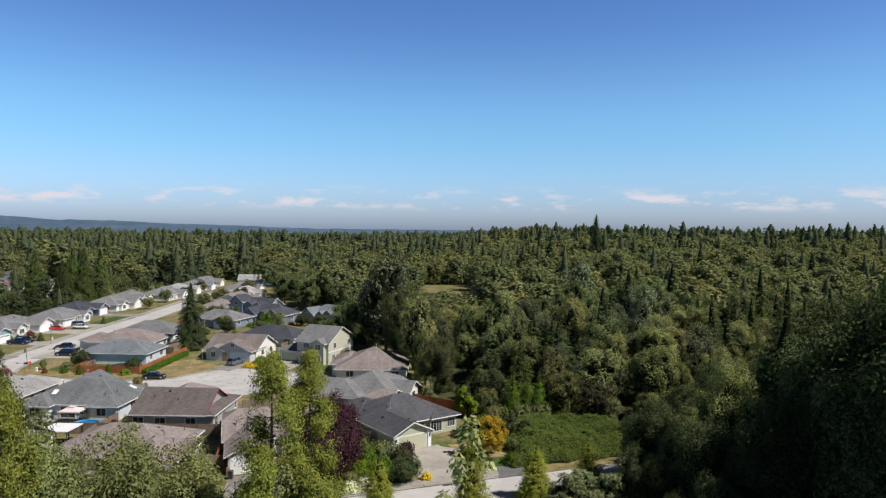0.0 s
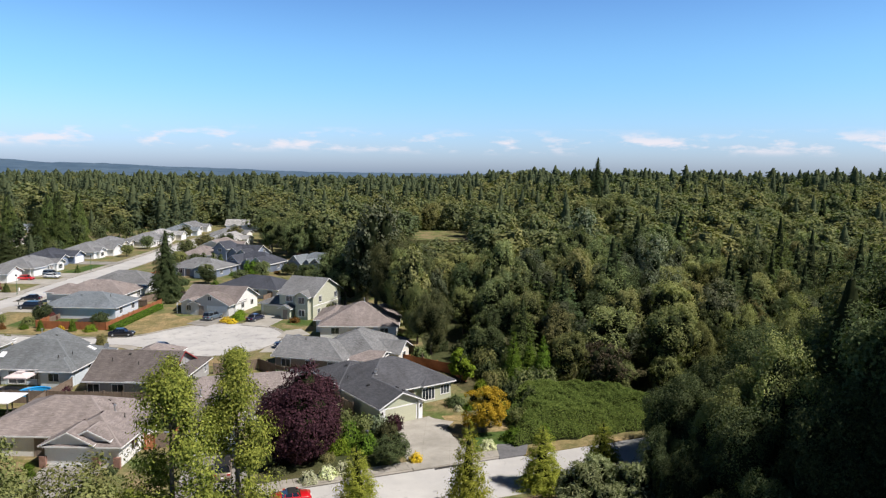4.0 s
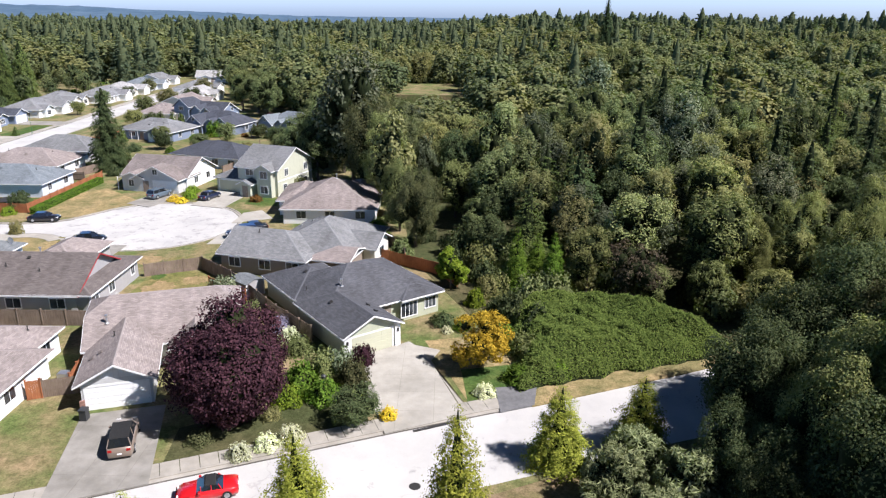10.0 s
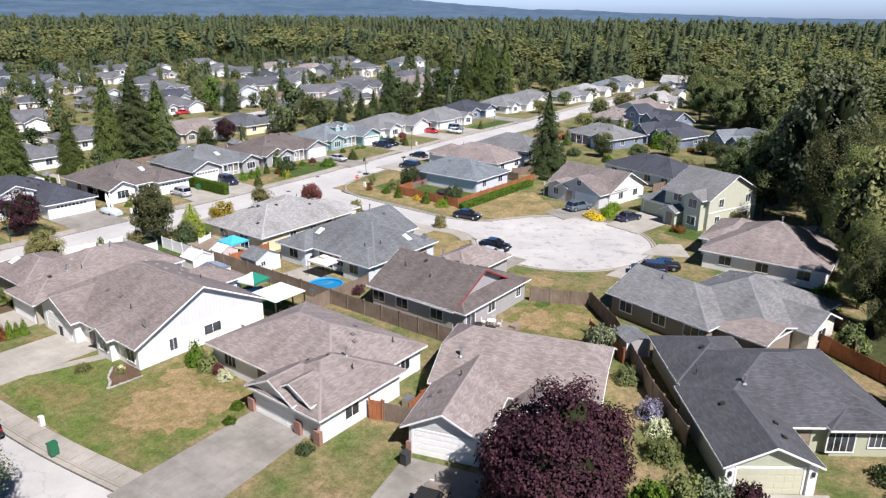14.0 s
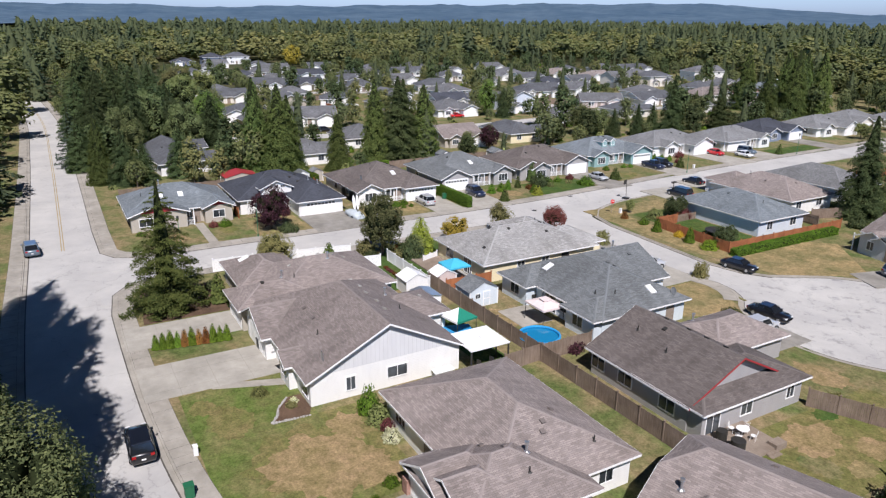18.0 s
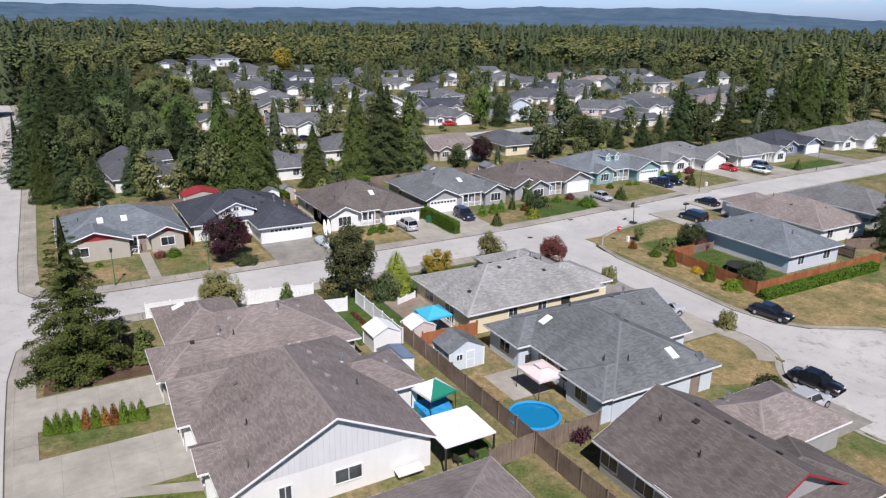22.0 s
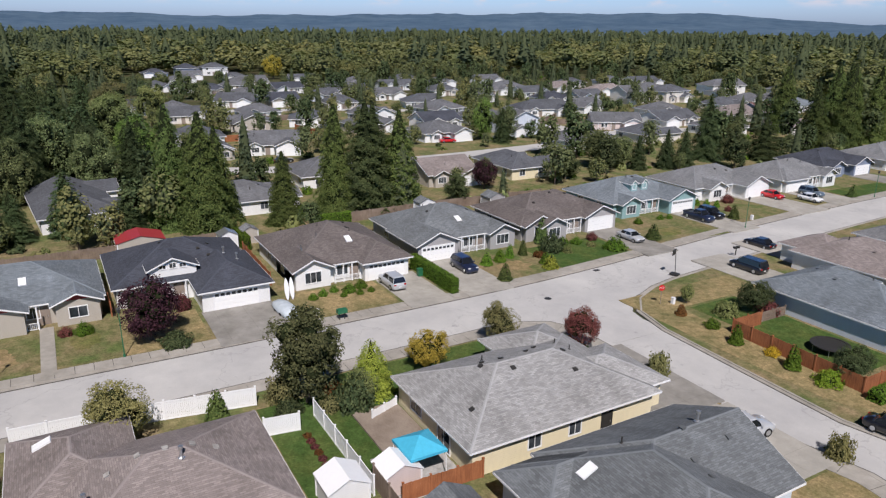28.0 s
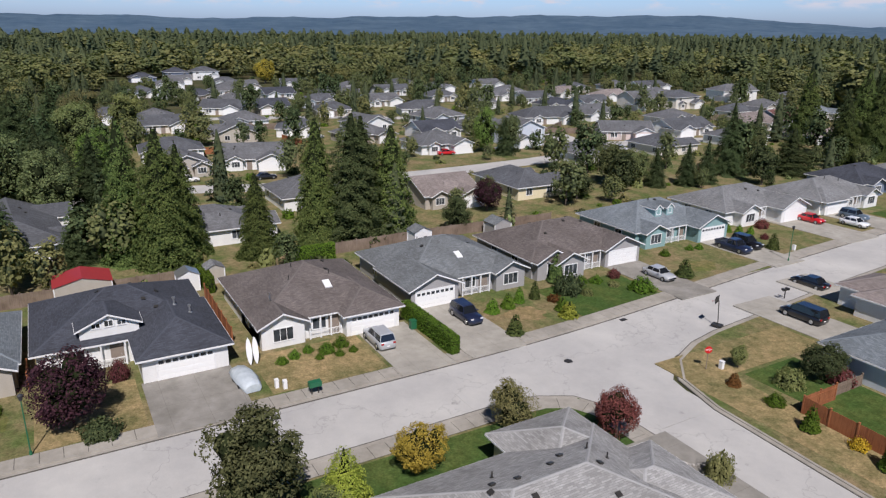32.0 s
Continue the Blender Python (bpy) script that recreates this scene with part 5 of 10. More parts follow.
# the west row: fronts face the street
def row_house(label, x, y0, y1, depth, wall, roof, garage, front, gable=None, pitch=0.42, lights=False, gmat=None, porch=None):
    """x: the eave line towards the street; garage and front: (from, to, proud) along y."""
    h = House(label, x - depth / 2, (y0 + y1) / 2, 0, wall, roof, "houses along the street")
    h.wing(x - depth, x, y0, y1, "y" if (y1 - y0) > depth else "x", "hh", pitch)
    a, b, d, kind = garage
    h.wing(x - depth * 0.55, x + d, a, b, "x", "h" + kind, pitch + 0.03, gable=gable)
    h.garage("+x", x + d, (a + b) / 2, min(4.9, b - a - 1.7), lights=lights, mat=gmat)
    for a, b, d in front:
        h.wing(x - depth * 0.5, x + d, a, b, "x", "hg", pitch + 0.06, gable=gable)
        h.window("+x", x + d, (a + b) / 2, min(2.0, b - a - 1.8), 0.8, 2.1, 2)
    if porch:
        h.porch("+x", x - 0.2, porch[0], porch[1], 0.6, 4)
        h.window("+x", x, (porch[0] * 2 + porch[1]) / 3, 1.4)
        h.door("+x", x, porch[1] - 0.7)
    for k in (0.3, 0.65):
        h.window("-y", y0, x - depth * k, 1.3)
        h.window("+y", y1, x - depth * k, 1.3)
        h.window("-x", x - depth, y0 + (y1 - y0) * k, 1.5)
    rnd = random.Random(int(y0))
    for i in range(5):
        h.vent(x - depth * rnd.uniform(0.3, 0.7), y0 + (y1 - y0) * rnd.uniform(0.25, 0.75), rnd.choice(("box", "box", "pipe")), DARK)
    return h


H = House("grey-tan house with blue-grey roof and white porch", -124, 59, 0, W["tan"], R["blue"], "houses along the street")
H.wing(-131, -117.6, 51.0, 67.2, "y", "hh", 0.42)
H.wing(-125, -115.6, 51.0, 60.0, "x", "hg", 0.34, gable=TRIM_RED)
H.wing(-125, -116.2, 61.8, 67.0, "x", "hg", 0.42, gable=TRIM_RED)
H.window("+x", -115.6, 53.6, 1.9, 0.9, 2.0, 1), H.window("+x", -116.2, 64.4, 1.7, 0.9, 2.0, 1), H.door("+x", -117.6, 61.2), H.porch("+x", -117.6, 56.6, 60.6, 1.3, 4), H.window("+x", -117.6, 60.2, 1.2)
H.window("-y", 51.0, -121, 1.4), H.window("-y", 51, -126, 1.4), H.window("+y", 67.2, -123, 1.3)
H.vent(-121.2, 56.6, "sky"), H.vent(-121.2, 59.6, "sky"), H.vent(-125, 57, "flue"), H.vent(-126, 61, "box"), H.vent(-123.6, 54, "pipe")
H = row_house("white house with charcoal roof and a glazed dormer gable", -118.4, 67.8, 84.0, 14.4, W["white"], R["ink"], (75.9, 84.4, 5.4, "h"), [], lights=True, porch=(69.4, 75.6))
H.wing(-125.5, -118.9, 71.6, 77.4, "x", "hg", 0.44, h=4.1, base=2.5, oh=0.35)
for y in (73.4, 74.5, 75.6):
    H.window("+x", -118.75, y, 0.7, 3.9, 4.45 if y == 74.5 else 4.3, 1)
H.vent(-121, 80.6, "flue"), H.vent(-119.6, 81.8, "flue"), H.vent(-121.8, 79, "box", DARK)
H.fix("brick_pier", boxes((10.9, 11.2, 7.0, 7.6, 0, 1.1)), STONE, Matrix())
H = row_house("white house with brown roof and a porch gable", -115.4, 87.0, 102.6, 16.2, W["white"], R["brown"], (95.6, 102.6, 1.6, "h"), [(87.0, 92.4, 0.8)], lights=True, porch=(92.6, 96))
H.vent(-118.6, 89.6, "dish"), H.vent(-119.4, 96, "sky")
H = row_house("grey house with slate roof, hedge by the drive", -118.4, 105.0, 121.6, 15.0, W["grey"], R["slate"], (104.6, 111.8, 1.6, "g"), [(116.6, 121.8, 0.9)], lights=True, porch=(112.6, 116.4))
H.vent(-122, 114, "sky")
H = row_house("grey house with brown roof and layered gables", -119.0, 123.0, 141.8, 14.0, W["grey"], R["brown"], (134.6, 141.8, 0.9, "g"), [(123.2, 129.4, 1.0), (125.2, 130.6, 2.4)], porch=(130.6, 134.6))
H = row_house("teal house with blue-grey roof and twin dormers", -122.6, 144.4, 162.4, 13.4, W["teal"], R["blue"], (155.0, 162.4, 2.4, "g"), [(145.4, 150.4, 1.2)], lights=True, porch=(150.6, 155))
for y in (151.4, 153.8):
    H.wing(-128.5, -125.0, y - 0.85, y + 0.85, "x", "hg", 0.8, h=5.0, base=3.4, oh=0.15, caps=False)
    H.window("+x", -124.68, y, 0.7, 4.0, 4.8, 0)
H = row_house("white house with grey roof and layered gables", -124.6, 166.2, 185.0, 12.6, W["white"], R["grey"], (176.6, 184.2, 3.0, "g"), [(168.4, 173.6, 1.6)], porch=(173.6, 176.4))
H = row_house("white house with grey roof and an arched porch", -122.0, 187.6, 205.0, 12.4, W["white"], R["grey"], (188.0, 195.4, 0.8, "h"), [(199.6, 204.6, 0.9)], porch=(196, 199.6))
H = row_house("slate-blue house with dark roof", -127.0, 208.6, 225.0, 12.6, W["slateblue"], R["ink"], (216.6, 223.8, 2.0, "g"), [(210, 215, 1.2)])
H = row_house("pale house with grey roof", -125.0, 229.0, 246.0, 13.0, W["white"], R["grey"], (238.6, 245.8, 2.2, "g"), [(231, 236, 1.0)])
H = row_house("pale house with grey roof", -128.0, 250.0, 267.0, 13.0, W["warm"], R["grey"], (250.6, 257.8, 2.2, "g"), [(260, 265, 1.0)])

# north of the turning circle
simple_house("grey-roofed house with a white carport awning", -76, 199, -15, 17, 12, W["slateblue"], R["grey"], 11)


def gabled_house(label, x, y, yaw, wall, roof, tall):
    """A dark house with several steep white-trimmed gables towards local -y."""
    H = House(label, x, y, yaw, wall, roof, "houses beyond the street", 3.0, local=True)
    H.wing(-8, 8, -4.5, 6.5, "x", "gg" if tall else "hh", 0.55)
    H.wing(-7.6, -1.6, -6.6, 3, "y", "gh", 0.85, h=5.0 if tall else 3.0)
    H.wing(-2.2, 2.4, -5.8, 2, "y", "gh", 0.8, h=3.8 if tall else 2.8)
    H.wing(1.6, 8.0, -7.4, 1, "y", "gh", 0.75)
    H.garage("-y", -7.4, 4.8, 4.4, mat=GARAGE)
    H.window("-y", -6.6, -4.6, 1.6, bars=2), H.door("-y", -5.8, 0.2), H.window("+x", 8, 1, 1.4), H.window("+x", 8, 4.4, 1.2)
    H.window("-y", -7.4, 4.8, 1.0, 3.3, 4.1)
    if tall:
        H.window("-y", -6.6, -4.6, 1.4, 3.6, 4.7), H.window("+x", 8, 2.4, 1.2, 3.2, 4.2)
    else:
        H.window("-y", -6.6, -4.6, 0.8, 3.5, 4.2)
    H.vent(4, 2, "box", DARK), H.vent(-3, 3, "pipe")
    return H


gabled_house("dark slate house with steep white-trimmed gables", -63, 210, -18, W["slateblue"], R["ink"], False)
gabled_house("tall dark slate house with steep white-trimmed gables", -74, 231, -18, W["slateblue"], R["ink"], True)
gabled_house("dark blue house with white-trimmed gables at the wood's edge", -43, 210, -30, W["slateblue"], R["blue"], False)
simple_house("taupe-roofed house beside the street", -90, 255, 88, 16, 13, W["warm"], R["taupe"], 15)
simple_house("white house with pale roof", -96, 281, 80, 17, 13, W["white"], R["pale"], 16)
simple_house("white house with pale roof", -104, 308, 80, 16, 13, W["white"], R["grey"], 17)
simple_house("white house with pale roof among trees", -112, 362, 10, 20, 13, W["white"], R["pale"], 18)
simple_house("taupe-roofed house at the end of the street", -88, 232, 90, 14, 12, W["warm"], R["taupe"], 19)
for i, (x, y) in enumerate(((-128, 275), (-130, 296), (-131, 318), (-134, 340))):
    simple_house("pale house with grey roof along the street", x, y, 90, 16, 13, W[("white", "warm", "blue", "white")[i]], R[("grey", "pale", "blue", "grey")[i]], 30 + i)

# the quarter to the west, row behind row
far_rows = [(-211, 97, 90, 11, 13, "tan", "grey", 0), (-213, 113, 75, 15, 13, "white", "grey", 0), (-254, 119, -10, 15, 12, "tan", "grey", 0), (-256, 138, 70, 13, 13, "white", "slate", 0), (-158, 91, 180, 12, 15, "white", "grey", 0),
            (-166, 66, 185, 22, 12, "white", "slate", 0), (-173, 112, 180, 13, 13, "white", "grey", 0), (-319, 131, 60, 16, 13, "white", "slate", 0), (-316, 147, 90, 13, 13, "tan", "ink", 0), (-309, 90, 70, 13, 12, "blue", "slate", 0),
            (-301, 104, 80, 12, 12, "white", "grey", 0), (-163, 134, 90, 12, 12, "tan", "taupe", 0), (-163, 152, 180, 16, 11, "cream", "slate", 0), (-213, 161, 90, 15, 13, "white", "grey", 0), (-212, 187, 90, 11, 12, "blue", "grey", 1),
            (-248, 223, 80, 20, 14, "white", "slate", 0), (-250, 245, 100, 16, 12, "white", "grey", 0), (-208, 223, 60, 16, 12, "pink", "grey", 0), (-206, 245, 90, 18, 12, "white", "slate", 0), (-206, 276, 90, 15, 13, "white", "taupe", 0),
            (-208, 297, 90, 17, 13, "slateblue", "red", 0), (-214, 324, 90, 14, 13, "white", "blue", 0), (-265, 285, 85, 14, 12, "warm", "grey", 1), (-262, 304, 95, 16, 12, "warm", "slate", 1), (-275, 354, 80, 20, 13, "white", "grey", 1),
            (-333, 358, 90, 20, 13, "white", "slate", 0), (-342, 315, 90, 14, 12, "tan", "slate", 0), (-354, 192, 60, 20, 14, "white", "grey", 0), (-364, 220, 90, 18, 12, "white", "slate", 0), (-288, 195, 75, 15, 13, "white", "slate", 0),
            (-264, 190, 100, 16, 13, "blue", "grey", 0), (-329, 169, 90, 13, 12, "blue", "slate", 0), (-500, 144, 90, 14, 13, "slateblue", "ink", 1), (-504, 161, 90, 16, 13, "white", "slate", 1), (-497, 125, 90, 15, 12, "slateblue", "ink", 0),
            (-415, 159, 90, 20, 13, "tan", "grey", 0), (-390, 123, 80, 14, 12, "warm", "slate", 0), (-398, 112, 100, 13, 12, "white", "slate", 0), (-296, 226, 90, 14, 12, "white", "grey", 0), (-184, 187, 180, 13, 12, "white", "grey", 0),
            (-184, 213, 180, 13, 12, "warm", "slate", 0), (-184, 243, 180, 14, 12, "white", "grey", 0), (-178, 268, 180, 14, 12, "white", "taupe", 0), (-256, 160, 190, 14, 12, "white", "grey", 0), (-298, 165, 80, 14, 12, "tan", "slate", 0),
            (-345, 140, 80, 15, 12, "white", "grey", 0), (-368, 165, 95, 15, 12, "white", "ink", 0), (-305, 260, 90, 15, 12, "white", "slate", 0), (-338, 270, 85, 15, 12, "tan", "grey", 0), (-372, 250, 90, 14, 12, "white", "grey", 0),
            (-300, 300, 90, 15, 12, "white", "taupe", 0), (-345, 345, 90, 15, 12, "warm", "grey", 0), (-265, 390, 90, 16, 12, "white", "slate", 0), (-240, 350, 90, 16, 12, "blue", "grey", 0), (-420, 190, 85, 15, 12, "white", "slate", 0), (-440, 130, 90, 15, 12, "white", "grey", 0),
            (-232, 98, 85, 15, 12, "white", "slate", 0), (-236, 150, 95, 15, 12, "tan", "grey", 0), (-234, 172, 90, 14, 12, "white", "ink", 0), (-238, 192, 80, 15, 12, "warm", "grey", 0), (-280, 128, 90, 14, 12, "white", "grey", 0), (-280, 104, 85, 15, 12, "warm", "slate", 0),
            (-226, 262, 90, 15, 12, "white", "grey", 0), (-230, 300, 95, 15, 12, "white", "slate", 0), (-238, 326, 90, 15, 12, "tan", "grey", 0), (-278, 252, 85, 15, 12, "white", "ink", 0), (-280, 272, 90, 15, 12, "blue", "slate", 0), (-322, 195, 90, 15, 12, "white", "grey", 0),
            (-330, 228, 85, 15, 12, "warm", "slate", 0), (-322, 250, 90, 15, 12, "white", "grey", 0), (-322, 290, 95, 15, 12, "white", "taupe", 0), (-300, 330, 90, 15, 12, "warm", "grey", 0), (-366, 190, 90, 15, 12, "white", "slate", 0), (-392, 148, 90, 15, 12, "white", "grey", 0),
            (-372, 132, 85, 14, 12, "tan", "ink", 0), (-398, 215, 90, 15, 12, "white", "grey", 0), (-404, 245, 90, 15, 12, "warm", "slate", 0), (-380, 285, 90, 15, 12, "white", "grey", 0), (-446, 160, 90, 15, 12, "white", "slate", 0), (-470, 140, 90, 14, 12, "warm", "grey", 0)]
for i, (x, y, yaw, w, d, wall, roof, two) in enumerate(far_rows):
    simple_house(("%s house with %s roof among gardens" % ({"tan": "tan", "white": "white", "blue": "pale blue", "cream": "cream", "pink": "pinkish", "slateblue": "slate-blue", "warm": "off-white"}[wall], {"grey": "grey", "slate": "slate", "taupe": "taupe", "ink": "dark", "red": "brick-red", "blue": "blue-grey"}[roof])),
                 x, y, yaw, w, d, W[wall], R[{"grey": "steel", "slate": "lead"}.get(roof, roof)], 100 + i, bool(two), garage_side=1 if i % 2 else -1)
BACK = smooth_line([(-242, 212), (-215, 206), (-200, 199), (-190, 186), (-187, 165), (-186, 140), (-188, 110), (-193, 92), (-192, 60), (-192, 44)])
tagged(part("road", ribbon(BACK, 3.6, -3.6, 0.0, 0.16), ROAD, None), "pale asphalt back street between gardens", "road", "", "structure")
tagged(part("road", ribbon(smooth_line([(-242, 212), (-280, 182), (-304, 121), (-300, 60)]), 3.6, -3.6, 0.0, 0.165), ROAD, None), "pale asphalt back street between gardens", "road", "", "structure")
tagged(part("road", ribbon(smooth_line([(-200, 199), (-197, 230), (-190, 260), (-190, 330), (-230, 370)]), 3.6, -3.6, 0.0, 0.17), ROAD, None), "pale asphalt back street between gardens", "road", "", "structure")

# ---- trees ----
TRUNKS = {}


def quad_mesh(name, verts, quads, mat, inner=None):
    """A mesh of quads; those marked in inner take the painted-shade core material."""
    me = bpy.data.meshes.new(name)
    me.vertices.add(len(verts))
    me.vertices.foreach_set("co", np.asarray(verts, dtype=np.float32).ravel())
    me.loops.add(4 * len(quads))
    me.loops.foreach_set("vertex_index", np.asarray(quads, dtype=np.int32).ravel())
    me.polygons.add(len(quads))
    me.polygons.foreach_set("loop_start", np.arange(0, 4 * len(quads), 4, dtype=np.int32))
    me.polygons.foreach_set("loop_total", np.full(len(quads), 4, dtype=np.int32))
    me.materials.append(mat)
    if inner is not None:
        me.materials.append(FAR_TWIG_HAZE if "far_" in mat.name else TWIG_SHADE)
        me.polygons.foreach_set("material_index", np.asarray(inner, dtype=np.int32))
    me.update(calc_edges=True)
    me.validate()
    return me


def leaf_mesh(name, centres, normals, sizes, aspect, mat, rng, core=None, trunk=None, bend=0.25):
    """Many small leaf sprays, each a bent four-cornered blade, with a rough core and a trunk."""
    n = len(centres)
    up = rng.normal(size=(n, 3))
    t = np.cross(normals, up)
    t /= np.linalg.norm(t, axis=1, keepdims=True) + 1e-9
    s = np.cross(normals, t)
    a = sizes[:, None]
    b = (sizes * aspect)[:, None]
    nn = normals * (sizes * bend)[:, None]
    V = np.stack([centres - t * a, centres - s * b - nn, centres + t * a, centres + s * b - nn], 1).reshape(-1, 3)
    q = np.arange(4 * n).reshape(-1, 4)
    inner = None
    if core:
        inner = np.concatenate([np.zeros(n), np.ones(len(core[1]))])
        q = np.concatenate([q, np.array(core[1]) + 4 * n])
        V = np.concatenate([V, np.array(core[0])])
    me = quad_mesh(name, V, q, mat, inner)
    if trunk:
        TRUNKS[name] = quad_mesh(name + "_trunk", np.array(trunk[0]), np.array(trunk[1]), BARK)
    return me


def taper(points, radii, n=7):
    """A bent tapering limb as vertices and faces."""
    v, f = [], []
    for (x, y, z), r in zip(points, radii):
        v += [(x + r * math.cos(2 * math.pi * i / n), y + r * math.sin(2 * math.pi * i / n), z) for i in range(n)]
    for k in range(len(points) - 1):
        for i in range(n):
            j = (i + 1) % n
            f.append((k * n + i, k * n + j, (k + 1) * n + j, (k + 1) * n + i))
    return v, f


def merge(*parts):
    v, f = [], []
    for a, b in parts:
        o = len(v)
        v += a
        f += [tuple(i + o for i in q) for q in b]
    return v, f


def trunk_limbs(h, r, rng, limbs=5, spread=1.5):
    pts = [(0, 0, -0.3), (rng.normal() * 0.05 * r, 0, h * 0.3), (rng.normal() * 0.3 * r, rng.normal() * 0.3 * r, h * 0.6), (rng.normal() * 0.4 * r, rng.normal() * 0.4 * r, h * 0.92)]
    out = [taper(pts, [r, r * 0.75, r * 0.5, r * 0.15])]
    for i in range(limbs):
        a = rng.uniform(0, 6.28)
        z = h * rng.uniform(0.35, 0.75)
        d = spread * rng.uniform(0.5, 1.0)
        out.append(taper([(0, 0, z), (d * 0.5 * math.cos(a), d * 0.5 * math.sin(a), z + d * 0.35), (d * math.cos(a), d * math.sin(a), z + d * 0.8)], [r * 0.35, r * 0.22, r * 0.06], 5))
    return merge(*out)


def lump(c, r, rng, flat=1.0, rows=4, cols=6):
    """A knobbly closed lump that fills a crown from inside."""
    v, f = [], []
    for i in range(rows + 1):
        p = math.pi * i / rows
        for j in range(cols):
            k = r * rng.uniform(0.75, 1.1)
            a = 2 * math.pi * j / cols
            v.append((c[0] + k * math.sin(p) * math.cos(a), c[1] + k * math.sin(p) * math.sin(a), c[2] + k * flat * math.cos(p)))
    for i in range(rows):
        for j in range(cols):
            k = (j + 1) % cols
            f.append((i * cols + j, i * cols + k, (i + 1) * cols + k, (i + 1) * cols + j))
    return v, f


def broadleaf(name, seed, h, r, n, leaf, mat, clear=0.18, lobes=14, droop=0.0, aspect=0.6, loose=0.45, fill=0.62, knob=(4, 6), knots=9, shell=0.0):
    """A broad crown: lobes round the limbs, each a shell of leaf sprays."""
    rng = np.random.default_rng(seed)
    zc, hz = h * (0.5 + clear / 2), h * (0.5 - clear / 2)
    cen, rad = [(0, 0, zc)], [0.55]
    for i in range(lobes):
        d = rng.normal(size=3)
        d /= np.linalg.norm(d)
        d[2] = d[2] * 0.95 + 0.1
        k = rng.uniform(0.5, 0.72)
        cen.append((d[0] * r * k * 0.9, d[1] * r * k * 0.9, zc + d[2] * hz * k))
        rad.append(rng.uniform(0.3, 0.48))
    # knots of foliage over each lobe, outward and upward, with gaps between them
    kc, kr, kd = [], [], []
    for c, q in zip(cen, rad):
        out = np.array([c[0] / r, c[1] / r, (c[2] - zc) / hz])
        for _ in range(knots):
            d = rng.normal(size=3) + out * 1.6 + np.array([0, 0, 0.45])
            d /= np.linalg.norm(d)
            kc.append(np.array(c) + d * np.array([q * r, q * r, q * hz]) * rng.uniform(0.62, 0.9))
            kr.append(q * rng.uniform(0.3, 0.58))
            kd.append(d)
    kc, kr, kd = np.array(kc), np.array(kr), np.array(kd)
    w = kr ** 2
    w /= w.sum()
    pick = rng.choice(len(kc), n, p=w)
    d = rng.normal(size=(n, 3)) + kd[pick] * 0.9
    d /= np.linalg.norm(d, axis=1, keepdims=True)
    rr = kr[pick] * rng.uniform(0.55, 1.12, n)
    pos = kc[pick] + d * np.stack([rr * r, rr * r, rr * min(hz, r * 1.25) * 1.1], 1)
    if shell:
        m = rng.random(n) < shell
        e = rng.normal(size=(n, 3))
        e /= np.linalg.norm(e, axis=1, keepdims=True)
        bulge = 0.9 + 0.07 * np.sin(e[:, 0] * 7 + seed) * np.sin(e[:, 2] * 6) + 0.06 * np.sin(e[:, 1] * 11 + e[:, 2] * 8) + rng.normal(size=n) * 0.03
        pos[m] = (np.array([0, 0, zc]) + e * np.array([r, r, hz]) * bulge[:, None])[m]
        d[m] = e[m]
    pos[:, 2] = np.maximum(pos[:, 2], 0.08 * h * clear + 0.05)
    nr = d + rng.normal(size=(n, 3)) * loose + np.array([0, 0, 0.35 - droop])
    nr /= np.linalg.norm(nr, axis=1, keepdims=True)
    sz = leaf * rng.uniform(0.6, 1.3, n)
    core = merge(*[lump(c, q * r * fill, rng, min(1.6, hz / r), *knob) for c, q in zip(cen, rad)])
    return leaf_mesh(name, pos, nr, sz, aspect, mat, rng, core, trunk_limbs(h * 0.8, max(0.12, r * 0.07), rng, 6, r * 0.6))


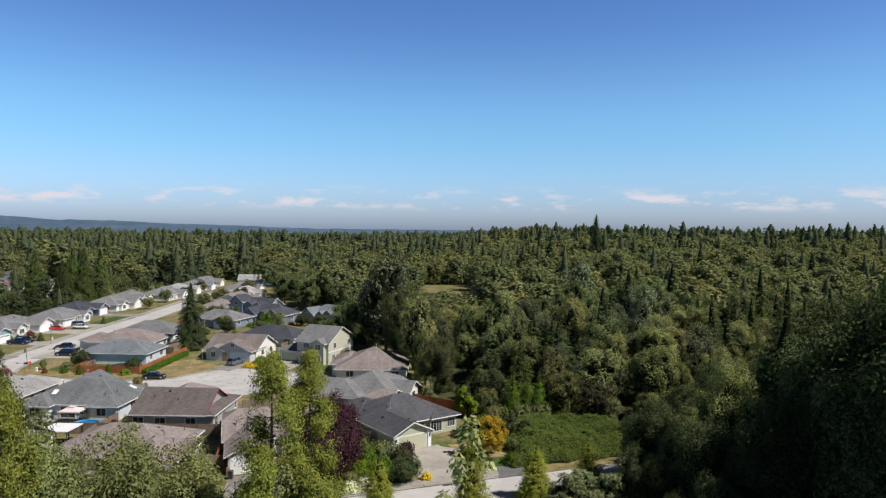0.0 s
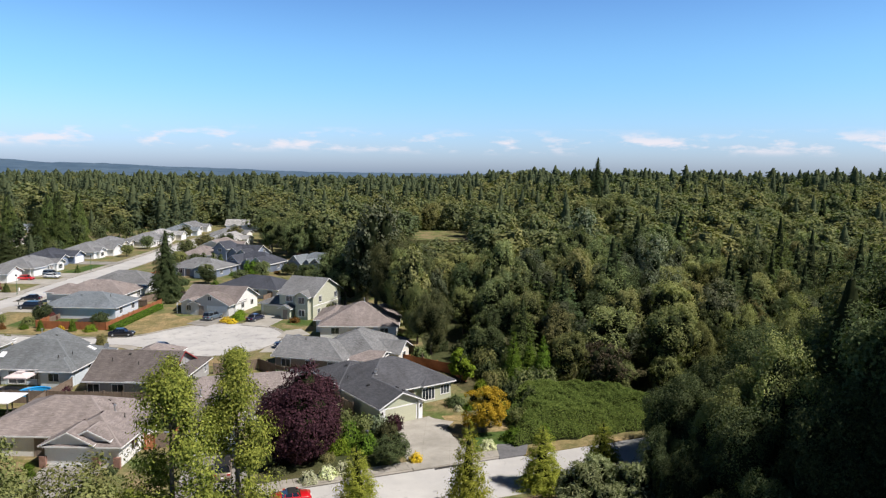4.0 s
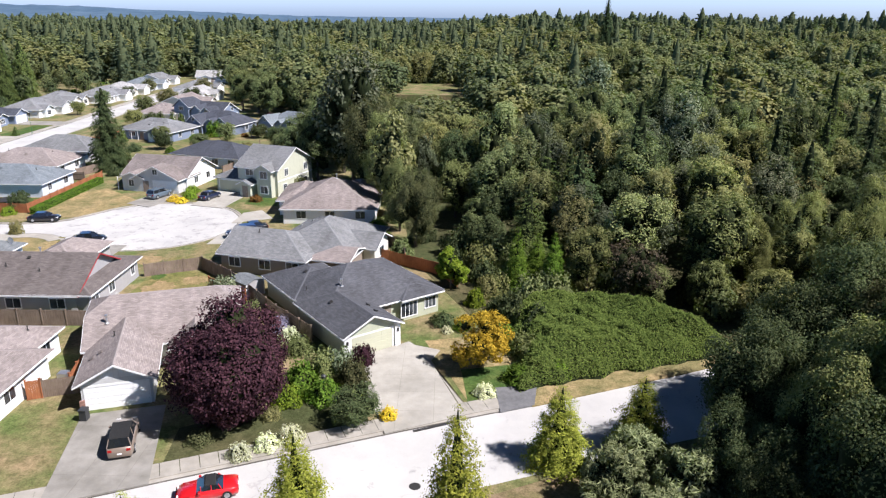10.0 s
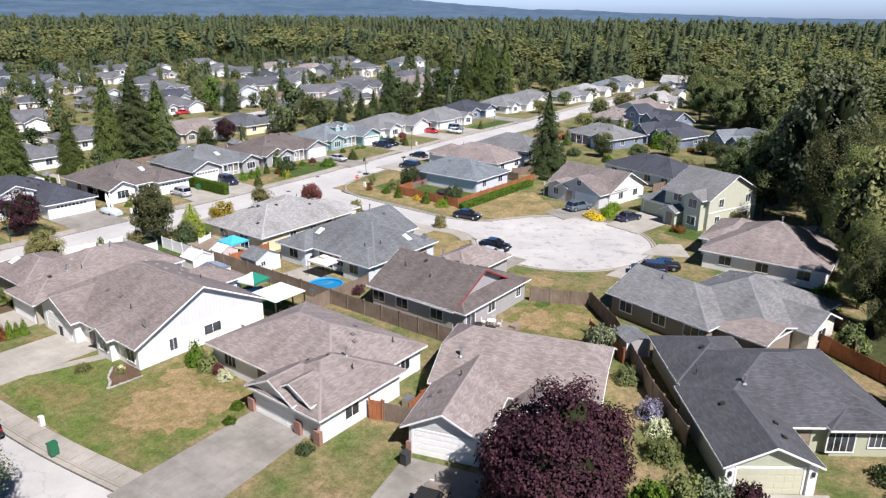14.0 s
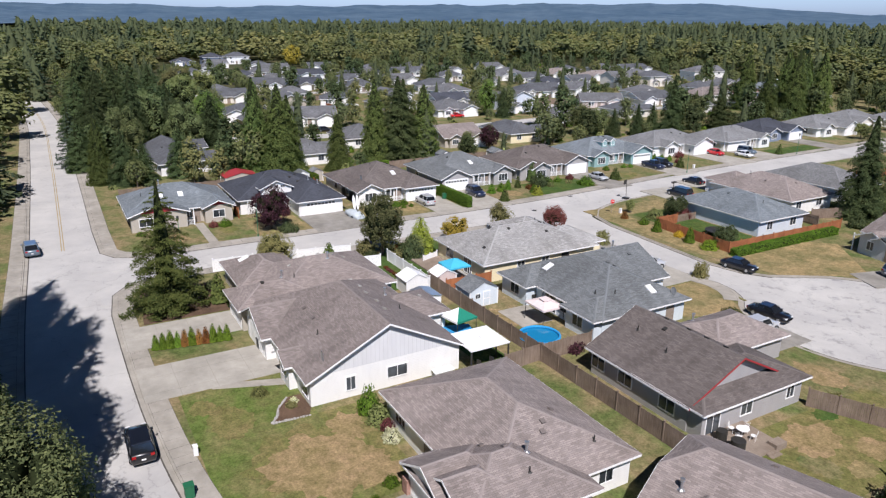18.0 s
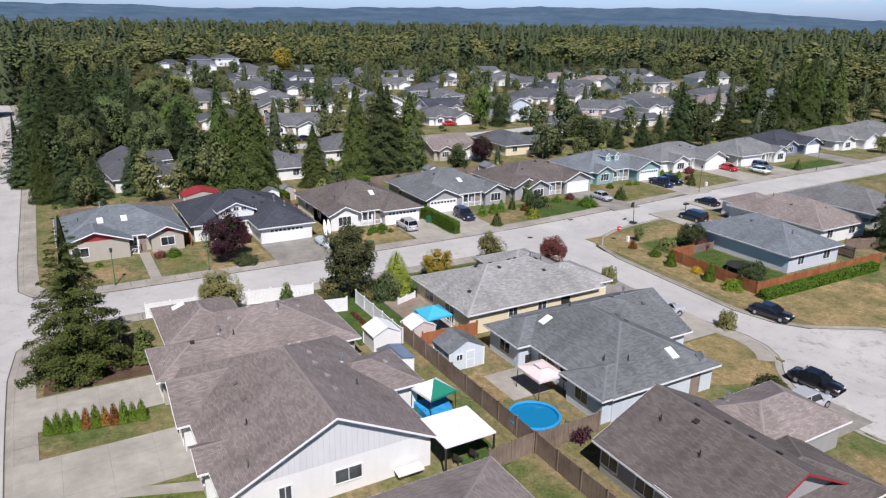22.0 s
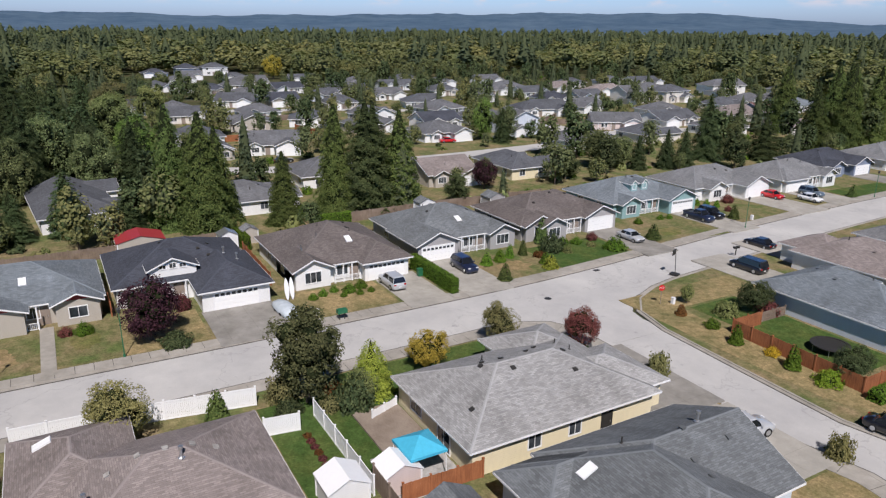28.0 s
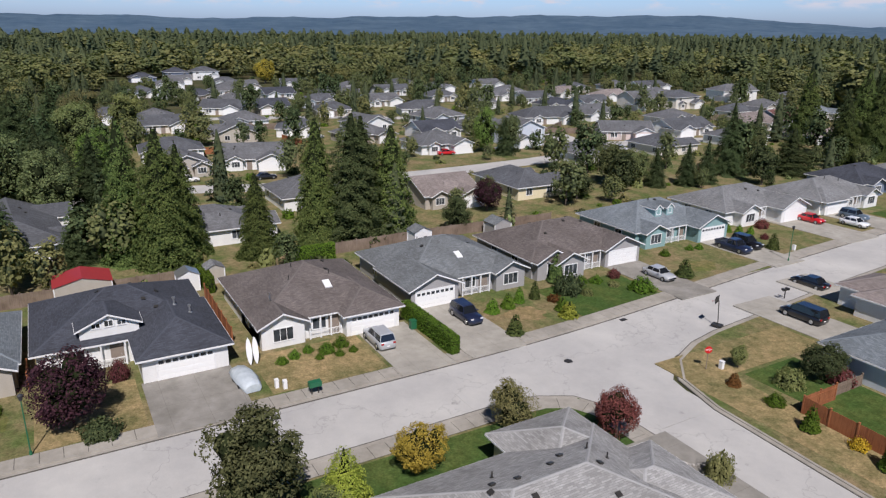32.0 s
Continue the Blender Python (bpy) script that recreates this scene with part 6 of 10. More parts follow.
def conifer(name, seed, h, r, n, leaf, mat, power=0.9, skirt=0.06, ragged=0.3, aspect=0.42, droop=0.5, tufts=0, tuft=0.25, core=0.58, limbs=0):
    """A pointed crown of drooping sprays in whorls of branches round one stem."""
    rng = np.random.default_rng(seed)
    total, n = n, tufts or n
    f = 1 - np.sqrt(rng.uniform(0.0, 1, n))
    f = skirt + f * (1 - skirt)
    tiers = max(9, int(h * 1.1))
    ph = f * tiers
    az = rng.uniform(0, 2 * math.pi, n)
    if limbs:
        which = rng.integers(0, limbs, n)
        lf, la = rng.uniform(skirt, 1, limbs) ** 1.15, rng.uniform(0, 2 * math.pi, limbs)
        f = np.clip(lf[which] + rng.normal(size=n) * 0.012, skirt, 0.995)
        az = la[which] + rng.normal(size=n) * 0.13
    arms = np.floor(ph)
    arm_r = 1 + ragged * np.sin(az * 5 + arms * 2.4) * 0.6 + ragged * rng.normal(size=n) * 0.3
    shape = (1 - f) ** power
    saw = 0.82 + 0.3 * (1 - (ph - arms))
    rr = r * shape * saw * arm_r * np.sqrt(rng.uniform(0.35, 1.0, n)) + 0.04
    if limbs:
        reach = rng.uniform(0.7, 1.2, limbs)[which]
        rr = r * shape * reach * np.sqrt(rng.uniform(0.06, 1.0, n)) + 0.04
    z = h * f - droop * rr * 0.45
    pos = np.stack([rr * np.cos(az), rr * np.sin(az), np.maximum(z, 0.1)], 1)
    if tufts:
        pick = rng.integers(0, n, total)
        off = rng.normal(size=(total, 3))
        pos, az, shape, n = pos[pick] + off * tuft * np.array([1, 1, 0.7]) * (0.45 + 0.75 * shape[pick])[:, None], az[pick], shape[pick], total
        pos[:, 2] = np.maximum(pos[:, 2], 0.1)
    nr = np.stack([np.cos(az) * 0.75, np.sin(az) * 0.75, np.full(n, 0.75)], 1) + rng.normal(size=(n, 3)) * 0.4
    if tufts:
        nr += off * 0.5
    nr /= np.linalg.norm(nr, axis=1, keepdims=True)
    sz = leaf * rng.uniform(0.6, 1.3, n) * (0.55 + 0.6 * shape)
    pts = [(0, 0, h * (skirt + (1 - skirt) * k)) for k in (0.0, 0.25, 0.5, 0.75, 0.96)]
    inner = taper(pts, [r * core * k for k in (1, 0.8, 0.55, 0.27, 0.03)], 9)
    tr = taper([(0, 0, -0.3), (0, 0, h * 0.5), (0, 0, h * 0.97)], [max(0.1, h * 0.016), h * 0.009, 0.02])
    if limbs:
        for f_, a_, k_ in zip(lf, la, rng.uniform(0.75, 1.0, limbs)):
            q = r * (1 - f_) ** power * k_
            c, d, w = math.cos(a_), math.sin(a_), 0.02 + 0.03 * (1 - f_)
            ends = []
            for g, u in ((0.0, w), (1.0, w * 0.3)):
                x, y, z_ = c * q * g, d * q * g, h * f_ - droop * q * g * 0.45
                ends += [(x - d * u, y + c * u, z_), (x, y, z_ + u), (x + d * u, y - c * u, z_), (x, y, z_ - u)]
            tr = merge(tr, (ends, [(i, (i + 1) % 4, 4 + (i + 1) % 4, 4 + i) for i in range(4)]))
    return leaf_mesh(name, pos, nr, sz, aspect, mat, rng, inner, tr)


def fir(name, seed, h, r, n, leaf, mat, boughs, power=0.75, skirt=0.04, droop=0.22, aspect=0.4, core=0.32, fan=0.17):
    """A conifer of separate boughs round one stem, each a flat sagging fan of sprays."""
    rng = np.random.default_rng(seed)
    u = (np.arange(boughs) + rng.uniform(0, 1, boughs)) / boughs
    lf = skirt + (1 - skirt) * np.clip(0.55 * (1 - np.sqrt(1 - u)) + 0.45 * u, 0, 0.99)
    la = np.arange(boughs) * 2.39996 + rng.normal(size=boughs) * 0.35
    reach = r * (1 - lf) ** power * rng.uniform(0.68, 1.16, boughs) + 0.012 * h
    which = rng.choice(boughs, n, p=reach ** 1.25 / (reach ** 1.25).sum())
    t = np.sqrt(rng.uniform(0.05, 1.0, n))
    R_, a = reach[which], la[which]
    side = rng.normal(size=n) * fan * R_ * (1.25 - 0.8 * t)
    x = np.cos(a) * t * R_ - np.sin(a) * side
    y = np.sin(a) * t * R_ + np.cos(a) * side
    z = h * lf[which] + R_ * (0.12 * t - droop * t * t) - np.abs(side) * 0.25 + rng.normal(size=n) * 0.035 * R_
    nr = np.stack([np.cos(a) * 0.5, np.sin(a) * 0.5, np.full(n, 0.9)], 1) + rng.normal(size=(n, 3)) * 0.34
    nr /= np.linalg.norm(nr, axis=1, keepdims=True)
    pts = [(0, 0, h * (skirt + (1 - skirt) * k)) for k in (0.0, 0.25, 0.5, 0.75, 0.97)]
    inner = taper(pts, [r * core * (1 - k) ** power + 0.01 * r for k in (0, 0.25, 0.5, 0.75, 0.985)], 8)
    stem = taper([(0, 0, -0.3), (0, 0, h * 0.5), (0, 0, h * 0.98)], [max(0.1, h * 0.016), h * 0.009, 0.02])
    return leaf_mesh(name, np.stack([x, y, np.maximum(z, 0.08)], 1), nr, leaf * rng.uniform(0.6, 1.35, n) * (0.65 + 0.45 * R_ / r), aspect, mat, rng, inner, stem)


def plant(mesh, name, label, category, x, y, s=1.0, sz=None, rz=None, z=None, group=""):
    """A tree (crown and trunk under one root) or a shrub (one mesh)."""
    m = pose(x, y, 0.1 if z is None else z, 0, 0, (x * 37 + y * 91) % 360 if rz is None else rz) @ Matrix.Diagonal((s, s, sz or s, 1))
    if mesh.name in TRUNKS:
        ob = thing(name, label, category, m, group)
        part("crown", mesh, None, ob)
        part("trunk", TRUNKS[mesh.name], None, ob)
        return ob
    ob = new(name, mesh)
    ob.matrix_world = m
    return tagged(ob, label, category, group)


LF = LEAF
# single trees in the gardens and by the road
plant(broadleaf("purple_plum", 1, 9.5, 4.45, 46000, 0.13, LF["purple"], 0.0, 48, fill=0.75, knots=8, shell=0.3), "tree", "big dark purple-leaved tree in a front garden", "tree", -16.3, 63.2)
plant(broadleaf("yellow_shrub_tree", 2, 5.6, 3.3, 11000, 0.11, LF["yellow"], 0.02, 16, fill=0.5, knots=7), "tree", "golden-yellow autumn-coloured small tree", "tree", 4.0, 73.2)
CED = [conifer("gold_cedar_%d" % i, 20 + i, 9.5, 2.15, 16000, 0.1, LF["gold_cedar"], 0.6, 0.01, 0.35, 0.5, 0.2, tufts=900, tuft=0.2, core=0.42) for i in range(3)]
for i, (x, y, h) in enumerate(((-8.3, 50.6, 7.4), (1.7, 49.3, 10.3), (9.4, 58.4, 6.6), (15.8, 60.0, 6.5), (-16.4, 45.1, 7.1))):
    plant(CED[i % 3], "cedar_tree", "yellow-green young cedar on the verge", "tree", x, y, 1.0, h / 9.5, group="young cedars on the verge")
TALL = [conifer("tall_cedar_%d" % i, 40 + i, 23.5, 3.9, 100000, 0.085, LF["mid_cedar"], 0.5, 0.05, 0.7, 0.5, 0.25, tufts=1500, tuft=0.33, core=0.06, limbs=130) for i in range(2)]
plant(TALL[0], "cedar_tree", "tall sparse yellow-green cedar close to the camera's way", "tree", -10.2, 15.3, 1.0, 26.0 / 23.5, z=-1)
plant(TALL[1], "cedar_tree", "tall sparse yellow-green cedar close to the camera's way", "tree", -8.7, 18.3, 1.0, 25.4 / 23.5, z=-1)
FIR = [fir("fir_%d" % i, 60 + i, 20, 6.0, 34000, 0.2, LF["fir"], 320, 0.62, 0.02, 0.3, core=0.42) for i in range(3)]
CEDAR = [fir("cedar_%d" % i, 70 + i, 18, 5.8, 40000, 0.19, LF["cedar"], 420, 0.6, 0.0, 0.45, 0.5, 0.6, 0.2) for i in range(2)]
SPRUCE = fir("garden_spruce", 80, 15.0, 4.5, 36000, 0.12, LF["cedar"], 170, 0.8, 0.02, 0.14, 0.42, 0.28, 0.16)
BLUE = fir("blue_spruce", 81, 13.5, 3.4, 9000, 0.16, LF["blue"], 130, 0.8, 0.02, 0.1)
plant(SPRUCE, "spruce_tree", "tall dark spruce on a mulched corner bed", "tree", -84.2, 51.8)
OAK = [broadleaf("garden_oak_%d" % i, 90 + i, 14, 5.4, 9000, 0.2, LF[k], 0.05, 24) for i, k in enumerate(("alder", "dark", "bramble"))]
for x, y, h, k, w in ((-153.7, 50.4, 13.5, 1, 2.7), (-150.4, 54.3, 11.3, 0, 3.2), (-152.7, 58.1, 8.0, 0, 2.8), (-153.7, 65.1, 10.4, 0, 3.3), (-153.0, 73.1, 6.2, 0, 2.8), (-151.4, 79.8, 19.8, 1, 3.9), (-147.8, 83.8, 18.6, 1, 4.6), (-150.6, 86.6, 16.0, 1, 3.6), (-145.4, 95.6, 12.0, 1, 3.1),
                      (-148.0, 105.4, 18.8, 1, 4.0), (-147.1, 110.6, 19.4, 0, 6.0), (-146.4, 116.6, 17.4, 1, 4.4), (-150.5, 113.5, 18.5, 0, 5.4), (-182, 60, 19, 0, 4.4), (-178, 52, 16, 0, 4.0), (-186, 57, 15, 0, 4.0), (-190, 64, 14, 2, 5.0), (-181, 71, 11.5, 2, 4.6), (-176, 57, 12, 2, 4.4), (-192, 72, 11, 3, 4.8), (-199, 80, 11.5, 4, 5.0), (-168, 47.8, 11, 0, 3.4),
                      (-158.9, 173.4, 8.6, 2, 4.6), (-155.6, 176.6, 7.6, 2, 3.8), (-153.0, 179.7, 7.9, 0, 2.4), (-151.0, 186.6, 9.1, 0, 2.5), (-150.5, 191.8, 9.4, 0, 2.5), (-154.7, 203.9, 16.4, 0, 4.0), (-151.5, 208.5, 9.0, 2, 3.6), (-148.6, 217.2, 10.6, 0, 4.6), (-152.0, 242.2, 15.5, 1, 4.6), (-150.8, 253.9, 23.0, 1, 4.8), (-152.2, 269.5, 22.0, 1, 4.8), (-177.9, 265.0, 21.5, 1, 4.8),
                      (-160, 262, 22.5, 1, 4.8), (-165, 276, 22, 0, 5.0), (-170, 287, 20.5, 1, 4.6), (-157, 249, 18, 0, 4.4), (-151.8, 158.1, 6.2, 3, 3.6), (-143.4, 126.8, 5.2, 3, 2.6), (-204.1, 171.0, 11.5, 4, 3.6), (-198.6, 173.6, 9.8, 0, 2.8)):
    if k > 1:
        plant(OAK[{2: 0, 3: 1, 4: 2}[k]], "garden_tree", "broad olive-leaved tree among the conifers", "tree", x, y, w / 5.4, h / 14)
    elif k:
        plant(CEDAR[int(y) % 2], "conifer_tree", "full green cedar behind the houses", "tree", x, y, w / 5.8, h / 18)
    else:
        plant(FIR[int(abs(x) + y) % 3], "conifer_tree", "dense dark fir behind the houses", "tree", x, y, w / 6.0, h / 20)
plant(BLUE, "spruce_tree", "blue-grey spruce beside the road", "tree", -172.9, 46.6)
plant(FIR[1], "conifer_tree", "dark narrow fir between two houses", "tree", -70.4, 158.5, 0.72, 17.2 / 20)

# ---- the woods ----
def in_woods(x, y):
    edge = np.interp(y, [78, 100, 120, 140, 165, 185, 215, 240, 300, 380], [40, 6, -1, -4, -14, -26, -30, -48, -80, -100])
    return x > edge


def spread(rng, x0, x1, y0, y1, gap, keep):
    """Points on a shaken grid."""
    out = []
    y = y0
    k = 0
    while y < y1:
        x = x0 + (gap / 2 if k % 2 else 0)
        while x < x1:
            p = (x + rng.uniform(-0.5, 0.5) * gap, y + rng.uniform(-0.5, 0.5) * gap)
            if keep(*p):
                out.append(p)
            x += gap
        y += gap * 0.87
        k += 1
    return out


def many(name, rows, label, category):
    """One object of kind stuff from rows of (mesh, x, y, z, scale, height scale, turn)."""
    by = {}
    for r in rows:
        by.setdefault(r[0].materials[0].name, []).append(r)
    for key, rs in by.items():
        VV, QQ, MM, o = [], [], [], 0
        cache = {}
        for me_, x, y, z, s, sz, a in rs:
            if me_.name not in cache:
                v = np.empty(3 * len(me_.vertices), dtype=np.float32)
                me_.vertices.foreach_get("co", v)
                q = np.empty(4 * len(me_.polygons), dtype=np.int32)
                me_.loops.foreach_get("vertex_index", q)
                k = np.empty(len(me_.polygons), dtype=np.int32)
                me_.polygons.foreach_get("material_index", k)
                cache[me_.name] = (v.reshape(-1, 3), q.reshape(-1, 4), k)
            v, q, k = cache[me_.name]
            MM.append(k)
            c, d = math.cos(a), math.sin(a)
            VV.append(np.stack([(v[:, 0] * c - v[:, 1] * d) * s + x, (v[:, 0] * d + v[:, 1] * c) * s + y, v[:, 2] * sz + z], 1))
            QQ.append(q + o)
            o += len(v)
        ob = new(name, quad_mesh(name, np.concatenate(VV), np.concatenate(QQ), rs[0][0].materials[0], np.concatenate(MM)))
        tagged(ob, label, category, "", "stuff")


WOOD_A = [broadleaf("alder_%d" % i, 200 + i, 14, 4.4, 6500, 0.19, LF[k], 0.08, 20, aspect=0.45, knob=(3, 5)) for i, k in enumerate(("alder", "alder", "maple", "olive", "dark", "pale", "cotton"))]
WOOD_B = [fir("wood_fir_%d" % i, 220 + i, 18, 4.6, 6500, 0.21, LF[k], 170, 0.62, 0.05) for i, k in enumerate(("fir", "dark", "cedar"))]
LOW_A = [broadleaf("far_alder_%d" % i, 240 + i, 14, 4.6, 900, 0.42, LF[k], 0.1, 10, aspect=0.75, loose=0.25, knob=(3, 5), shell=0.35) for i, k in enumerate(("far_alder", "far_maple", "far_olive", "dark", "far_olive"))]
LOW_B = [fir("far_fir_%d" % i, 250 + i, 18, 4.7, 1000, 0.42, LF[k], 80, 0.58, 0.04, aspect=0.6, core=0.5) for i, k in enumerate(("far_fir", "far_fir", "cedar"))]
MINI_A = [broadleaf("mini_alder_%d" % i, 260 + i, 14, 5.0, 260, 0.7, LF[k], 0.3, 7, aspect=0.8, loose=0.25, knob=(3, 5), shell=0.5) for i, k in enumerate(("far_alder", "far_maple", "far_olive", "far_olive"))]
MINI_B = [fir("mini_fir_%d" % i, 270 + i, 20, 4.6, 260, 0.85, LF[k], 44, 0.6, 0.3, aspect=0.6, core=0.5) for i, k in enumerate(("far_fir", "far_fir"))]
rng = np.random.default_rng(77)


def gz(x, y):
    return float(ground_z(np.float64(x), np.float64(y)))


def pick_wood(x, y, a, b, share):
    n = noise.noise((x * 0.021, y * 0.021, 3.0))
    if rng.random() < share + 0.35 * n:
        return b[int(rng.integers(len(b)))], True
    return a[int(rng.integers(len(a)))], False


def off_road(x, y, gap=7.0):
    return min((x - p[0]) ** 2 + (y - p[1]) ** 2 for p in SIDE) > gap * gap


def bramble_top(x):
    """The far edge of the bramble bank."""
    return np.interp(x, [6, 8, 11, 16, 20, 24, 28, 31], [76, 82, 88.5, 87, 85, 82, 78, 75.5])


in_bramble = lambda x, y: 5 < x < 32 and 70 < y < bramble_top(x) + 2.0
near_pts = spread(rng, -30, 125, 84, 185, 6.9, lambda x, y: in_woods(x, y) and off_road(x, y, 8) and not in_bramble(x, y) and x < 0.72 * y + 16)
for x, y in near_pts:
    me_, con = pick_wood(x, y, WOOD_A, WOOD_B, 0.07)
    edge = 0.72 if not in_woods(x - 6, y) else 1.0
    s = rng.uniform(0.72, 1.12) * edge
    h = s * rng.uniform(0.8, 1.15) * (0.82 + 0.25 * step01(90, 150, y))
    if -28 < x < 24 and y > 148:
        h *= 0.72
    plant(me_, "wood_tree", "dark conifer in the dense wood" if con else "leafy broad-crowned tree in the dense wood", "tree", x, y, s, h, z=0, group="trees of the wood")
rows = []
meadow = lambda x, y: -22 < x < 7 and 277 < y < 316
for x, y in spread(rng, -120, 330, 185, 470, 8.4, lambda x, y: in_woods(x, y) and not meadow(x, y) and x < 0.75 * y + 20):
    if abs(x + 45) < 11 and abs(y - 208) < 11:
        continue
    me_, con = pick_wood(x, y, LOW_A[:3], LOW_B, 0.07 + 0.12 * float(step01(340, 460, y)))
    s = rng.uniform(0.8, 1.25)
    if -34 < x < 12 and 196 < y < 263:
        s *= 0.5 if y < 232 else 0.3
    elif -26 < x < 10 and 263 <= y < 279:
        s *= 0.25
    rows.append((me_, x, y, gz(x, y) - 0.3, s * (1.0 if con else 1.35), s * rng.uniform(0.7, 1.2), rng.uniform(0, 6.28)))
many("woodland", rows, "dense mixed woodland rising behind the houses", "woodland")

# the far woods, all round the quarter
town = lambda x, y: (-430 < x < -98 and 44 < y < (400 if x < -235 else 342)) or (x + 112) ** 2 + (y - 362) ** 2 < 240 or (-520 < x < -98 and 100 < y < 180) or (-98 <= x and y < 470) or (abs(y - 41) < 9 and x > -310)
rows = []
for x, y in spread(rng, -800, 500, -60, 780, 12.8, lambda x, y: not town(x, y) and x < 0.75 * y + 40 and y > -0.12 * (x + 100) - 60 and (x + 448) ** 2 + (y - 182) ** 2 > 500):
    d = math.hypot(x + 60, y - 70)
    band = -660 + 120 * noise.noise((y * 0.01, 0.5, 2.0)) < x < -400 and 105 < y < 620
    light = rng.random() < (0.88 if band else 0.66 if y > 330 and x > -330 else 0.5 + 0.5 * noise.noise((x * 0.006, y * 0.006, 9.0)))
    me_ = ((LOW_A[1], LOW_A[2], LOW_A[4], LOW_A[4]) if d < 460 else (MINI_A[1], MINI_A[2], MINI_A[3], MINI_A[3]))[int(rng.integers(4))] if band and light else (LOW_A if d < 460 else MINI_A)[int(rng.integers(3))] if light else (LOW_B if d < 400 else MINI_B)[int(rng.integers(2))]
    if not band and noise.noise((x * 0.03, y * 0.03, 6.0)) > 0.42:
        continue
    s = rng.uniform(0.6, 1.4)
    rows.append((me_, x, y, gz(x, y) - 0.3, s * (1.65 if light else 1.3), s * rng.uniform(0.75, 1.15) * (0.95 if light else 1.0), rng.uniform(0, 6.28)))
for x, y in spread(rng, -1500, 900, -150, 1600, 25, lambda x, y: (x < -800 or x > 500 or y > 780) and x < 0.75 * y + 60 and y > -0.12 * (x + 100) - 90):
    light = rng.random() < 0.55 + 0.6 * noise.noise((x * 0.005, y * 0.005, 4.0))
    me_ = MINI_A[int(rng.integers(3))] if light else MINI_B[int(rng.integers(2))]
    s = rng.uniform(1.5, 2.3)
    rows.append((me_, x, y, gz(x, y) - 1, s * 1.4, s * rng.uniform(0.5, 0.72), rng.uniform(0, 6.28)))
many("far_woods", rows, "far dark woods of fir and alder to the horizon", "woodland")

# canopy sheet and hills on the horizon
na, nr_ = 260, 26
V, Q = [], []
for j in range(nr_):
    r = 1450 * (4300 / 1450) ** (j / (nr_ - 1))
    for i in range(na):
        a = radians(20 + 190 * i / (na - 1))
        x, y = -50 + r * math.cos(a), 100 + r * math.sin(a)
        hill = step01(2600, 4200, r) * (8 + step01(100, 120, math.degrees(a)) * (20 + 55 * max(0, noise.noise((a * 2.4, 0.3, 1.0)) + 0.25) + 12 * noise.noise((a * 11, 2.0, 1.0))))
        ad = math.degrees(a)
        hill += step01(2600, 4200, r) * step01(120, 132, ad) * (22 + 34 * math.exp(-((ad - 150) / 16) ** 2) + 7 * noise.noise((a * 23, 5.0, 1.0)))
        V.append((x, y, 13 + 5 * noise.noise((x * 0.02, y * 0.02, 0)) + 5 * rng.random() + hill))
Q = [(j * na + i, j * na + i + 1, (j + 1) * na + i + 1, (j + 1) * na + i) for j in range(nr_ - 1) for i in range(na - 1)]
# Distance haze is mixed into the base colour of these hills.
HAZE = surface("blue-green hills with haze in the colour", (0.03, 0.066, 0.112), (0.088, 0.135, 0.182), 0.02, 0.006, 0.95, 0.5)
tagged(new("backdrop", quad_mesh("backdrop", V, Q, HAZE)), "wooded hills on the horizon, blue haze in their colour", "hills", "", "structure")

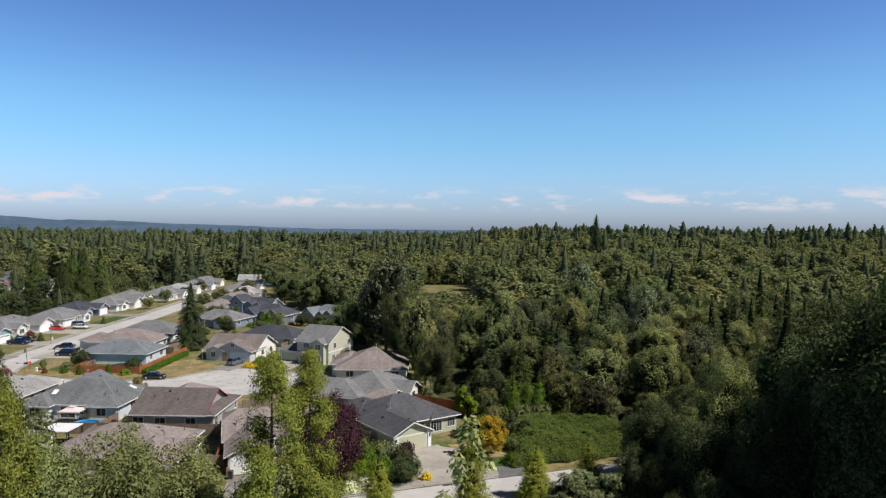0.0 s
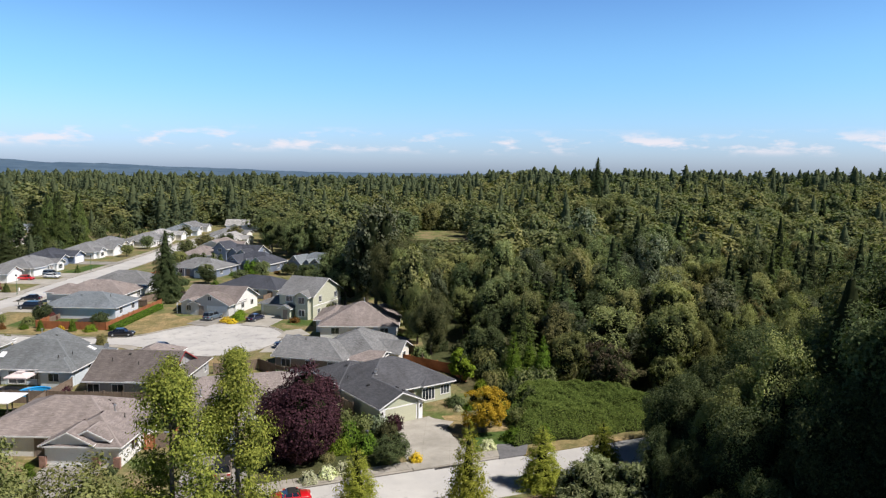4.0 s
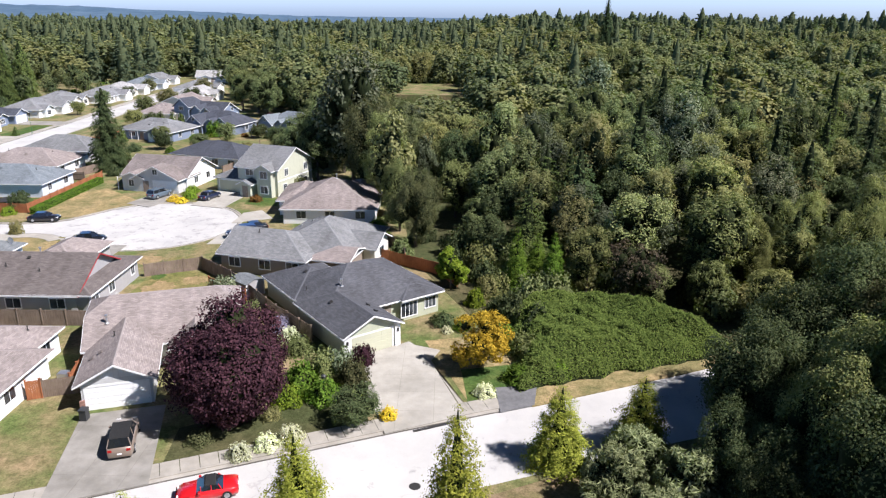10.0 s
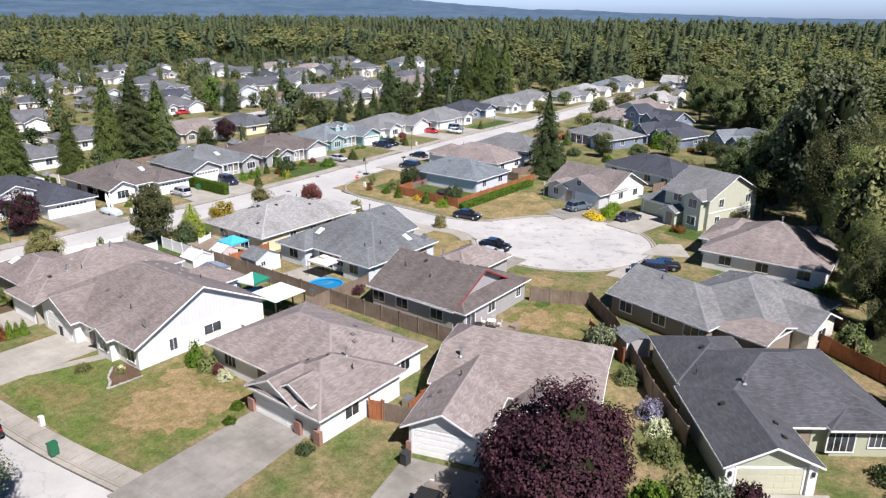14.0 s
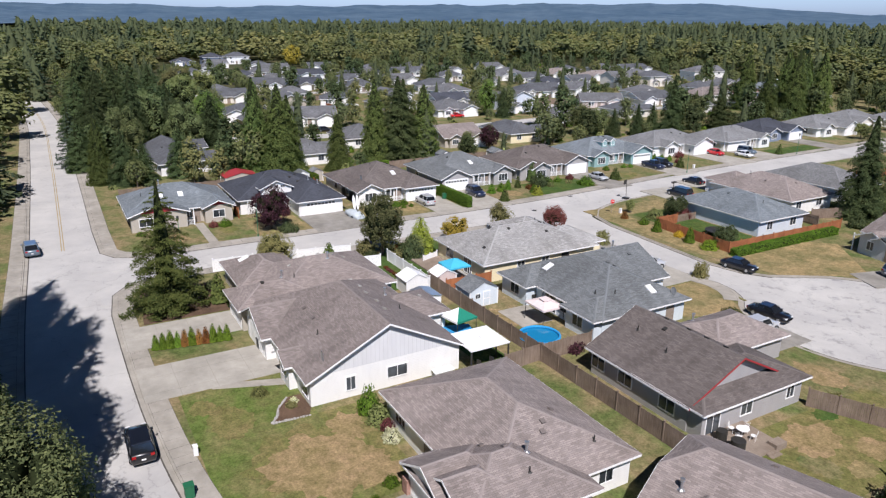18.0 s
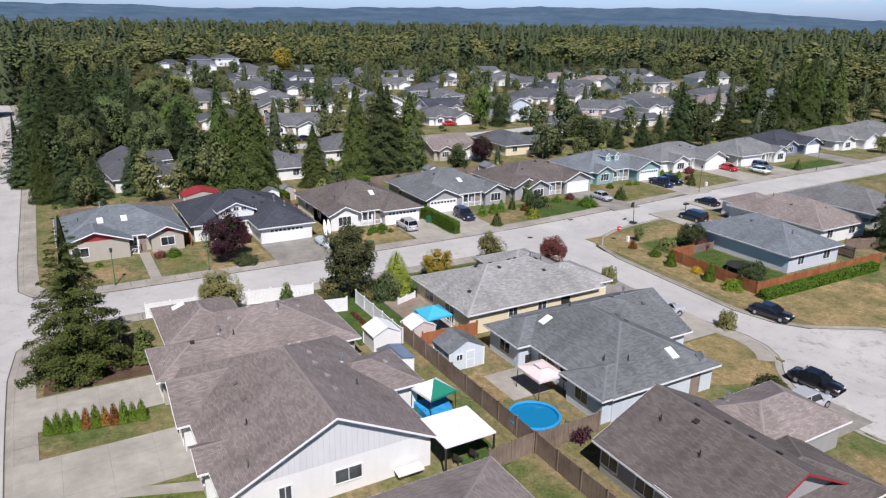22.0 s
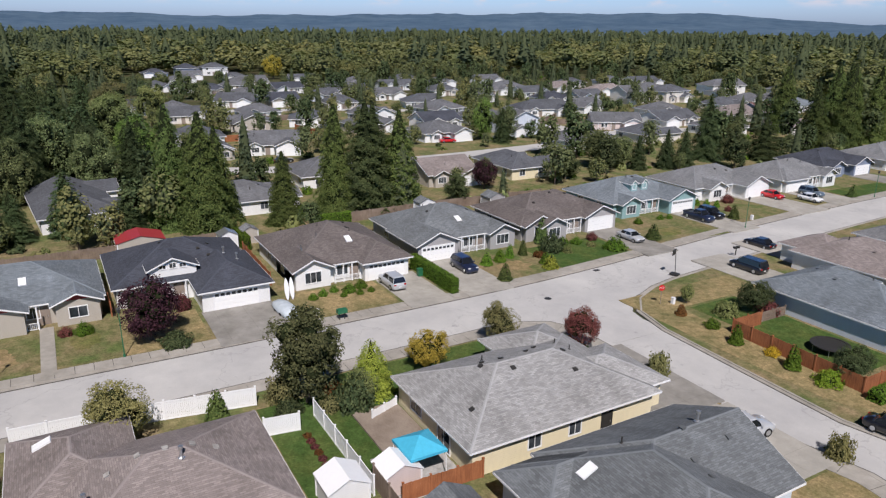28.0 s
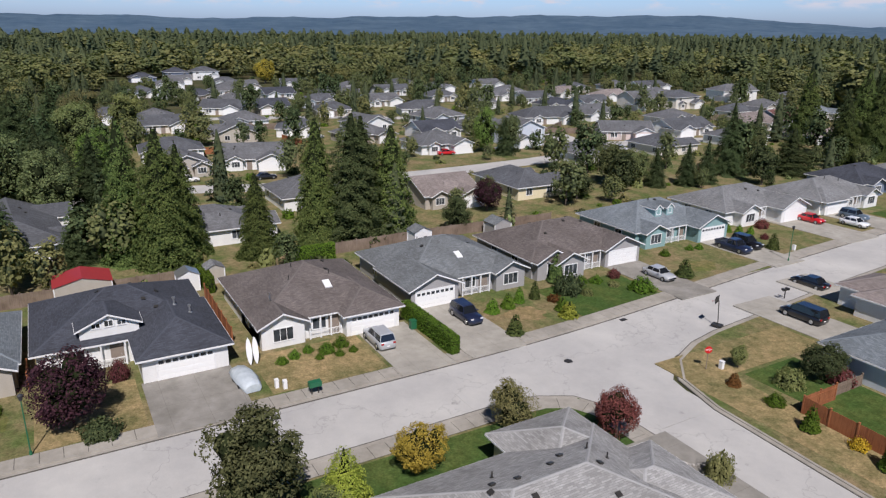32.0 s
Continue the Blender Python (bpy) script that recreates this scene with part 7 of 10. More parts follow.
# trees close by on the wooded side of the road
UNDER = broadleaf("under_maple", 340, 14, 4.2, 34000, 0.09, LF["maple"], 0.06, 30)
NEAR_A = [broadleaf("near_alder_%d" % i, 300 + i, 14, 4.8, 26000, 0.12, LF[k], 0.04, 34, aspect=0.5) for i, k in enumerate(("dark", "dark", "dull"))]
# Those of 26 m and up stand out of view, added to shade the rest.
for x, y, h, k in ((21.0, 51.4, 8.5, 0), (24.8, 46.2, 13.0, 1), (29.5, 49.0, 17.5, 4), (35.0, 51.5, 24.0, 3), (24.0, 40.4, 10.0, 0), (30.5, 42.0, 16.0, 1), (38.0, 44.0, 25.0, 0), (33.5, 57.5, 17.0, 4), (42.0, 53.0, 24.5, 1), (41.0, 61.5, 19.0, 0), (29.0, 59.5, 12.0, 0),
                   (27.0, 34.0, 10.5, 0), (35.0, 35.0, 21.0, 1), (38.0, 30.0, 23.0, 0), (44.0, 36.0, 30.5, 0), (50.0, 46.0, 29.5, 0), (47.0, 41.0, 30.5, 1), (40.5, 32.6, 29.0, 1), (42.0, 28.0, 29.0, 0), (36.4, 30.6, 24.0, 1), (39.0, 38.4, 26.0, 1), (54.0, 53.0, 27.0, 0), (46.0, 48.0, 26.0, 1), (49.0, 60.0, 24.0, 2), (50.0, 69.0, 16.0, 1), (58.0, 76.0, 18.0, 0), (21.0, 31.5, 8.0, 1), (60.0, 62.0, 22.0, 3), (24.6, 56.2, 9.5, 0),
                   (46, 88, 13, 4), (53, 95, 14, 4), (44, 97, 12, 4), (62, 100, 15, 4), (37, 93, 10, 4), (19, 26, 12, 2), (30, 24, 13, 0), (40, 25, 22, 0),
                   (22.8, 58.2, 12.5, 0), (19.8, 53.4, 8.5, 0), (20.0, 47.4, 8.0, 1), (20.4, 41.0, 8.0, 0), (19.8, 35.0, 8.0, 0), (25.2, 52.2, 13.0, 4), (28.2, 54.6, 14.0, 4), (30.0, 40.4, 15.0, 0), (34, 60, 15, 2), (26, 62.4, 8.5, 0), (33.5, 65.0, 15.5, 1), (40.5, 68.5, 15.0, 0), (28.4, 64.2, 13.0, 0)):
    if k == 3:
        plant(FIR[0], "conifer_tree", "tall dark conifer above the broadleaf trees", "tree", x, y, h / 20 * 1.1, h / 20, z=-0.5)
    else:
        plant(UNDER if k == 4 else NEAR_A[k], "wood_tree", "olive-leaved tree at the wood's edge" if k == 4 else "dark leafy tree leaning over the road", "tree", x, y, h / 14 * 0.9, h / 14, z=-0.5, group="trees by the road")
for x, y, s, h, k in ((-17.7, 148, 1.5, 1.78, "cotton"), (37.8, 197, 1.35, 1.5, "silver"), (29, 117, 1.35, 1.15, "fir"), (43.5, 156, 1.4, 1.25, "fir"), (36, 142, 1.0, 0.95, "fir"), (60, 213, 1.3, 1.1, "fir"), (46, 150, 1.1, 1.25, "silver")):
    if k != "fir":
        plant(broadleaf("cottonwood_" + k, 330, 14, 4.4, 4200, 0.25, LF[k], 0.06, 26), "cottonwood_tree", "tall cottonwood with silvery wind-turned leaves", "tree", x, y, s, h)
    else:
        plant(WOOD_B[0], "conifer_tree", "tall conifer rising above the wood", "tree", x, y, s, h)
YOUNG = conifer("young_cedar", 334, 8.0, 1.6, 12000, 0.1, LF["hedge"], 0.7, 0.01, 0.25, 0.5, 0.2, tufts=700, tuft=0.2, core=0.42)
for x, y, h in ((9.2, 92.0, 8.4), (13.5, 91.4, 8.0), (12.0, 95.4, 6.6)):
    plant(YOUNG, "cedar_tree", "bright green young cedar at the wood's edge", "tree", x, y, 1.0, h / 8)
plant(broadleaf("yellow_alder", 331, 14, 4.4, 2200, 0.36, LF["olive"], 0.06, 18), "wood_tree", "yellowing alder at the wood's edge", "tree", -8.2, 125.5, 0.85, 1.12)
plant(broadleaf("lime_tree", 332, 5.2, 2.0, 2600, 0.2, LF["lime"], 0.05, 12), "shrub", "bright lime-green small tree by the fence", "tree", 1.4, 93.2)
plant(FIR[1], "conifer_tree", "lone tall fir standing above the far woods", "tree", 80, 386, 0.9, 1.55, z=11)
for x, y, s in ((104, 600, 1.5), (110, 606, 1.35), (118, 604, 1.4), (60, 610, 1.3), (300, 620, 1.4), (310, 612, 1.5)):
    plant(FIR[int(x) % 3], "conifer_tree", "tall fir on the skyline", "tree", x, y, s, s, z=8)
for x, y, sc in ((57, 262, 1.5), (66, 268, 1.6), (50, 272, 1.4), (74, 262, 1.3), (-12, 322, 1.2), (-20, 318, 1.1)):
    plant(WOOD_A[5], "wood_tree", "broad pale-green crown above the wood", "tree", x, y, sc * 1.1, sc, z=gz(x, y) - 0.3, group="pale crowns in the wood")
# brambles
def bramble_z(x, y):
    ry = float(np.interp(x, [p[0] for p in SIDE_N], [p[1] for p in SIDE_N]))
    edge = min(y - ry - 1.9 - 0.8 * noise.noise((x * 0.5, y * 0.5, 7.0)), float(bramble_top(x)) - y + 1.2, x - 7.6 - 1.2 * noise.noise((x * 0.4, y * 0.4, 5.0)), 31 - x)
    if edge < 0:
        return -1.0
    swell = 2.7 + 1.5 * noise.noise((x * 0.14, y * 0.14, 0)) + 0.9 * noise.noise((x * 0.42, y * 0.42, 3.0))
    canes = 0.35 * abs(noise.noise((x * 0.9 + y * 0.5, y * 0.35, 2.0))) + 0.3 * noise.noise((x * 1.3, y * 1.3, 0))
    return (swell + canes) * min(1.0, 0.12 + (edge / 3.4) ** 0.7)


nb = 170000
bx, by = rng.uniform(6, 31, nb), rng.uniform(68, 90, nb)
bh = np.array([bramble_z(x, y) for x, y in zip(bx, by)])
ok = bh > 0
bx, by, bh = bx[ok], by[ok], bh[ok]
# mound below the leaves, in the near-black colour that paints their gaps as shade
mv, mq = [], []
xs_, ys_ = np.arange(6, 31.6, 0.4), np.arange(68, 90.4, 0.4)
for y in ys_:
    for x in xs_:
        mv.append((x, y, max(-0.3, bramble_z(x, y) - 0.2)))
for j in range(len(ys_) - 1):
    for i in range(len(xs_) - 1):
        mq.append((j * len(xs_) + i, j * len(xs_) + i + 1, (j + 1) * len(xs_) + i + 1, (j + 1) * len(xs_) + i))
bn = rng.normal(size=(len(bx), 3)) * 0.5 + np.array([0.1, -0.35, 1])
bn /= np.linalg.norm(bn, axis=1, keepdims=True)
tagged(new("brambles", leaf_mesh("brambles", np.stack([bx, by, np.maximum(0.2, bh + rng.normal(size=len(bx)) * 0.12)], 1), bn, rng.uniform(0.05, 0.125, len(bx)), 0.6, LF["bramble"], rng, (mv, mq))), "mound of bright green brambles", "brambles", "", "stuff")

# close trees below the camera's first way
for x, y, h in ((-28, 18, 19.4), (-24, 15.6, 19.2), (-20.8, 17, 18.4), (-18.2, 20.4, 16.6), (-24, 22, 18.4), (-20.4, 24.4, 17.0), (-30, 24, 19)):
    plant(UNDER, "wood_tree", "olive-leaved tree at the foot of the slope", "tree", x, y, 1.15, h / 14, z=-0.8, group="trees below the slope")
plant(TALL[0], "cedar_tree", "tall sparse cedar beside the slope", "tree", -16.6, 2.0, 0.8, 27.4 / 23.5, z=-1)
POPLAR = broadleaf("poplar", 341, 27, 2.4, 11000, 0.12, LF["pale"], 0.2, 34)
for x, y, h in ((0.7, -2.9, 27.6), (-0.9, -3.6, 25.9), (-7.4, 8.6, 22.0)):
    plant(POPLAR, "poplar_tree", "slim pale-leaved poplar standing by itself", "tree", x, y, 0.8, h / 27, z=-0.9)
WILLOW = broadleaf("willow", 342, 5, 2.4, 4200, 0.26, LF["willow"], 0.0, 20, aspect=0.2)
for x, y, h in ((12.3, 53.8, 4.6), (14.4, 56.6, 4.2), (13.6, 49.6, 4.4), (15.4, 45.6, 4.6), (10.6, 50.8, 2.6), (16.6, 52.4, 5.2), (12.8, 46.2, 3.2), (15.0, 41.5, 4.2), (11.6, 42.4, 2.6)):
    plant(WILLOW, "willow_shrub", "grey-green bushy willow on the verge", "shrub", x, y, 0.62 + h * 0.07, h / 5, group="willows on the verge")
plant(broadleaf("bare_shrub", 343, 8, 3.6, 2600, 0.2, LF["bare"], 0.05, 16, aspect=0.25), "wood_tree", "brown half-bare thicket at the wood's edge", "tree", 22.4, 88.4)
for x, y, h, k in ((-13.2, 139, 17, 0), (-10, 132.5, 15, 1), (-21, 158, 18, 0), (-6.4, 116.6, 11, 1), (-15.6, 165, 17, 2), (-9.5, 146, 16, 0), (-23, 168, 16, 1), (-3.6, 109, 11, 0)):
    plant(UNDER if k == 1 else NEAR_A[2], "wood_tree", "leafy tree at the edge of the wood", "tree", x, y, h / 14 * 0.95, h / 14, group="trees at the wood's edge")
# tall trees south of the side street
for x, y, h, k in ((-40.0, 33.4, 29, 0), (-44.4, 34.0, 33, 1), (-50.0, 33.6, 34.5, 0), (-56.5, 32.4, 36, 1), (-62, 32.0, 36, 0), (-67.4, 31.2, 36.5, 1), (-72.5, 30.2, 36, 0), (-53, 29.8, 35, 1), (-60, 28.6, 36, 0), (-46.4, 30, 33, 1)):
    if k:
        plant(OAK[1], "roadside_tree", "tall dark leafy tree south of the street", "tree", x, y - 0.6, 0.92, h / 14 * 0.94, group="trees south of the street")
    else:
        plant(FIR[int(-x) % 3], "conifer_tree", "tall dark conifer south of the street", "tree", x, y, h / 20 * 0.5, h / 20, group="trees south of the street")
plant(broadleaf("street_maple", 345, 14, 4.2, 20000, 0.11, LF["alder"], 0.06, 34, aspect=0.5), "street_tree", "olive-leaved tree leaning over the kerb", "tree", -43.0, 38.2, 1.0, 13.2 / 14)
# rough grass on the verge
nb = 64000
bx, by = rng.uniform(-12, 15, nb), rng.uniform(27, 49, nb)
ok = (by < np.interp(bx, [-12, 0, 15], [42, 47.5, 52]) + rng.normal(size=nb) * 0.7) & (np.array([noise.noise((x * 0.5, y * 0.5, 8.0)) for x, y in zip(bx, by)]) > -0.28)
bx, by = bx[ok], by[ok]
ga = rng.uniform(0, 6.28, len(bx))
for key in (0, 1):
    pick = np.array([noise.noise((x * 0.25, y * 0.25, 1.0)) for x, y in zip(bx, by)]) + rng.normal(size=len(bx)) * 0.12 > 0.0
    pick = pick if key else ~pick
    gxx, gyy, aa = bx[pick], by[pick], ga[pick]
    hh = rng.uniform(0.25, 0.8, len(gxx))
    ww = 0.035
    lean = rng.normal(size=(len(gxx), 2)) * 0.5
    c_, s_ = np.cos(aa) * ww, np.sin(aa) * ww
    V = np.stack([np.stack([gxx - c_, gyy - s_, np.full(len(gxx), 0.1)], 1), np.stack([gxx + c_, gyy + s_, np.full(len(gxx), 0.1)], 1), np.stack([gxx + c_ * 0.3 + lean[:, 0] * hh, gyy + s_ * 0.3 + lean[:, 1] * hh, 0.1 + hh], 1), np.stack([gxx - c_ * 0.3 + lean[:, 0] * hh, gyy - s_ * 0.3 + lean[:, 1] * hh, 0.1 + hh], 1)], 1).reshape(-1, 3)
    tagged(new("rough_grass", quad_mesh("rough_grass", V, np.arange(len(V)).reshape(-1, 4), LF["olive" if key else "dry"])), "rough tall grass on the verge", "grass", "", "stuff")

# ---- shrubs, hedges, small trees ----
def shrub_mesh(name, seed, n, leaf, mat, flat=1.0):
    """A rounded uneven shrub about 1 m in radius and 1 m high."""
    rng_ = np.random.default_rng(seed)
    d = rng_.normal(size=(n, 3))
    d /= np.linalg.norm(d, axis=1, keepdims=True)
    d[:, 2] = np.abs(d[:, 2])
    lob = np.array([1 + 0.16 * math.sin(5 * math.atan2(a[1], a[0]) + seed) + 0.12 * math.sin(9 * a[2] + seed) for a in d])
    k = lob * rng_.uniform(0.78, 1.08, n)
    pos = d * np.stack([k, k, k * flat], 1) + np.array([0, 0, 0.04])
    nr = d + rng_.normal(size=(n, 3)) * 0.5
    nr /= np.linalg.norm(nr, axis=1, keepdims=True)
    # the lump inside is coloured near-black as painted shade between leaves
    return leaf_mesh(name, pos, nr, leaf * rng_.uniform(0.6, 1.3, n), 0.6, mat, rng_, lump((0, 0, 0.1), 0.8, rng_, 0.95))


SHRUB = {k: shrub_mesh("shrub_" + k, 400 + i, 1400, 0.085, LF[k]) for i, k in enumerate(("dark", "hedge", "lime", "maple", "olive", "purple", "crimson", "yellow", "flower", "lilac", "silver", "rust", "blue", "dry", "alder", "dull"))}
CONE = {k: conifer("clipped_cone_" + k, 430 + i, 1.0, 0.36, 900, 0.06, LF[k], 0.62, 0.0, 0.12, 0.6, 0.1) for i, k in enumerate(("hedge", "cedar", "lime", "rust", "gold_cedar"))}
for k in CONE:
    TRUNKS.pop("clipped_cone_" + k, None)
BALL = {k: broadleaf("garden_tree_" + k, 440 + i, 5.0, 2.4, 8000, 0.085, LF[k], 0.1, 20, shell=0.25) for i, k in enumerate(("maple", "olive", "yellow", "crimson", "purple", "alder", "dark", "gold"))}
WORD = {"dark": "dark green", "hedge": "fresh green", "lime": "lime-green", "maple": "mid-green", "olive": "olive-green", "purple": "dark purple", "crimson": "crimson", "yellow": "golden-yellow", "flower": "white-flowered", "lilac": "lilac-flowered",
        "silver": "silvery", "rust": "rust-tinged", "blue": "blue-grey", "dry": "dry straw-coloured", "alder": "green", "dull": "dull olive", "cedar": "green", "gold_cedar": "yellow-green", "gold": "golden"}


def shrub(k, x, y, r, h, where="in a garden"):
    plant(SHRUB[k], "shrub", "%s rounded shrub %s" % (WORD[k], where), "shrub", x, y, r, h)


def cone(k, x, y, h, w=1.0, where="in a garden"):
    plant(CONE[k], "conifer_shrub", "%s clipped cone conifer %s" % (WORD[k], where), "conifer", x, y, h * w, h)


def ball(k, x, y, h, w=1.0, where="in a front garden"):
    plant(BALL[k], "garden_tree", "%s small tree %s" % (WORD[k], where), "tree", x, y, h / 5 * w, h / 5)


def hedge(x0, x1, y0, y1, h, mat, label, n=5000, leaf=0.09):
    rng_ = np.random.default_rng(int(abs(x0 * 7 + y0)))
    w, d = x1 - x0, y1 - y0
    u = rng_.uniform(-0.5, 0.5, (n, 3)) * np.array([w, d, h])
    area = np.array([d * h, w * h, w * d])
    side = rng_.choice(3, n, p=np.array([2 * area[0], 2 * area[1], area[2]]) / (2 * area[0] + 2 * area[1] + area[2]))
    sg = rng_.choice((-1, 1), n)
    nr = np.zeros((n, 3))
    for ax in range(3):
        m_ = side == ax
        s_ = sg[m_] if ax < 2 else np.ones(m_.sum())
        u[m_, ax] = s_ * 0.5 * (w, d, h)[ax] + rng_.normal(size=m_.sum()) * 0.035
        nr[m_, ax] = s_
    nr += rng_.normal(size=(n, 3)) * 0.45
    nr /= np.linalg.norm(nr, axis=1, keepdims=True)
    a, b, c = w / 2 - 0.06, d / 2 - 0.06, h / 2 - 0.06
    # inner box, coloured near-black to paint the depth of the hedge as shade
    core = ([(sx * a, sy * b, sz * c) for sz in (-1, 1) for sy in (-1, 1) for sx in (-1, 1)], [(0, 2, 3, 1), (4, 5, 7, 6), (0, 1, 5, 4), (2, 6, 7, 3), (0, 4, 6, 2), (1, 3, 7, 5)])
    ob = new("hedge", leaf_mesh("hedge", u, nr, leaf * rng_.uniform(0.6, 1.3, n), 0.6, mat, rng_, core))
    ob.matrix_world = pose((x0 + x1) / 2, (y0 + y1) / 2, h / 2 + 0.12)
    tagged(ob, label, "hedge")


hedge(-116.4, -105.4, 103.4, 104.4, 1.9, LF["hedge"], "tall clipped green hedge beside a driveway", 8000)
hedge(-139.5, -133.5, 86.0, 87.0, 2.0, LF["hedge"], "clipped hedge behind the house")
hedge(-140.0, -139.0, 98.0, 104.5, 2.2, LF["hedge"], "tall clipped hedge behind the house")
hedge(-67.0, -65.8, 122.6, 145.5, 1.1, LF["hedge"], "green hedge along the red fence", 7000, 0.11)
for i in range(11):
    k = "rust" if i in (4, 6, 7) else "hedge"
    cone(k, -74.0 + 0.1 * i, 48.9 + 0.66 * i, 1.75 + 0.16 * (i % 3), 0.62, "in a row along a driveway")
for x, y, h, w, k in ((-106.6, 111.9, 2.4, 1.0, "cedar"), (-112.6, 113.0, 1.9, 1.2, "hedge"), (-113.0, 115.4, 1.9, 1.2, "hedge"), (-113.6, 117.4, 2.2, 0.8, "hedge"), (-113.8, 119.8, 2.4, 0.7, "cedar"), (-107.6, 119.9, 1.9, 1.5, "gold_cedar"), (-109.4, 120.4, 1.7, 1.3, "hedge"), (-110.9, 141.9, 2.5, 1.2, "cedar"),
                      (-80.0, 122.0, 2.4, 0.8, "hedge"), (-73.8, 122.2, 2.6, 0.8, "hedge"), (-88.0, 122.9, 1.4, 1.2, "rust"), (-90.6, 72.9, 2.8, 0.85, "cedar"), (-117.2, 125.6, 4.0, 0.7, "cedar"), (-113.2, 162.9, 2.6, 0.9, "cedar"), (-113.6, 197.2, 2.6, 0.9, "cedar"), (-123.8, 163.4, 1.5, 1.2, "hedge"), (-122.6, 164.6, 1.5, 1.2, "hedge"), (-121.4, 165.8, 1.5, 1.2, "hedge"), (-120.2, 167, 1.4, 1.2, "hedge"),
                      (-83.4, 57.0, 3.6, 0.8, "cedar"), (-63.6, 203, 4.2, 1.1, "hedge"), (-61.2, 200.5, 4.6, 1.0, "hedge")):
    cone(k, x, y, h, w)
for k, x, y, h, w in (("purple", -108.8, 70.4, 6.6, 1.0), ("olive", -90.6, 65.9, 5.0, 1.0), ("gold", -90.4, 92.2, 3.7, 1.15), ("olive", -91.3, 100.9, 4.2, 1.0), ("crimson", -86.6, 107.4, 4.4, 0.85), ("dark", -84.9, 131.0, 3.6, 1.2), ("maple", -90.2, 126.2, 2.4, 0.7), ("dark", -69.9, 124.9, 3.4, 1.1), ("purple", -151.6, 137.6, 6.0, 0.9), ("alder", -200, 176, 9.5, 0.8), ("dark", -6.3, 63.0, 3.4, 1.35), ("maple", -87.8, 84.4, 3.0, 1.1)):
    ball(k, x, y, h, w)
plant(broadleaf("street_beech", 460, 8.4, 3.4, 9000, 0.14, LF["dull"], 0.1, 22, aspect=0.5), "garden_tree", "tall dull olive tree over a white fence", "tree", -89.6, 80.2)
plant(conifer("golden_cypress", 461, 5.2, 1.9, 9000, 0.1, LF["gold_cedar"], 0.55, 0.0, 0.15, 0.5, 0.0), "conifer_shrub", "dense yellow-green cone conifer on a lawn", "conifer", -88.6, 85.6)
for k, x, y, r, h in (("olive", -91.2, 78.4, 1.3, 1.9), ("dark", -88.6, 78.2, 1.1, 1.2), ("olive", -87.6, 81.4, 0.9, 1.2), ("rust", -90.2, 82.6, 0.9, 0.9), ("dark", 8.4, 84.8, 1.9, 2.8), ("dark", 10.6, 80.8, 2.0, 2.8), ("alder", 10.4, 87.6, 2.1, 3.2), ("dark", 12.6, 90.6, 2.2, 3.0), ("maple", 7.0, 91.6, 1.7, 2.4), ("dark", 5.6, 95.4, 1.9, 2.6), ("alder", 8.0, 101, 2.3, 3.4), ("dark", 1.8, 100.4, 1.7, 2.4), ("olive", 4.4, 83.8, 1.0, 1.2), ("hedge", 2.6, 81.4, 0.9, 0.9), ("maple", 8.6, 76.6, 1.5, 1.7), ("dark", 12.8, 75.6, 1.6, 1.8), ("dark", -2.6, 112, 1.8, 2.6), ("alder", -5.4, 104.6, 1.6, 2.2), ("dull", -7.4, 69.8, 1.5, 1.9), ("hedge", -9.4, 66.6, 1.5, 1.7), ("olive", -13.4, 63.8, 0.9, 0.8), ("dull", -18.0, 60.2, 1.0, 0.7)):
    shrub(k, x, y, r, h, "with tangled stems")
shrub("dark", -87.0, 83.4, 1.7, 2.6), shrub("crimson", -83.4, 131.6, 1.1, 1.6), shrub("maple", -85.6, 127.4, 1.3, 1.4), shrub("olive", -79.3, 110.4, 1.0, 1.9, "of feathery grass by the corner"), shrub("olive", -63.0, 112.2, 0.95, 1.8, "of feathery grass by the kerb"), shrub("dark", -52.4, 105.0, 1.2, 1.1),
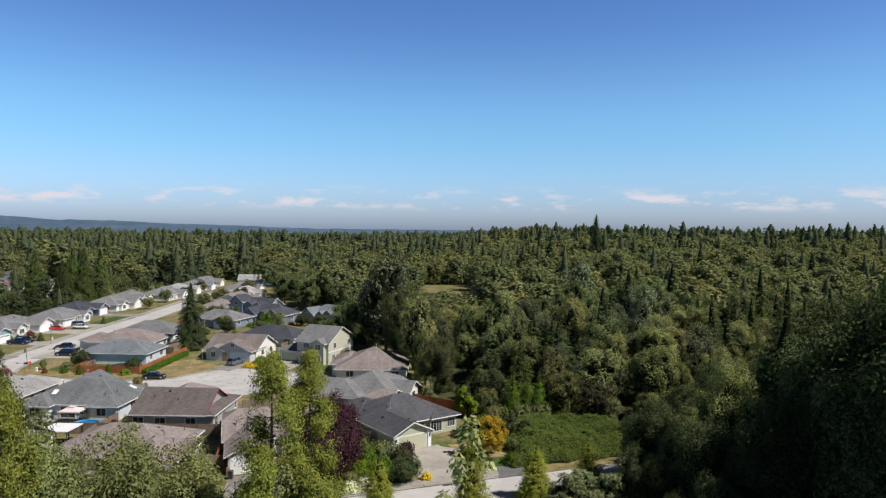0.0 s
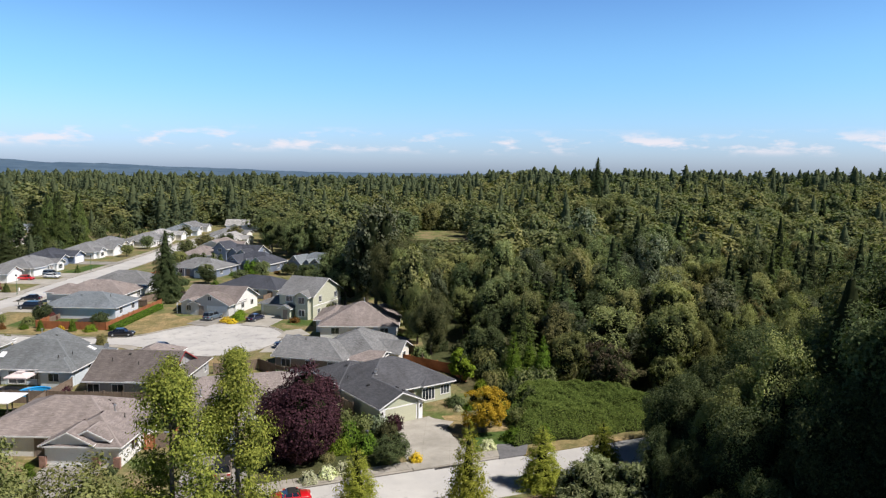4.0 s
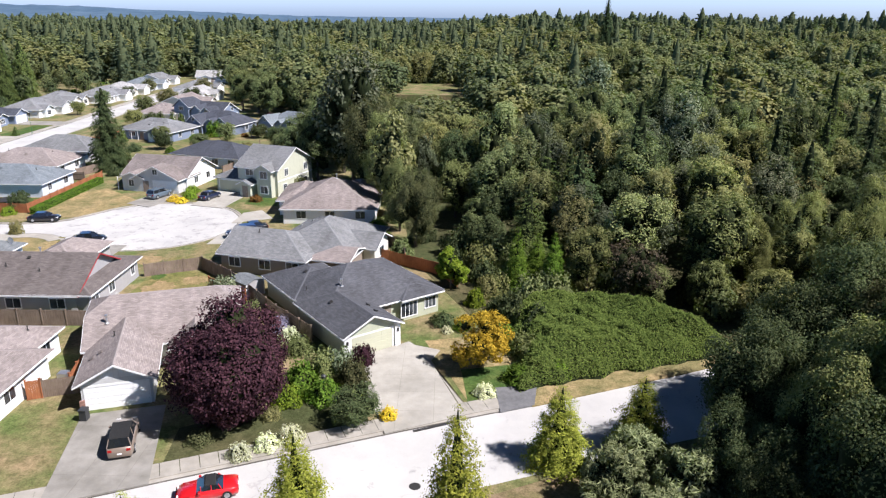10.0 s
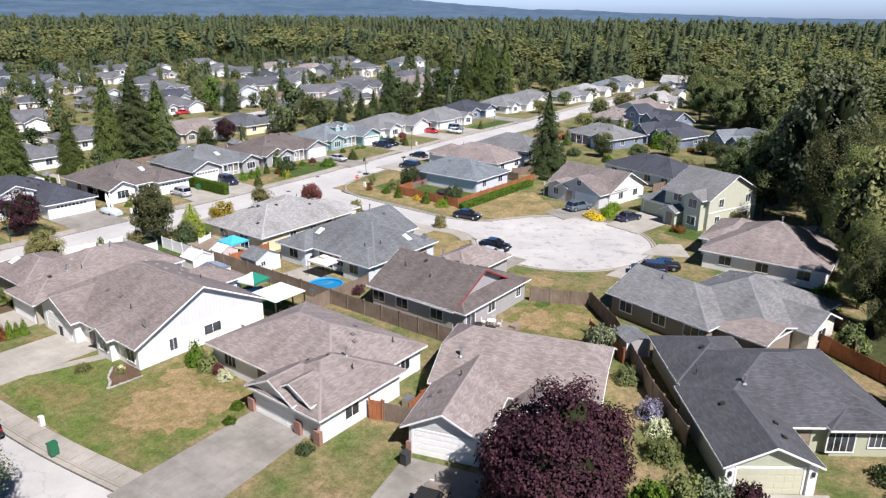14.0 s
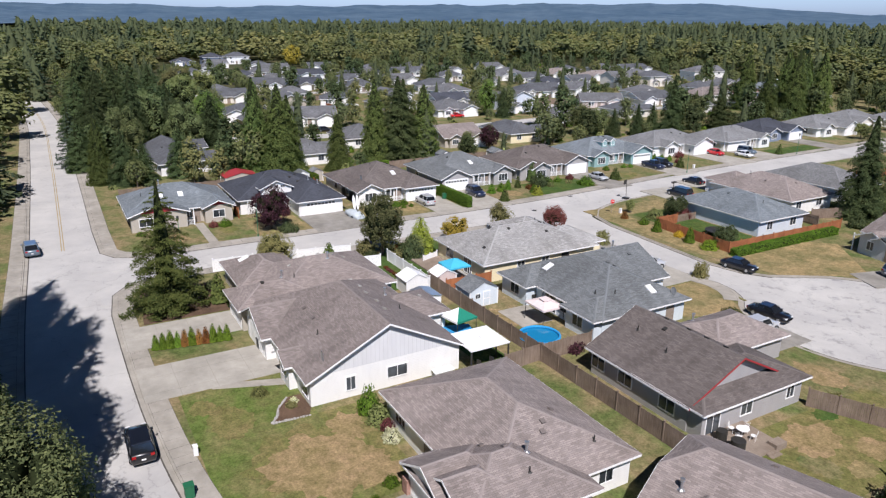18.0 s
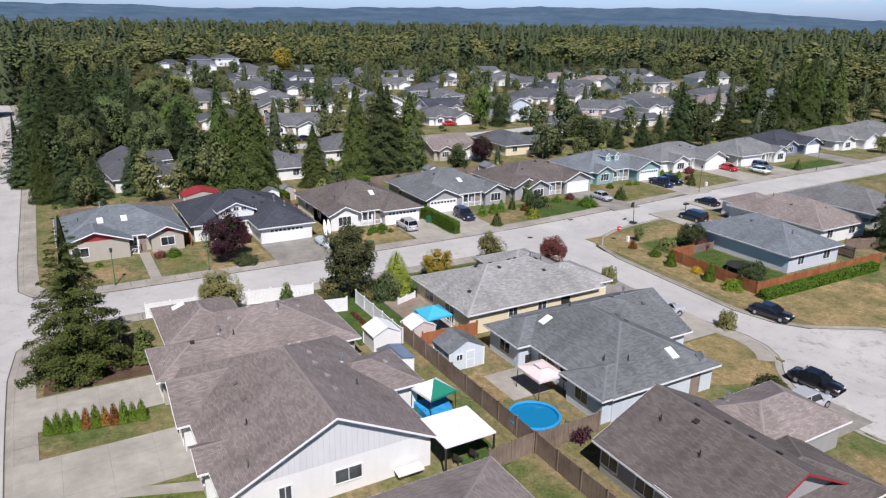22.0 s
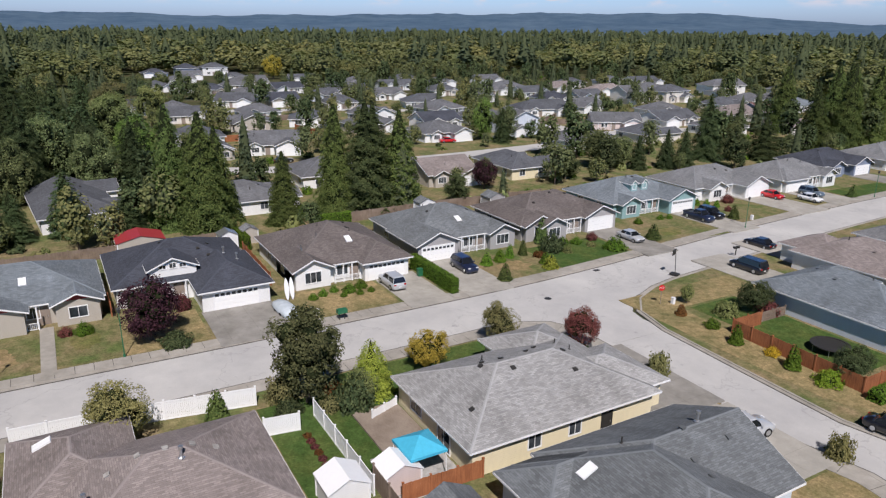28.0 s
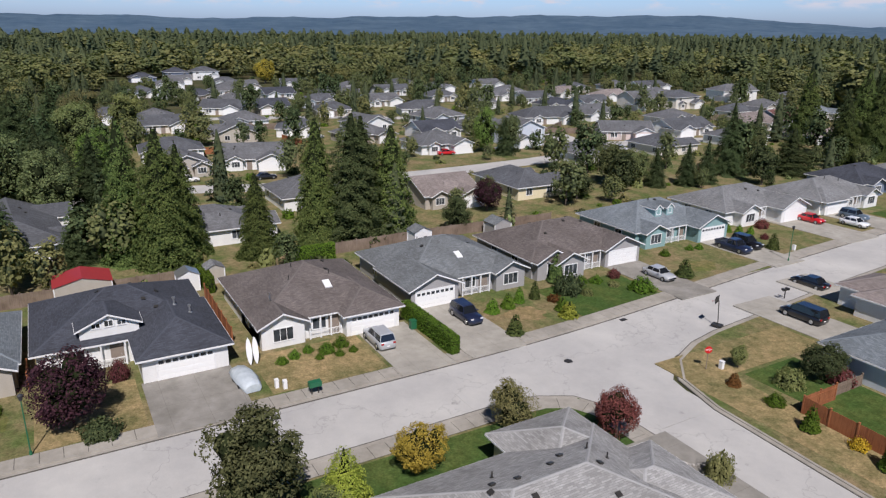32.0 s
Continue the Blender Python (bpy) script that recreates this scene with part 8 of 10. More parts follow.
for k, x, y, r, h in (("hedge", -111.6, 88.4, 0.55, 0.7), ("hedge", -112.2, 89.8, 0.55, 0.75), ("hedge", -112.8, 91.4, 0.5, 0.7), ("hedge", -111.9, 93.0, 0.75, 0.9), ("hedge", -112.6, 94.8, 0.75, 0.9), ("hedge", -110.9, 95.4, 0.45, 0.55), ("hedge", -110.7, 93.9, 0.45, 0.55), ("hedge", -110.9, 91.9, 0.4, 0.5), ("dark", -113.4, 124.6, 1.7, 2.4), ("hedge", -109.8, 133.2, 1.5, 1.5), ("rust", -112.2, 121.4, 0.8, 0.8), ("hedge", -115.4, 128.2, 0.8, 0.9), ("hedge", -114.6, 130.0, 0.8, 0.9),
                      ("crimson", -115.0, 133.4, 0.8, 1.1), ("maple", -111.8, 126.2, 0.7, 0.8), ("olive", -112.6, 131.2, 0.7, 0.6), ("hedge", -118.4, 146.2, 0.7, 0.9), ("hedge", -118.8, 151.6, 0.6, 0.7), ("hedge", -118.4, 153.2, 0.6, 0.7), ("crimson", -121.6, 171.6, 1.1, 1.4), ("crimson", -117.2, 166.4, 0.6, 0.9), ("hedge", -113.6, 64.6, 0.9, 1.1), ("crimson", -114.0, 62.9, 0.7, 0.9), ("dark", -106.4, 72.4, 1.5, 1.3), ("crimson", -115.6, 74.6, 0.9, 1.7), ("yellow", -116.8, 71.4, 0.5, 0.6),
                      ("hedge", -114.2, 52.4, 0.6, 0.6), ("hedge", -113.8, 55.4, 0.5, 0.5), ("dark", -88.2, 57.4, 1.0, 0.9), ("blue", -84.0, 56.8, 0.7, 0.6), ("dark", -81.6, 58.2, 0.8, 0.9), ("hedge", -53.6, 62.5, 0.9, 2.0), ("maple", -51.9, 62.7, 1.0, 1.3), ("flower", -49.2, 62.5, 0.7, 0.9), ("crimson", -50.7, 62.8, 0.6, 0.9), ("olive", -57.6, 57.2, 0.5, 0.45), ("hedge", -44.3, 60.1, 0.55, 0.65), ("hedge", -42.9, 58.3, 0.5, 0.6), ("dark", -35.2, 59.4, 0.7, 0.7),
                      ("maple", -60.8, 55.4, 0.7, 0.6), ("flower", -58.2, 57.6, 0.35, 0.4), ("purple", -54.4, 84.6, 1.0, 1.2), ("olive", -35.6, 97.2, 0.9, 1.2), ("flower", -14.4, 58.4, 0.9, 0.95), ("flower", -12.6, 59.6, 0.9, 1.0), ("flower", -11.0, 60.6, 1.0, 1.1), ("flower", 4.4, 68.0, 0.9, 0.9), ("yellow", -3.7, 64.0, 0.7, 0.9), ("lime", -6.4, 65.6, 0.9, 1.0), ("hedge", -11.8, 68.4, 1.7, 2.2), ("maple", -10.6, 70.8, 1.5, 2.4), ("lime", -12.6, 66.2, 1.4, 1.4), ("silver", -8.9, 71.6, 1.4, 2.2),
                      ("alder", 31.5, 86.2, 2.2, 2.6), ("dull", 33.8, 84.6, 2.0, 2.2), ("olive", 35.6, 88.2, 2.4, 2.8), ("alder", 33.0, 89.6, 2.2, 2.6), ("dull", 30.2, 89.4, 2.2, 3.0), ("alder", 37.6, 91.0, 2.4, 3.0), ("dull", 36.0, 85.6, 2.0, 2.0), ("purple", -6.9, 73.4, 1.1, 1.9), ("lilac", -16.4, 80.2, 1.1, 1.4), ("flower", -15.0, 78.2, 1.0, 1.2), ("maple", -13.6, 75.4, 1.3, 1.6), ("alder", -20.4, 84.6, 1.1, 1.3), ("silver", -25.0, 89.0, 1.7, 2.4), ("dark", 0.6, 82.6, 1.3, 1.3), ("lime", 4.2, 88.0, 1.1, 1.7), ("olive", 5.8, 90.6, 1.2, 2.4), ("flower", 1.0, 80.6, 0.6, 0.6), ("dark", 7.2, 86.6, 1.6, 1.5), ("alder", 8.8, 82.8, 1.5, 1.7), ("hedge", 6.8, 79.4, 1.3, 1.4), ("dark", 9.6, 78.6, 1.6, 1.6), ("maple", 9.4, 74.6, 1.9, 2.0), ("hedge", 7.6, 70.6, 1.4, 1.3), ("lime", 11.4, 71.4, 1.0, 1.4),
                      ("alder", 9.5, 97.5, 2.4, 3.4), ("maple", 5.2, 99.5, 2.2, 3.2), ("dark", 2.6, 105.5, 2.4, 3.6), ("alder", 14, 90, 2.0, 2.8), ("olive", 17.5, 95, 2.4, 3.6), ("dark", 22, 94, 2.6, 3.8), ("yellow", -45.6, 131.6, 1.1, 0.8), ("yellow", -47.2, 132.6, 1.2, 0.9), ("lime", -45.2, 134.6, 1.2, 1.1), ("lime", -46.0, 136.8, 1.2, 1.2), ("lime", -46.2, 139.0, 1.2, 1.2), ("rust", -33.0, 133.2, 1.1, 1.1), ("hedge", -10.0, 118.4, 1.3, 1.4), ("alder", -7.6, 122.0, 1.6, 1.8), ("hedge", -9.0, 113.6, 1.3, 1.0),
                      ("lime", -70.4, 122.4, 1.2, 1.1), ("yellow", -76.6, 123.0, 0.7, 0.8), ("hedge", -84.0, 123.2, 0.8, 0.9), ("dry", 12, 44, 1.6, 1.1), ("olive", 14.6, 47.4, 2.2, 2.4), ("silver", 17.4, 50.8, 2.4, 3.4), ("olive", 19.2, 54.4, 2.2, 3.2), ("dry", 8.0, 45.2, 1.5, 1.0), ("dry", 3.4, 44.4, 1.4, 0.9), ("dry", 5.6, 40.6, 1.8, 1.2), ("olive", 11.4, 40.2, 2.0, 1.5), ("rust", 7.6, 42.2, 1.2, 1.1), ("olive", -3.6, 41.6, 1.8, 1.2), ("dry", 0.2, 40.2, 1.8, 1.2), ("olive", 16.6, 43.6, 2.2, 2.2), ("silver", 20.4, 47.6, 2.0, 3.0),
                      ("olive", -19, 33, 4.2, 6.5), ("olive", -22, 28, 4.6, 8.0), ("olive", -16, 36, 3.2, 4.5), ("olive", -26, 33, 4.0, 6.0), ("olive", -3.5, 36.5, 2.4, 2.0), ("dry", 4, 35, 2.2, 1.4)):
    shrub(k, x, y, r, h)
for i in range(9):
    shrub("crimson" if i % 3 else "rust", -84.6 + 0.85 * i, 78.4, 0.34, 0.35, "in a strip bed by the fence")

# gardens north of the turning circle
for k, x, y, h, w in (("alder", -72, 190, 4.2, 1.3), ("maple", -60, 202.6, 3.4, 1.2), ("dark", -50, 199.6, 3.8, 1.5), ("olive", -98.6, 263, 6.0, 1.4), ("alder", -56, 192, 5.0, 1.1), ("dark", -84, 214, 4.6, 1.1), ("purple", -52, 221, 4.0, 1.0), ("maple", -90, 215, 5.0, 1.2), ("alder", -97, 240, 6.0, 1.2), ("dark", -92, 268, 6.5, 1.2), ("olive", -97.6, 298, 6.5, 1.2), ("maple", -118, 238, 4.4, 1.2), ("alder", -121, 262, 5.2, 1.2), ("dark", -122, 284, 5.0, 1.2), ("olive", -123, 306, 5.4, 1.2), ("alder", -58, 178, 4.4, 1.2), ("dark", -68, 181, 4.6, 1.1), ("olive", -34, 168, 4.6, 1.2), ("alder", -38, 176, 5.0, 1.2), ("dark", -41, 186, 5.6, 1.2)):
    ball(k, x, y, h, w, "behind the turning circle")
for x, y, h in ((-79, 208, 5.8), (-77, 211, 5.4), (-75.4, 213, 4.8), (-82, 190, 4.2)):
    cone("cedar", x, y, h, 0.75, "beside a slate house")
for x, y, h, k in ((-57, 240, 13.5, 1), (-50, 250, 13, 2), (-63, 250, 13, 0), (-46, 236, 12, 0), (-70, 256, 12, 1), (-38, 226, 11, 1), (-33, 214, 12, 0), (-30, 200, 12, 2), (-33, 188, 11, 0), (-74, 268, 13, 2), (-60, 262, 14, 1), (-78, 284, 13, 0), (-84, 300, 14, 1), (-66, 276, 14, 0), (-28, 176, 13, 0), (-31, 160, 11, 1), (-25, 150, 12, 0)):
    plant(WOOD_A[k], "wood_tree", "leafy tree standing behind the houses", "tree", x, y, h / 14 * 1.25, h / 14)
for k, x, y, r, h in (("hedge", -66, 196, 1.1, 1.2), ("olive", -57, 197.5, 1.3, 1.2), ("maple", -69, 200, 1.0, 1.1), ("lime", -62.5, 199.6, 1.0, 1.0), ("dark", -47, 199, 1.4, 1.6), ("rust", -54, 201, 1.0, 1.0), ("hedge", -92, 184, 1.2, 1.4), ("dark", -74, 178, 1.6, 1.8), ("hedge", -64.6, 176.4, 1.2, 1.4), ("olive", -48, 181, 1.6, 1.8), ("maple", -44.6, 178, 1.5, 1.6), ("hedge", -70, 163.6, 1.2, 1.6), ("alder", -72.6, 168, 1.8, 2.4), ("dark", -66.6, 152, 1.5, 1.8), ("hedge", -31, 152.6, 1.6, 2.0), ("olive", -27.4, 143, 1.8, 2.2)):
    shrub(k, x, y, r, h, "behind the turning circle")

# gardens of the quarter to the west
rng = np.random.default_rng(5)
HOUSES = [(x, y, max(w, d) * 0.5 + 2.6) for x, y, yaw, w, d, a, b, c in far_rows]
WAYS = BACK + [(-242, 212), (-262, 197), (-280, 182), (-292, 150), (-304, 121), (-302, 90), (-197, 230), (-190, 260), (-190, 300), (-190, 330)]


def clear_of(x, y):
    return all((x - a) ** 2 + (y - b) ** 2 > r * r for a, b, r in HOUSES) and all((x - p[0]) ** 2 + (y - p[1]) ** 2 > 36 for p in WAYS)


TOWN = [(LOW_A[0], 0.5), (LOW_A[1], 0.55), (LOW_A[2], 0.5), (LOW_B[0], 0.5), (LOW_A[3], 0.6), (LOW_A[3], 0.5)]
beyond = []
for x, y in spread(rng, -430, -138, 52, 400, 11.5, clear_of):
    if rng.random() < 0.2:
        continue
    me_, s = TOWN[int(rng.integers(len(TOWN)))]
    s *= rng.uniform(0.5, 1.45)
    if x > -185:
        plant(me_, "garden_tree", "green garden tree between the houses", "tree", x, y, s, s * rng.uniform(0.8, 1.15), group="garden trees of the quarter")
    else:
        beyond.append((me_, x, y, 0.1, s, s * rng.uniform(0.8, 1.15), rng.uniform(0, 6.28)))
for x, y, h, k in ((-186, 78, 13, 3), (-196, 70, 14, 3), (-178, 88, 11, 1), (-205, 64, 15, 3), (-214, 72, 14, 3), (-200, 52, 14, 3), (-212, 50, 16, 3), (-226, 56, 17, 3), (-236, 66, 17, 3), (-224, 78, 15, 1), (-240, 52, 19, 3), (-250, 62, 18, 3), (-245, 80, 15, 2), (-262, 74, 16, 3), (-270, 56, 20, 3), (-265, 92, 13, 1), (-455, 185, 17, 4)):
    if k == 3:
        plant(FIR[int(-x) % 3], "conifer_tree", "tall dark fir by the road", "tree", x, y, h / 20 * 1.15, h / 20)
    elif k == 4:
        plant(BALL["gold"], "garden_tree", "large yellow tree at the far end of the quarter", "tree", x, y, 2.3, 2.7)
    else:
        plant(WOOD_A[k + 1], "garden_tree", "broad leafy tree behind the houses", "tree", x, y, h / 14 * 1.2, h / 14)
BUSH = {k: shrub_mesh("bush_" + k, 480 + i, 90, 0.3, LF[k]) for i, k in enumerate(("hedge", "dark", "maple", "olive", "alder"))}
many("garden_trees", beyond, "mixed garden trees in the far gardens of the quarter", "trees")
rows = []
for x, y in spread(rng, -420, -136, 50, 390, 4.2, clear_of):
    if rng.random() < 0.28:
        k = ("hedge", "dark", "maple", "olive", "alder")[int(rng.integers(5))]
        r = rng.uniform(0.5, 1.3)
        rows.append((BUSH[k], x, y, 0.1, r, r * rng.uniform(0.7, 1.5), rng.uniform(0, 6.28)))
rows = [r for i, r in enumerate(rows) if i % 3]
many("garden_shrubs", rows, "mixed shrubs in the gardens of the quarter", "shrubs")


# ---- fences ----
def fence(pts, mat, h, label, vinyl=False, gap=2.4, cap=False, pieces=False):
    root = thing("fence", label, "fence", pose(pts[0][0], pts[0][1], 0.1))
    for (xa, ya), (xb, yb) in zip(pts, pts[1:]):
        L = math.hypot(xb - xa, yb - ya)
        n = max(1, round(L / gap))
        az = math.degrees(math.atan2(yb - ya, xb - xa))
        step = L / n
        post = boxes((-0.06, 0.06, -0.06, 0.06, -0.3, h + 0.1), (-0.085, 0.085, -0.085, 0.085, h + 0.1, h + 0.14))
        pm = None
        bm = boxes((0.06, step - 0.06, 0.02, 0.06, 0.3, 0.39), (0.06, step - 0.06, 0.02, 0.06, h - 0.35, h - 0.26))
        k = max(2, int((step - 0.12) / 0.145))
        rr = random.Random(int(xa * 10 + ya))
        w = (step - 0.12) / k
        if vinyl:
            box(bm, 0.06, step - 0.06, -0.035, 0.035, h - 0.12, h)
            box(bm, 0.06, step - 0.06, -0.035, 0.035, 0.05, 0.17)
        for i in range(0 if pieces else k):
            dz = 0 if vinyl else rr.uniform(-0.03, 0.03)
            box(bm, 0.06 + i * w + 0.006, 0.06 + (i + 1) * w - 0.006, -0.012, 0.014 if vinyl else 0.012 + 0.004 * (i % 2), 0.04, h + dz - (0.1 if vinyl else 0))
        qm = bd = None
        for i in range(n):
            x, y = xa - pts[0][0] + (xb - xa) * i / n, ya - pts[0][1] + (yb - ya) * i / n
            p = part("post", pm if pm else post, mat, root)
            pm = p.data
            p.matrix_local = pose(x, y, 0, 0, 0, az)
            q = part("panel", qm if qm else bm, mat, root)
            qm = q.data
            q.matrix_local = pose(x, y, 0, 0, 0, az)
            if pieces:
                if bd is None:
                    bd = part("board", boxes((0.006, w - 0.006, -0.012, 0.014, 0.04, h)), mat, q).data
                    bpy.data.objects.remove(q.children[0])
                for j in range(k):
                    part("board", bd, None, q).matrix_local = pose(0.06 + j * w, 0.004 * (j % 2), rr.uniform(-0.03, 0.03))
    p = part("post", pm, mat, root)
    p.matrix_local = pose(pts[-1][0] - pts[0][0], pts[-1][1] - pts[0][1], 0)
    return root


fence([(-76.5, 80.4), (-54.2, 80.5), (-36.4, 80.7)], FENCE, 1.8, "weathered brown cedar board fence between the yards", pieces=True)
fence([(-54.2, 80.6), (-54.2, 86.6)], FENCE, 1.8, "weathered brown cedar board fence between the yards", pieces=True)
fence([(-54.0, 76.2), (-54.4, 80.4)], FENCE, 1.8, "weathered brown cedar board fence between the yards")
fence([(-36.4, 80.9), (-33.4, 81.6), (-32.6, 74.0)], FENCE, 1.8, "weathered brown cedar board fence between the yards")
fence([(-33.4, 66.3), (-30.6, 67.2)], FENCE, 1.7, "brown board fence beside the house")
fence([(-34.5, 65.8), (-33.5, 66.2)], FENCE_RED, 1.8, "orange-red stained gate beside the white house", gap=0.9)
fence([(-32.9, 73.6), (-31.6, 67.4)], FENCE_RED, 1.7, "red-brown board fence beside the house")
fence([(-36.9, 95.4), (-30.6, 98.4)], FENCE, 1.7, "weathered brown cedar board fence behind the grey house")
fence([(-30.6, 98.2), (-25.4, 93.4), (-17.4, 83.0), (-12.6, 77.8)], FENCE, 1.8, "dark brown board fence between two yards")
fence([(-27.5, 91.6), (-22.0, 87.6)], FENCE_RED, 1.6, "red cedar board fence")
fence([(-9.0, 103.6), (-4.6, 100.6), (0.0, 97.6), (2.2, 93.6)], FENCE_RED, 1.7, "red cedar board fence at the wood's edge")
fence([(-10.4, 112.6), (-5.4, 107.2), (-4.6, 101.0)], FENCE, 1.7, "dark board fence at the wood's edge")
fence([(-82.4, 133.0), (-82.4, 128.6)], FENCE, 1.2, "low weathered picket fence")
fence([(-82.0, 128.4), (-82.0, 123.9), (-67.8, 123.4), (-67.6, 148.8)], FENCE_RED, 1.6, "orange-red stained cedar fence round a back yard")
fence([(-88, 186.5), (-86, 200.5), (-84.6, 203)], FENCE_RED, 1.7, "red cedar board fence beside the grey-roofed house")
fence([(-52.4, 214), (-55.6, 216.4)], FENCE_RED, 1.7, "red cedar board fence between two slate houses")
fence([(-62, 157.6), (-70, 160.4), (-73.4, 150)], FENCE, 1.7, "weathered board fence behind the pale grey house")
fence([(-45.4, 154.4), (-41.8, 168.6), (-46, 186)], FENCE, 1.8, "dark weathered board fence behind the green house")
fence([(-70.2, 147.0), (-75.6, 147.2)], FENCE, 1.7, "weathered board fence beside the garden")
fence([(-93.6, 58.5), (-93.2, 63.5), (-92.4, 69.2), (-91.2, 76.2)], PLASTIC_WHITE, 1.7, "white vinyl privacy fence along the street", True)
fence([(-87.3, 79.9), (-75.6, 80.0)], PLASTIC_WHITE, 1.6, "white vinyl fence between two lawns", True)
fence([(-86.2, 75.5), (-85.8, 78.2)], PLASTIC_WHITE, 1.6, "white vinyl fence between two lawns", True)
fence([(-84.4, 83.8), (-85.4, 86.4)], PLASTIC_WHITE, 0.9, "low white picket fence by the terrace", gap=1.4)
fence([(-74.0, 81.4), (-73.8, 87.6)], FENCE_RED, 1.5, "orange cedar fence with lattice top")
fence([(-132.5, 85.6), (-118.4, 85.4)], FENCE_RED, 1.7, "orange cedar fence between two houses")
fence([(-117.0, 67.5), (-120.0, 67.5)], FENCE_RED, 1.7, "orange cedar fence between two houses")
fence([(-139, 52), (-139, 84)], FENCE, 1.7, "weathered board fence behind the houses")
fence([(-141, 104), (-141.5, 122), (-140.5, 143)], FENCE, 1.7, "weathered board fence behind the houses")
for x0, y0, x1, y1, m_ in ((-232, 106, -232, 128, FENCE_RED), (-224, 206, -214, 232, FENCE), (-236, 222, -224, 206, FENCE), (-330, 138, -330, 156, FENCE_RED), (-270, 108, -270, 140, FENCE), (-226, 255, -226, 290, FENCE), (-230, 132, -246, 130, FENCE_RED)):
    fence([(x0, y0), (x1, y1)], m_, 1.8, "board fence between gardens", gap=4.0)


# ---- vehicles ----
def car(kind, mat, label, x, y, yaw, category="car"):
    L, Wd, Hh = {"sedan": (4.6, 1.8, 1.45), "suv": (4.7, 1.88, 1.75), "pickup": (5.5, 1.95, 1.8), "sports": (4.1, 1.74, 1.26), "van": (5.0, 1.95, 1.8)}[kind]
    root = thing("car" if kind != "pickup" else "pickup_truck", label, category, pose(x, y, 0.05 if -103 < x < -95 or kind == "sports" else 0.19, 0, 0, yaw))
    belt = {"sedan": 0.92, "suv": 1.08, "pickup": 1.08, "sports": 0.86, "van": 1.05}[kind]
    hood = {"sedan": 0.82, "suv": 0.98, "pickup": 1.02, "sports": 0.74, "van": 0.92}[kind]
    tail = {"sedan": 0.9, "suv": 1.06, "pickup": 1.0, "sports": 0.82, "van": 1.04}[kind]
    st = [(-0.5, 0.80, 0.36, tail - 0.28), (-0.485, 0.9, 0.24, tail - 0.06), (-0.40, 0.98, 0.2, tail), (-0.2, 1.0, 0.19, belt), (0.1, 1.0, 0.19, belt), (0.22, 0.99, 0.19, (belt + hood) / 2), (0.38, 0.96, 0.2, hood), (0.47, 0.86, 0.24, hood - 0.14), (0.5, 0.7, 0.34, hood - 0.34)]
    bm = bmesh.new()
    rings = []
    for fx, fw, zb, zt in st:
        w = Wd / 2 * fw
        ring = [(-w * 0.92, zb), (-w, zb + 0.22), (-w * 0.985, zt - 0.1), (-w * 0.88, zt), (w * 0.88, zt), (w * 0.985, zt - 0.1), (w, zb + 0.22), (w * 0.92, zb)]
        rings.append([bm.verts.new((fx * L, a, b)) for a, b in ring])
    for r, s in zip(rings, rings[1:]):
        for i in range(8):
            j = (i + 1) % 8
            bm.faces.new((r[i], s[i], s[j], r[j]))
    bm.faces.new(rings[0])
    bm.faces.new(rings[-1][::-1])
    bmesh.ops.recalc_face_normals(bm, faces=bm.faces)
    for f in bm.faces:
        f.smooth = True
    body = part("body", bm, mat, root)
    a0, b0, b1, a1 = {"sedan": (-0.36, -0.22, 0.06, 0.22), "suv": (-0.47, -0.41, 0.06, 0.2), "pickup": (-0.12, -0.08, 0.12, 0.24), "sports": (-0.27, -0.14, 0.02, 0.17), "van": (-0.48, -0.43, 0.12, 0.28)}[kind]
    w0, w1 = Wd / 2 * 0.9, Wd / 2 * 0.7

    def cabin(za, zb, g):
        bmc = bmesh.new()
        f = lambda t, p, q: p + (q - p) * t
        lo = [(f(za, a0, b0) * L, -f(za, w0, w1)), (f(za, a1, b1) * L, -f(za, w0, w1)), (f(za, a1, b1) * L, f(za, w0, w1)), (f(za, a0, b0) * L, f(za, w0, w1))]
        hi = [(f(zb, a0, b0) * L, -f(zb, w0, w1)), (f(zb, a1, b1) * L, -f(zb, w0, w1)), (f(zb, a1, b1) * L, f(zb, w0, w1)), (f(zb, a0, b0) * L, f(zb, w0, w1))]
        z0, z1 = belt - 0.04 + (Hh - belt) * za, belt - 0.04 + (Hh - belt) * zb
        vl, vh = [bmc.verts.new((p[0] * 1.0, p[1] * g, z0)) for p in lo], [bmc.verts.new((p[0], p[1] * g, z1)) for p in hi]
        bmc.faces.new(vh)
        bmc.faces.new(vl[::-1])
        for i in range(4):
            j = (i + 1) % 4
            bmc.faces.new((vl[i], vl[j], vh[j], vh[i]))
        bmesh.ops.recalc_face_normals(bmc, faces=bmc.faces)
        return bmc

    part("window_band", cabin(0.0, 0.9, 1.0), CAR_GLASS, root)
    part("roof_panel", cabin(0.86, 1.04, 1.02), RUBBER if kind == "sports" or mat.name == "car paint bronze" else mat, root, "black soft top" if kind == "sports" else "")
    for fx in ((a1 + b1) / 2, (a0 + a1) / 2 - 0.02, (a0 + b0) / 2):
        for sy in (-1, 1):
            bmp = bmesh.new()
            tube(bmp, (fx * L + (0.1 if fx > 0.1 else -0.06 if fx < -0.15 else 0) * L * 0.5, sy * w0 * 0.985, belt - 0.03), (fx * L - (0.06 if fx > 0.1 else -0.04 if fx < -0.15 else 0) * L * 0.5, sy * w1 * 1.01, Hh - 0.08), 0.04, 0.035, 5)
            part("pillar", bmp, mat, root)
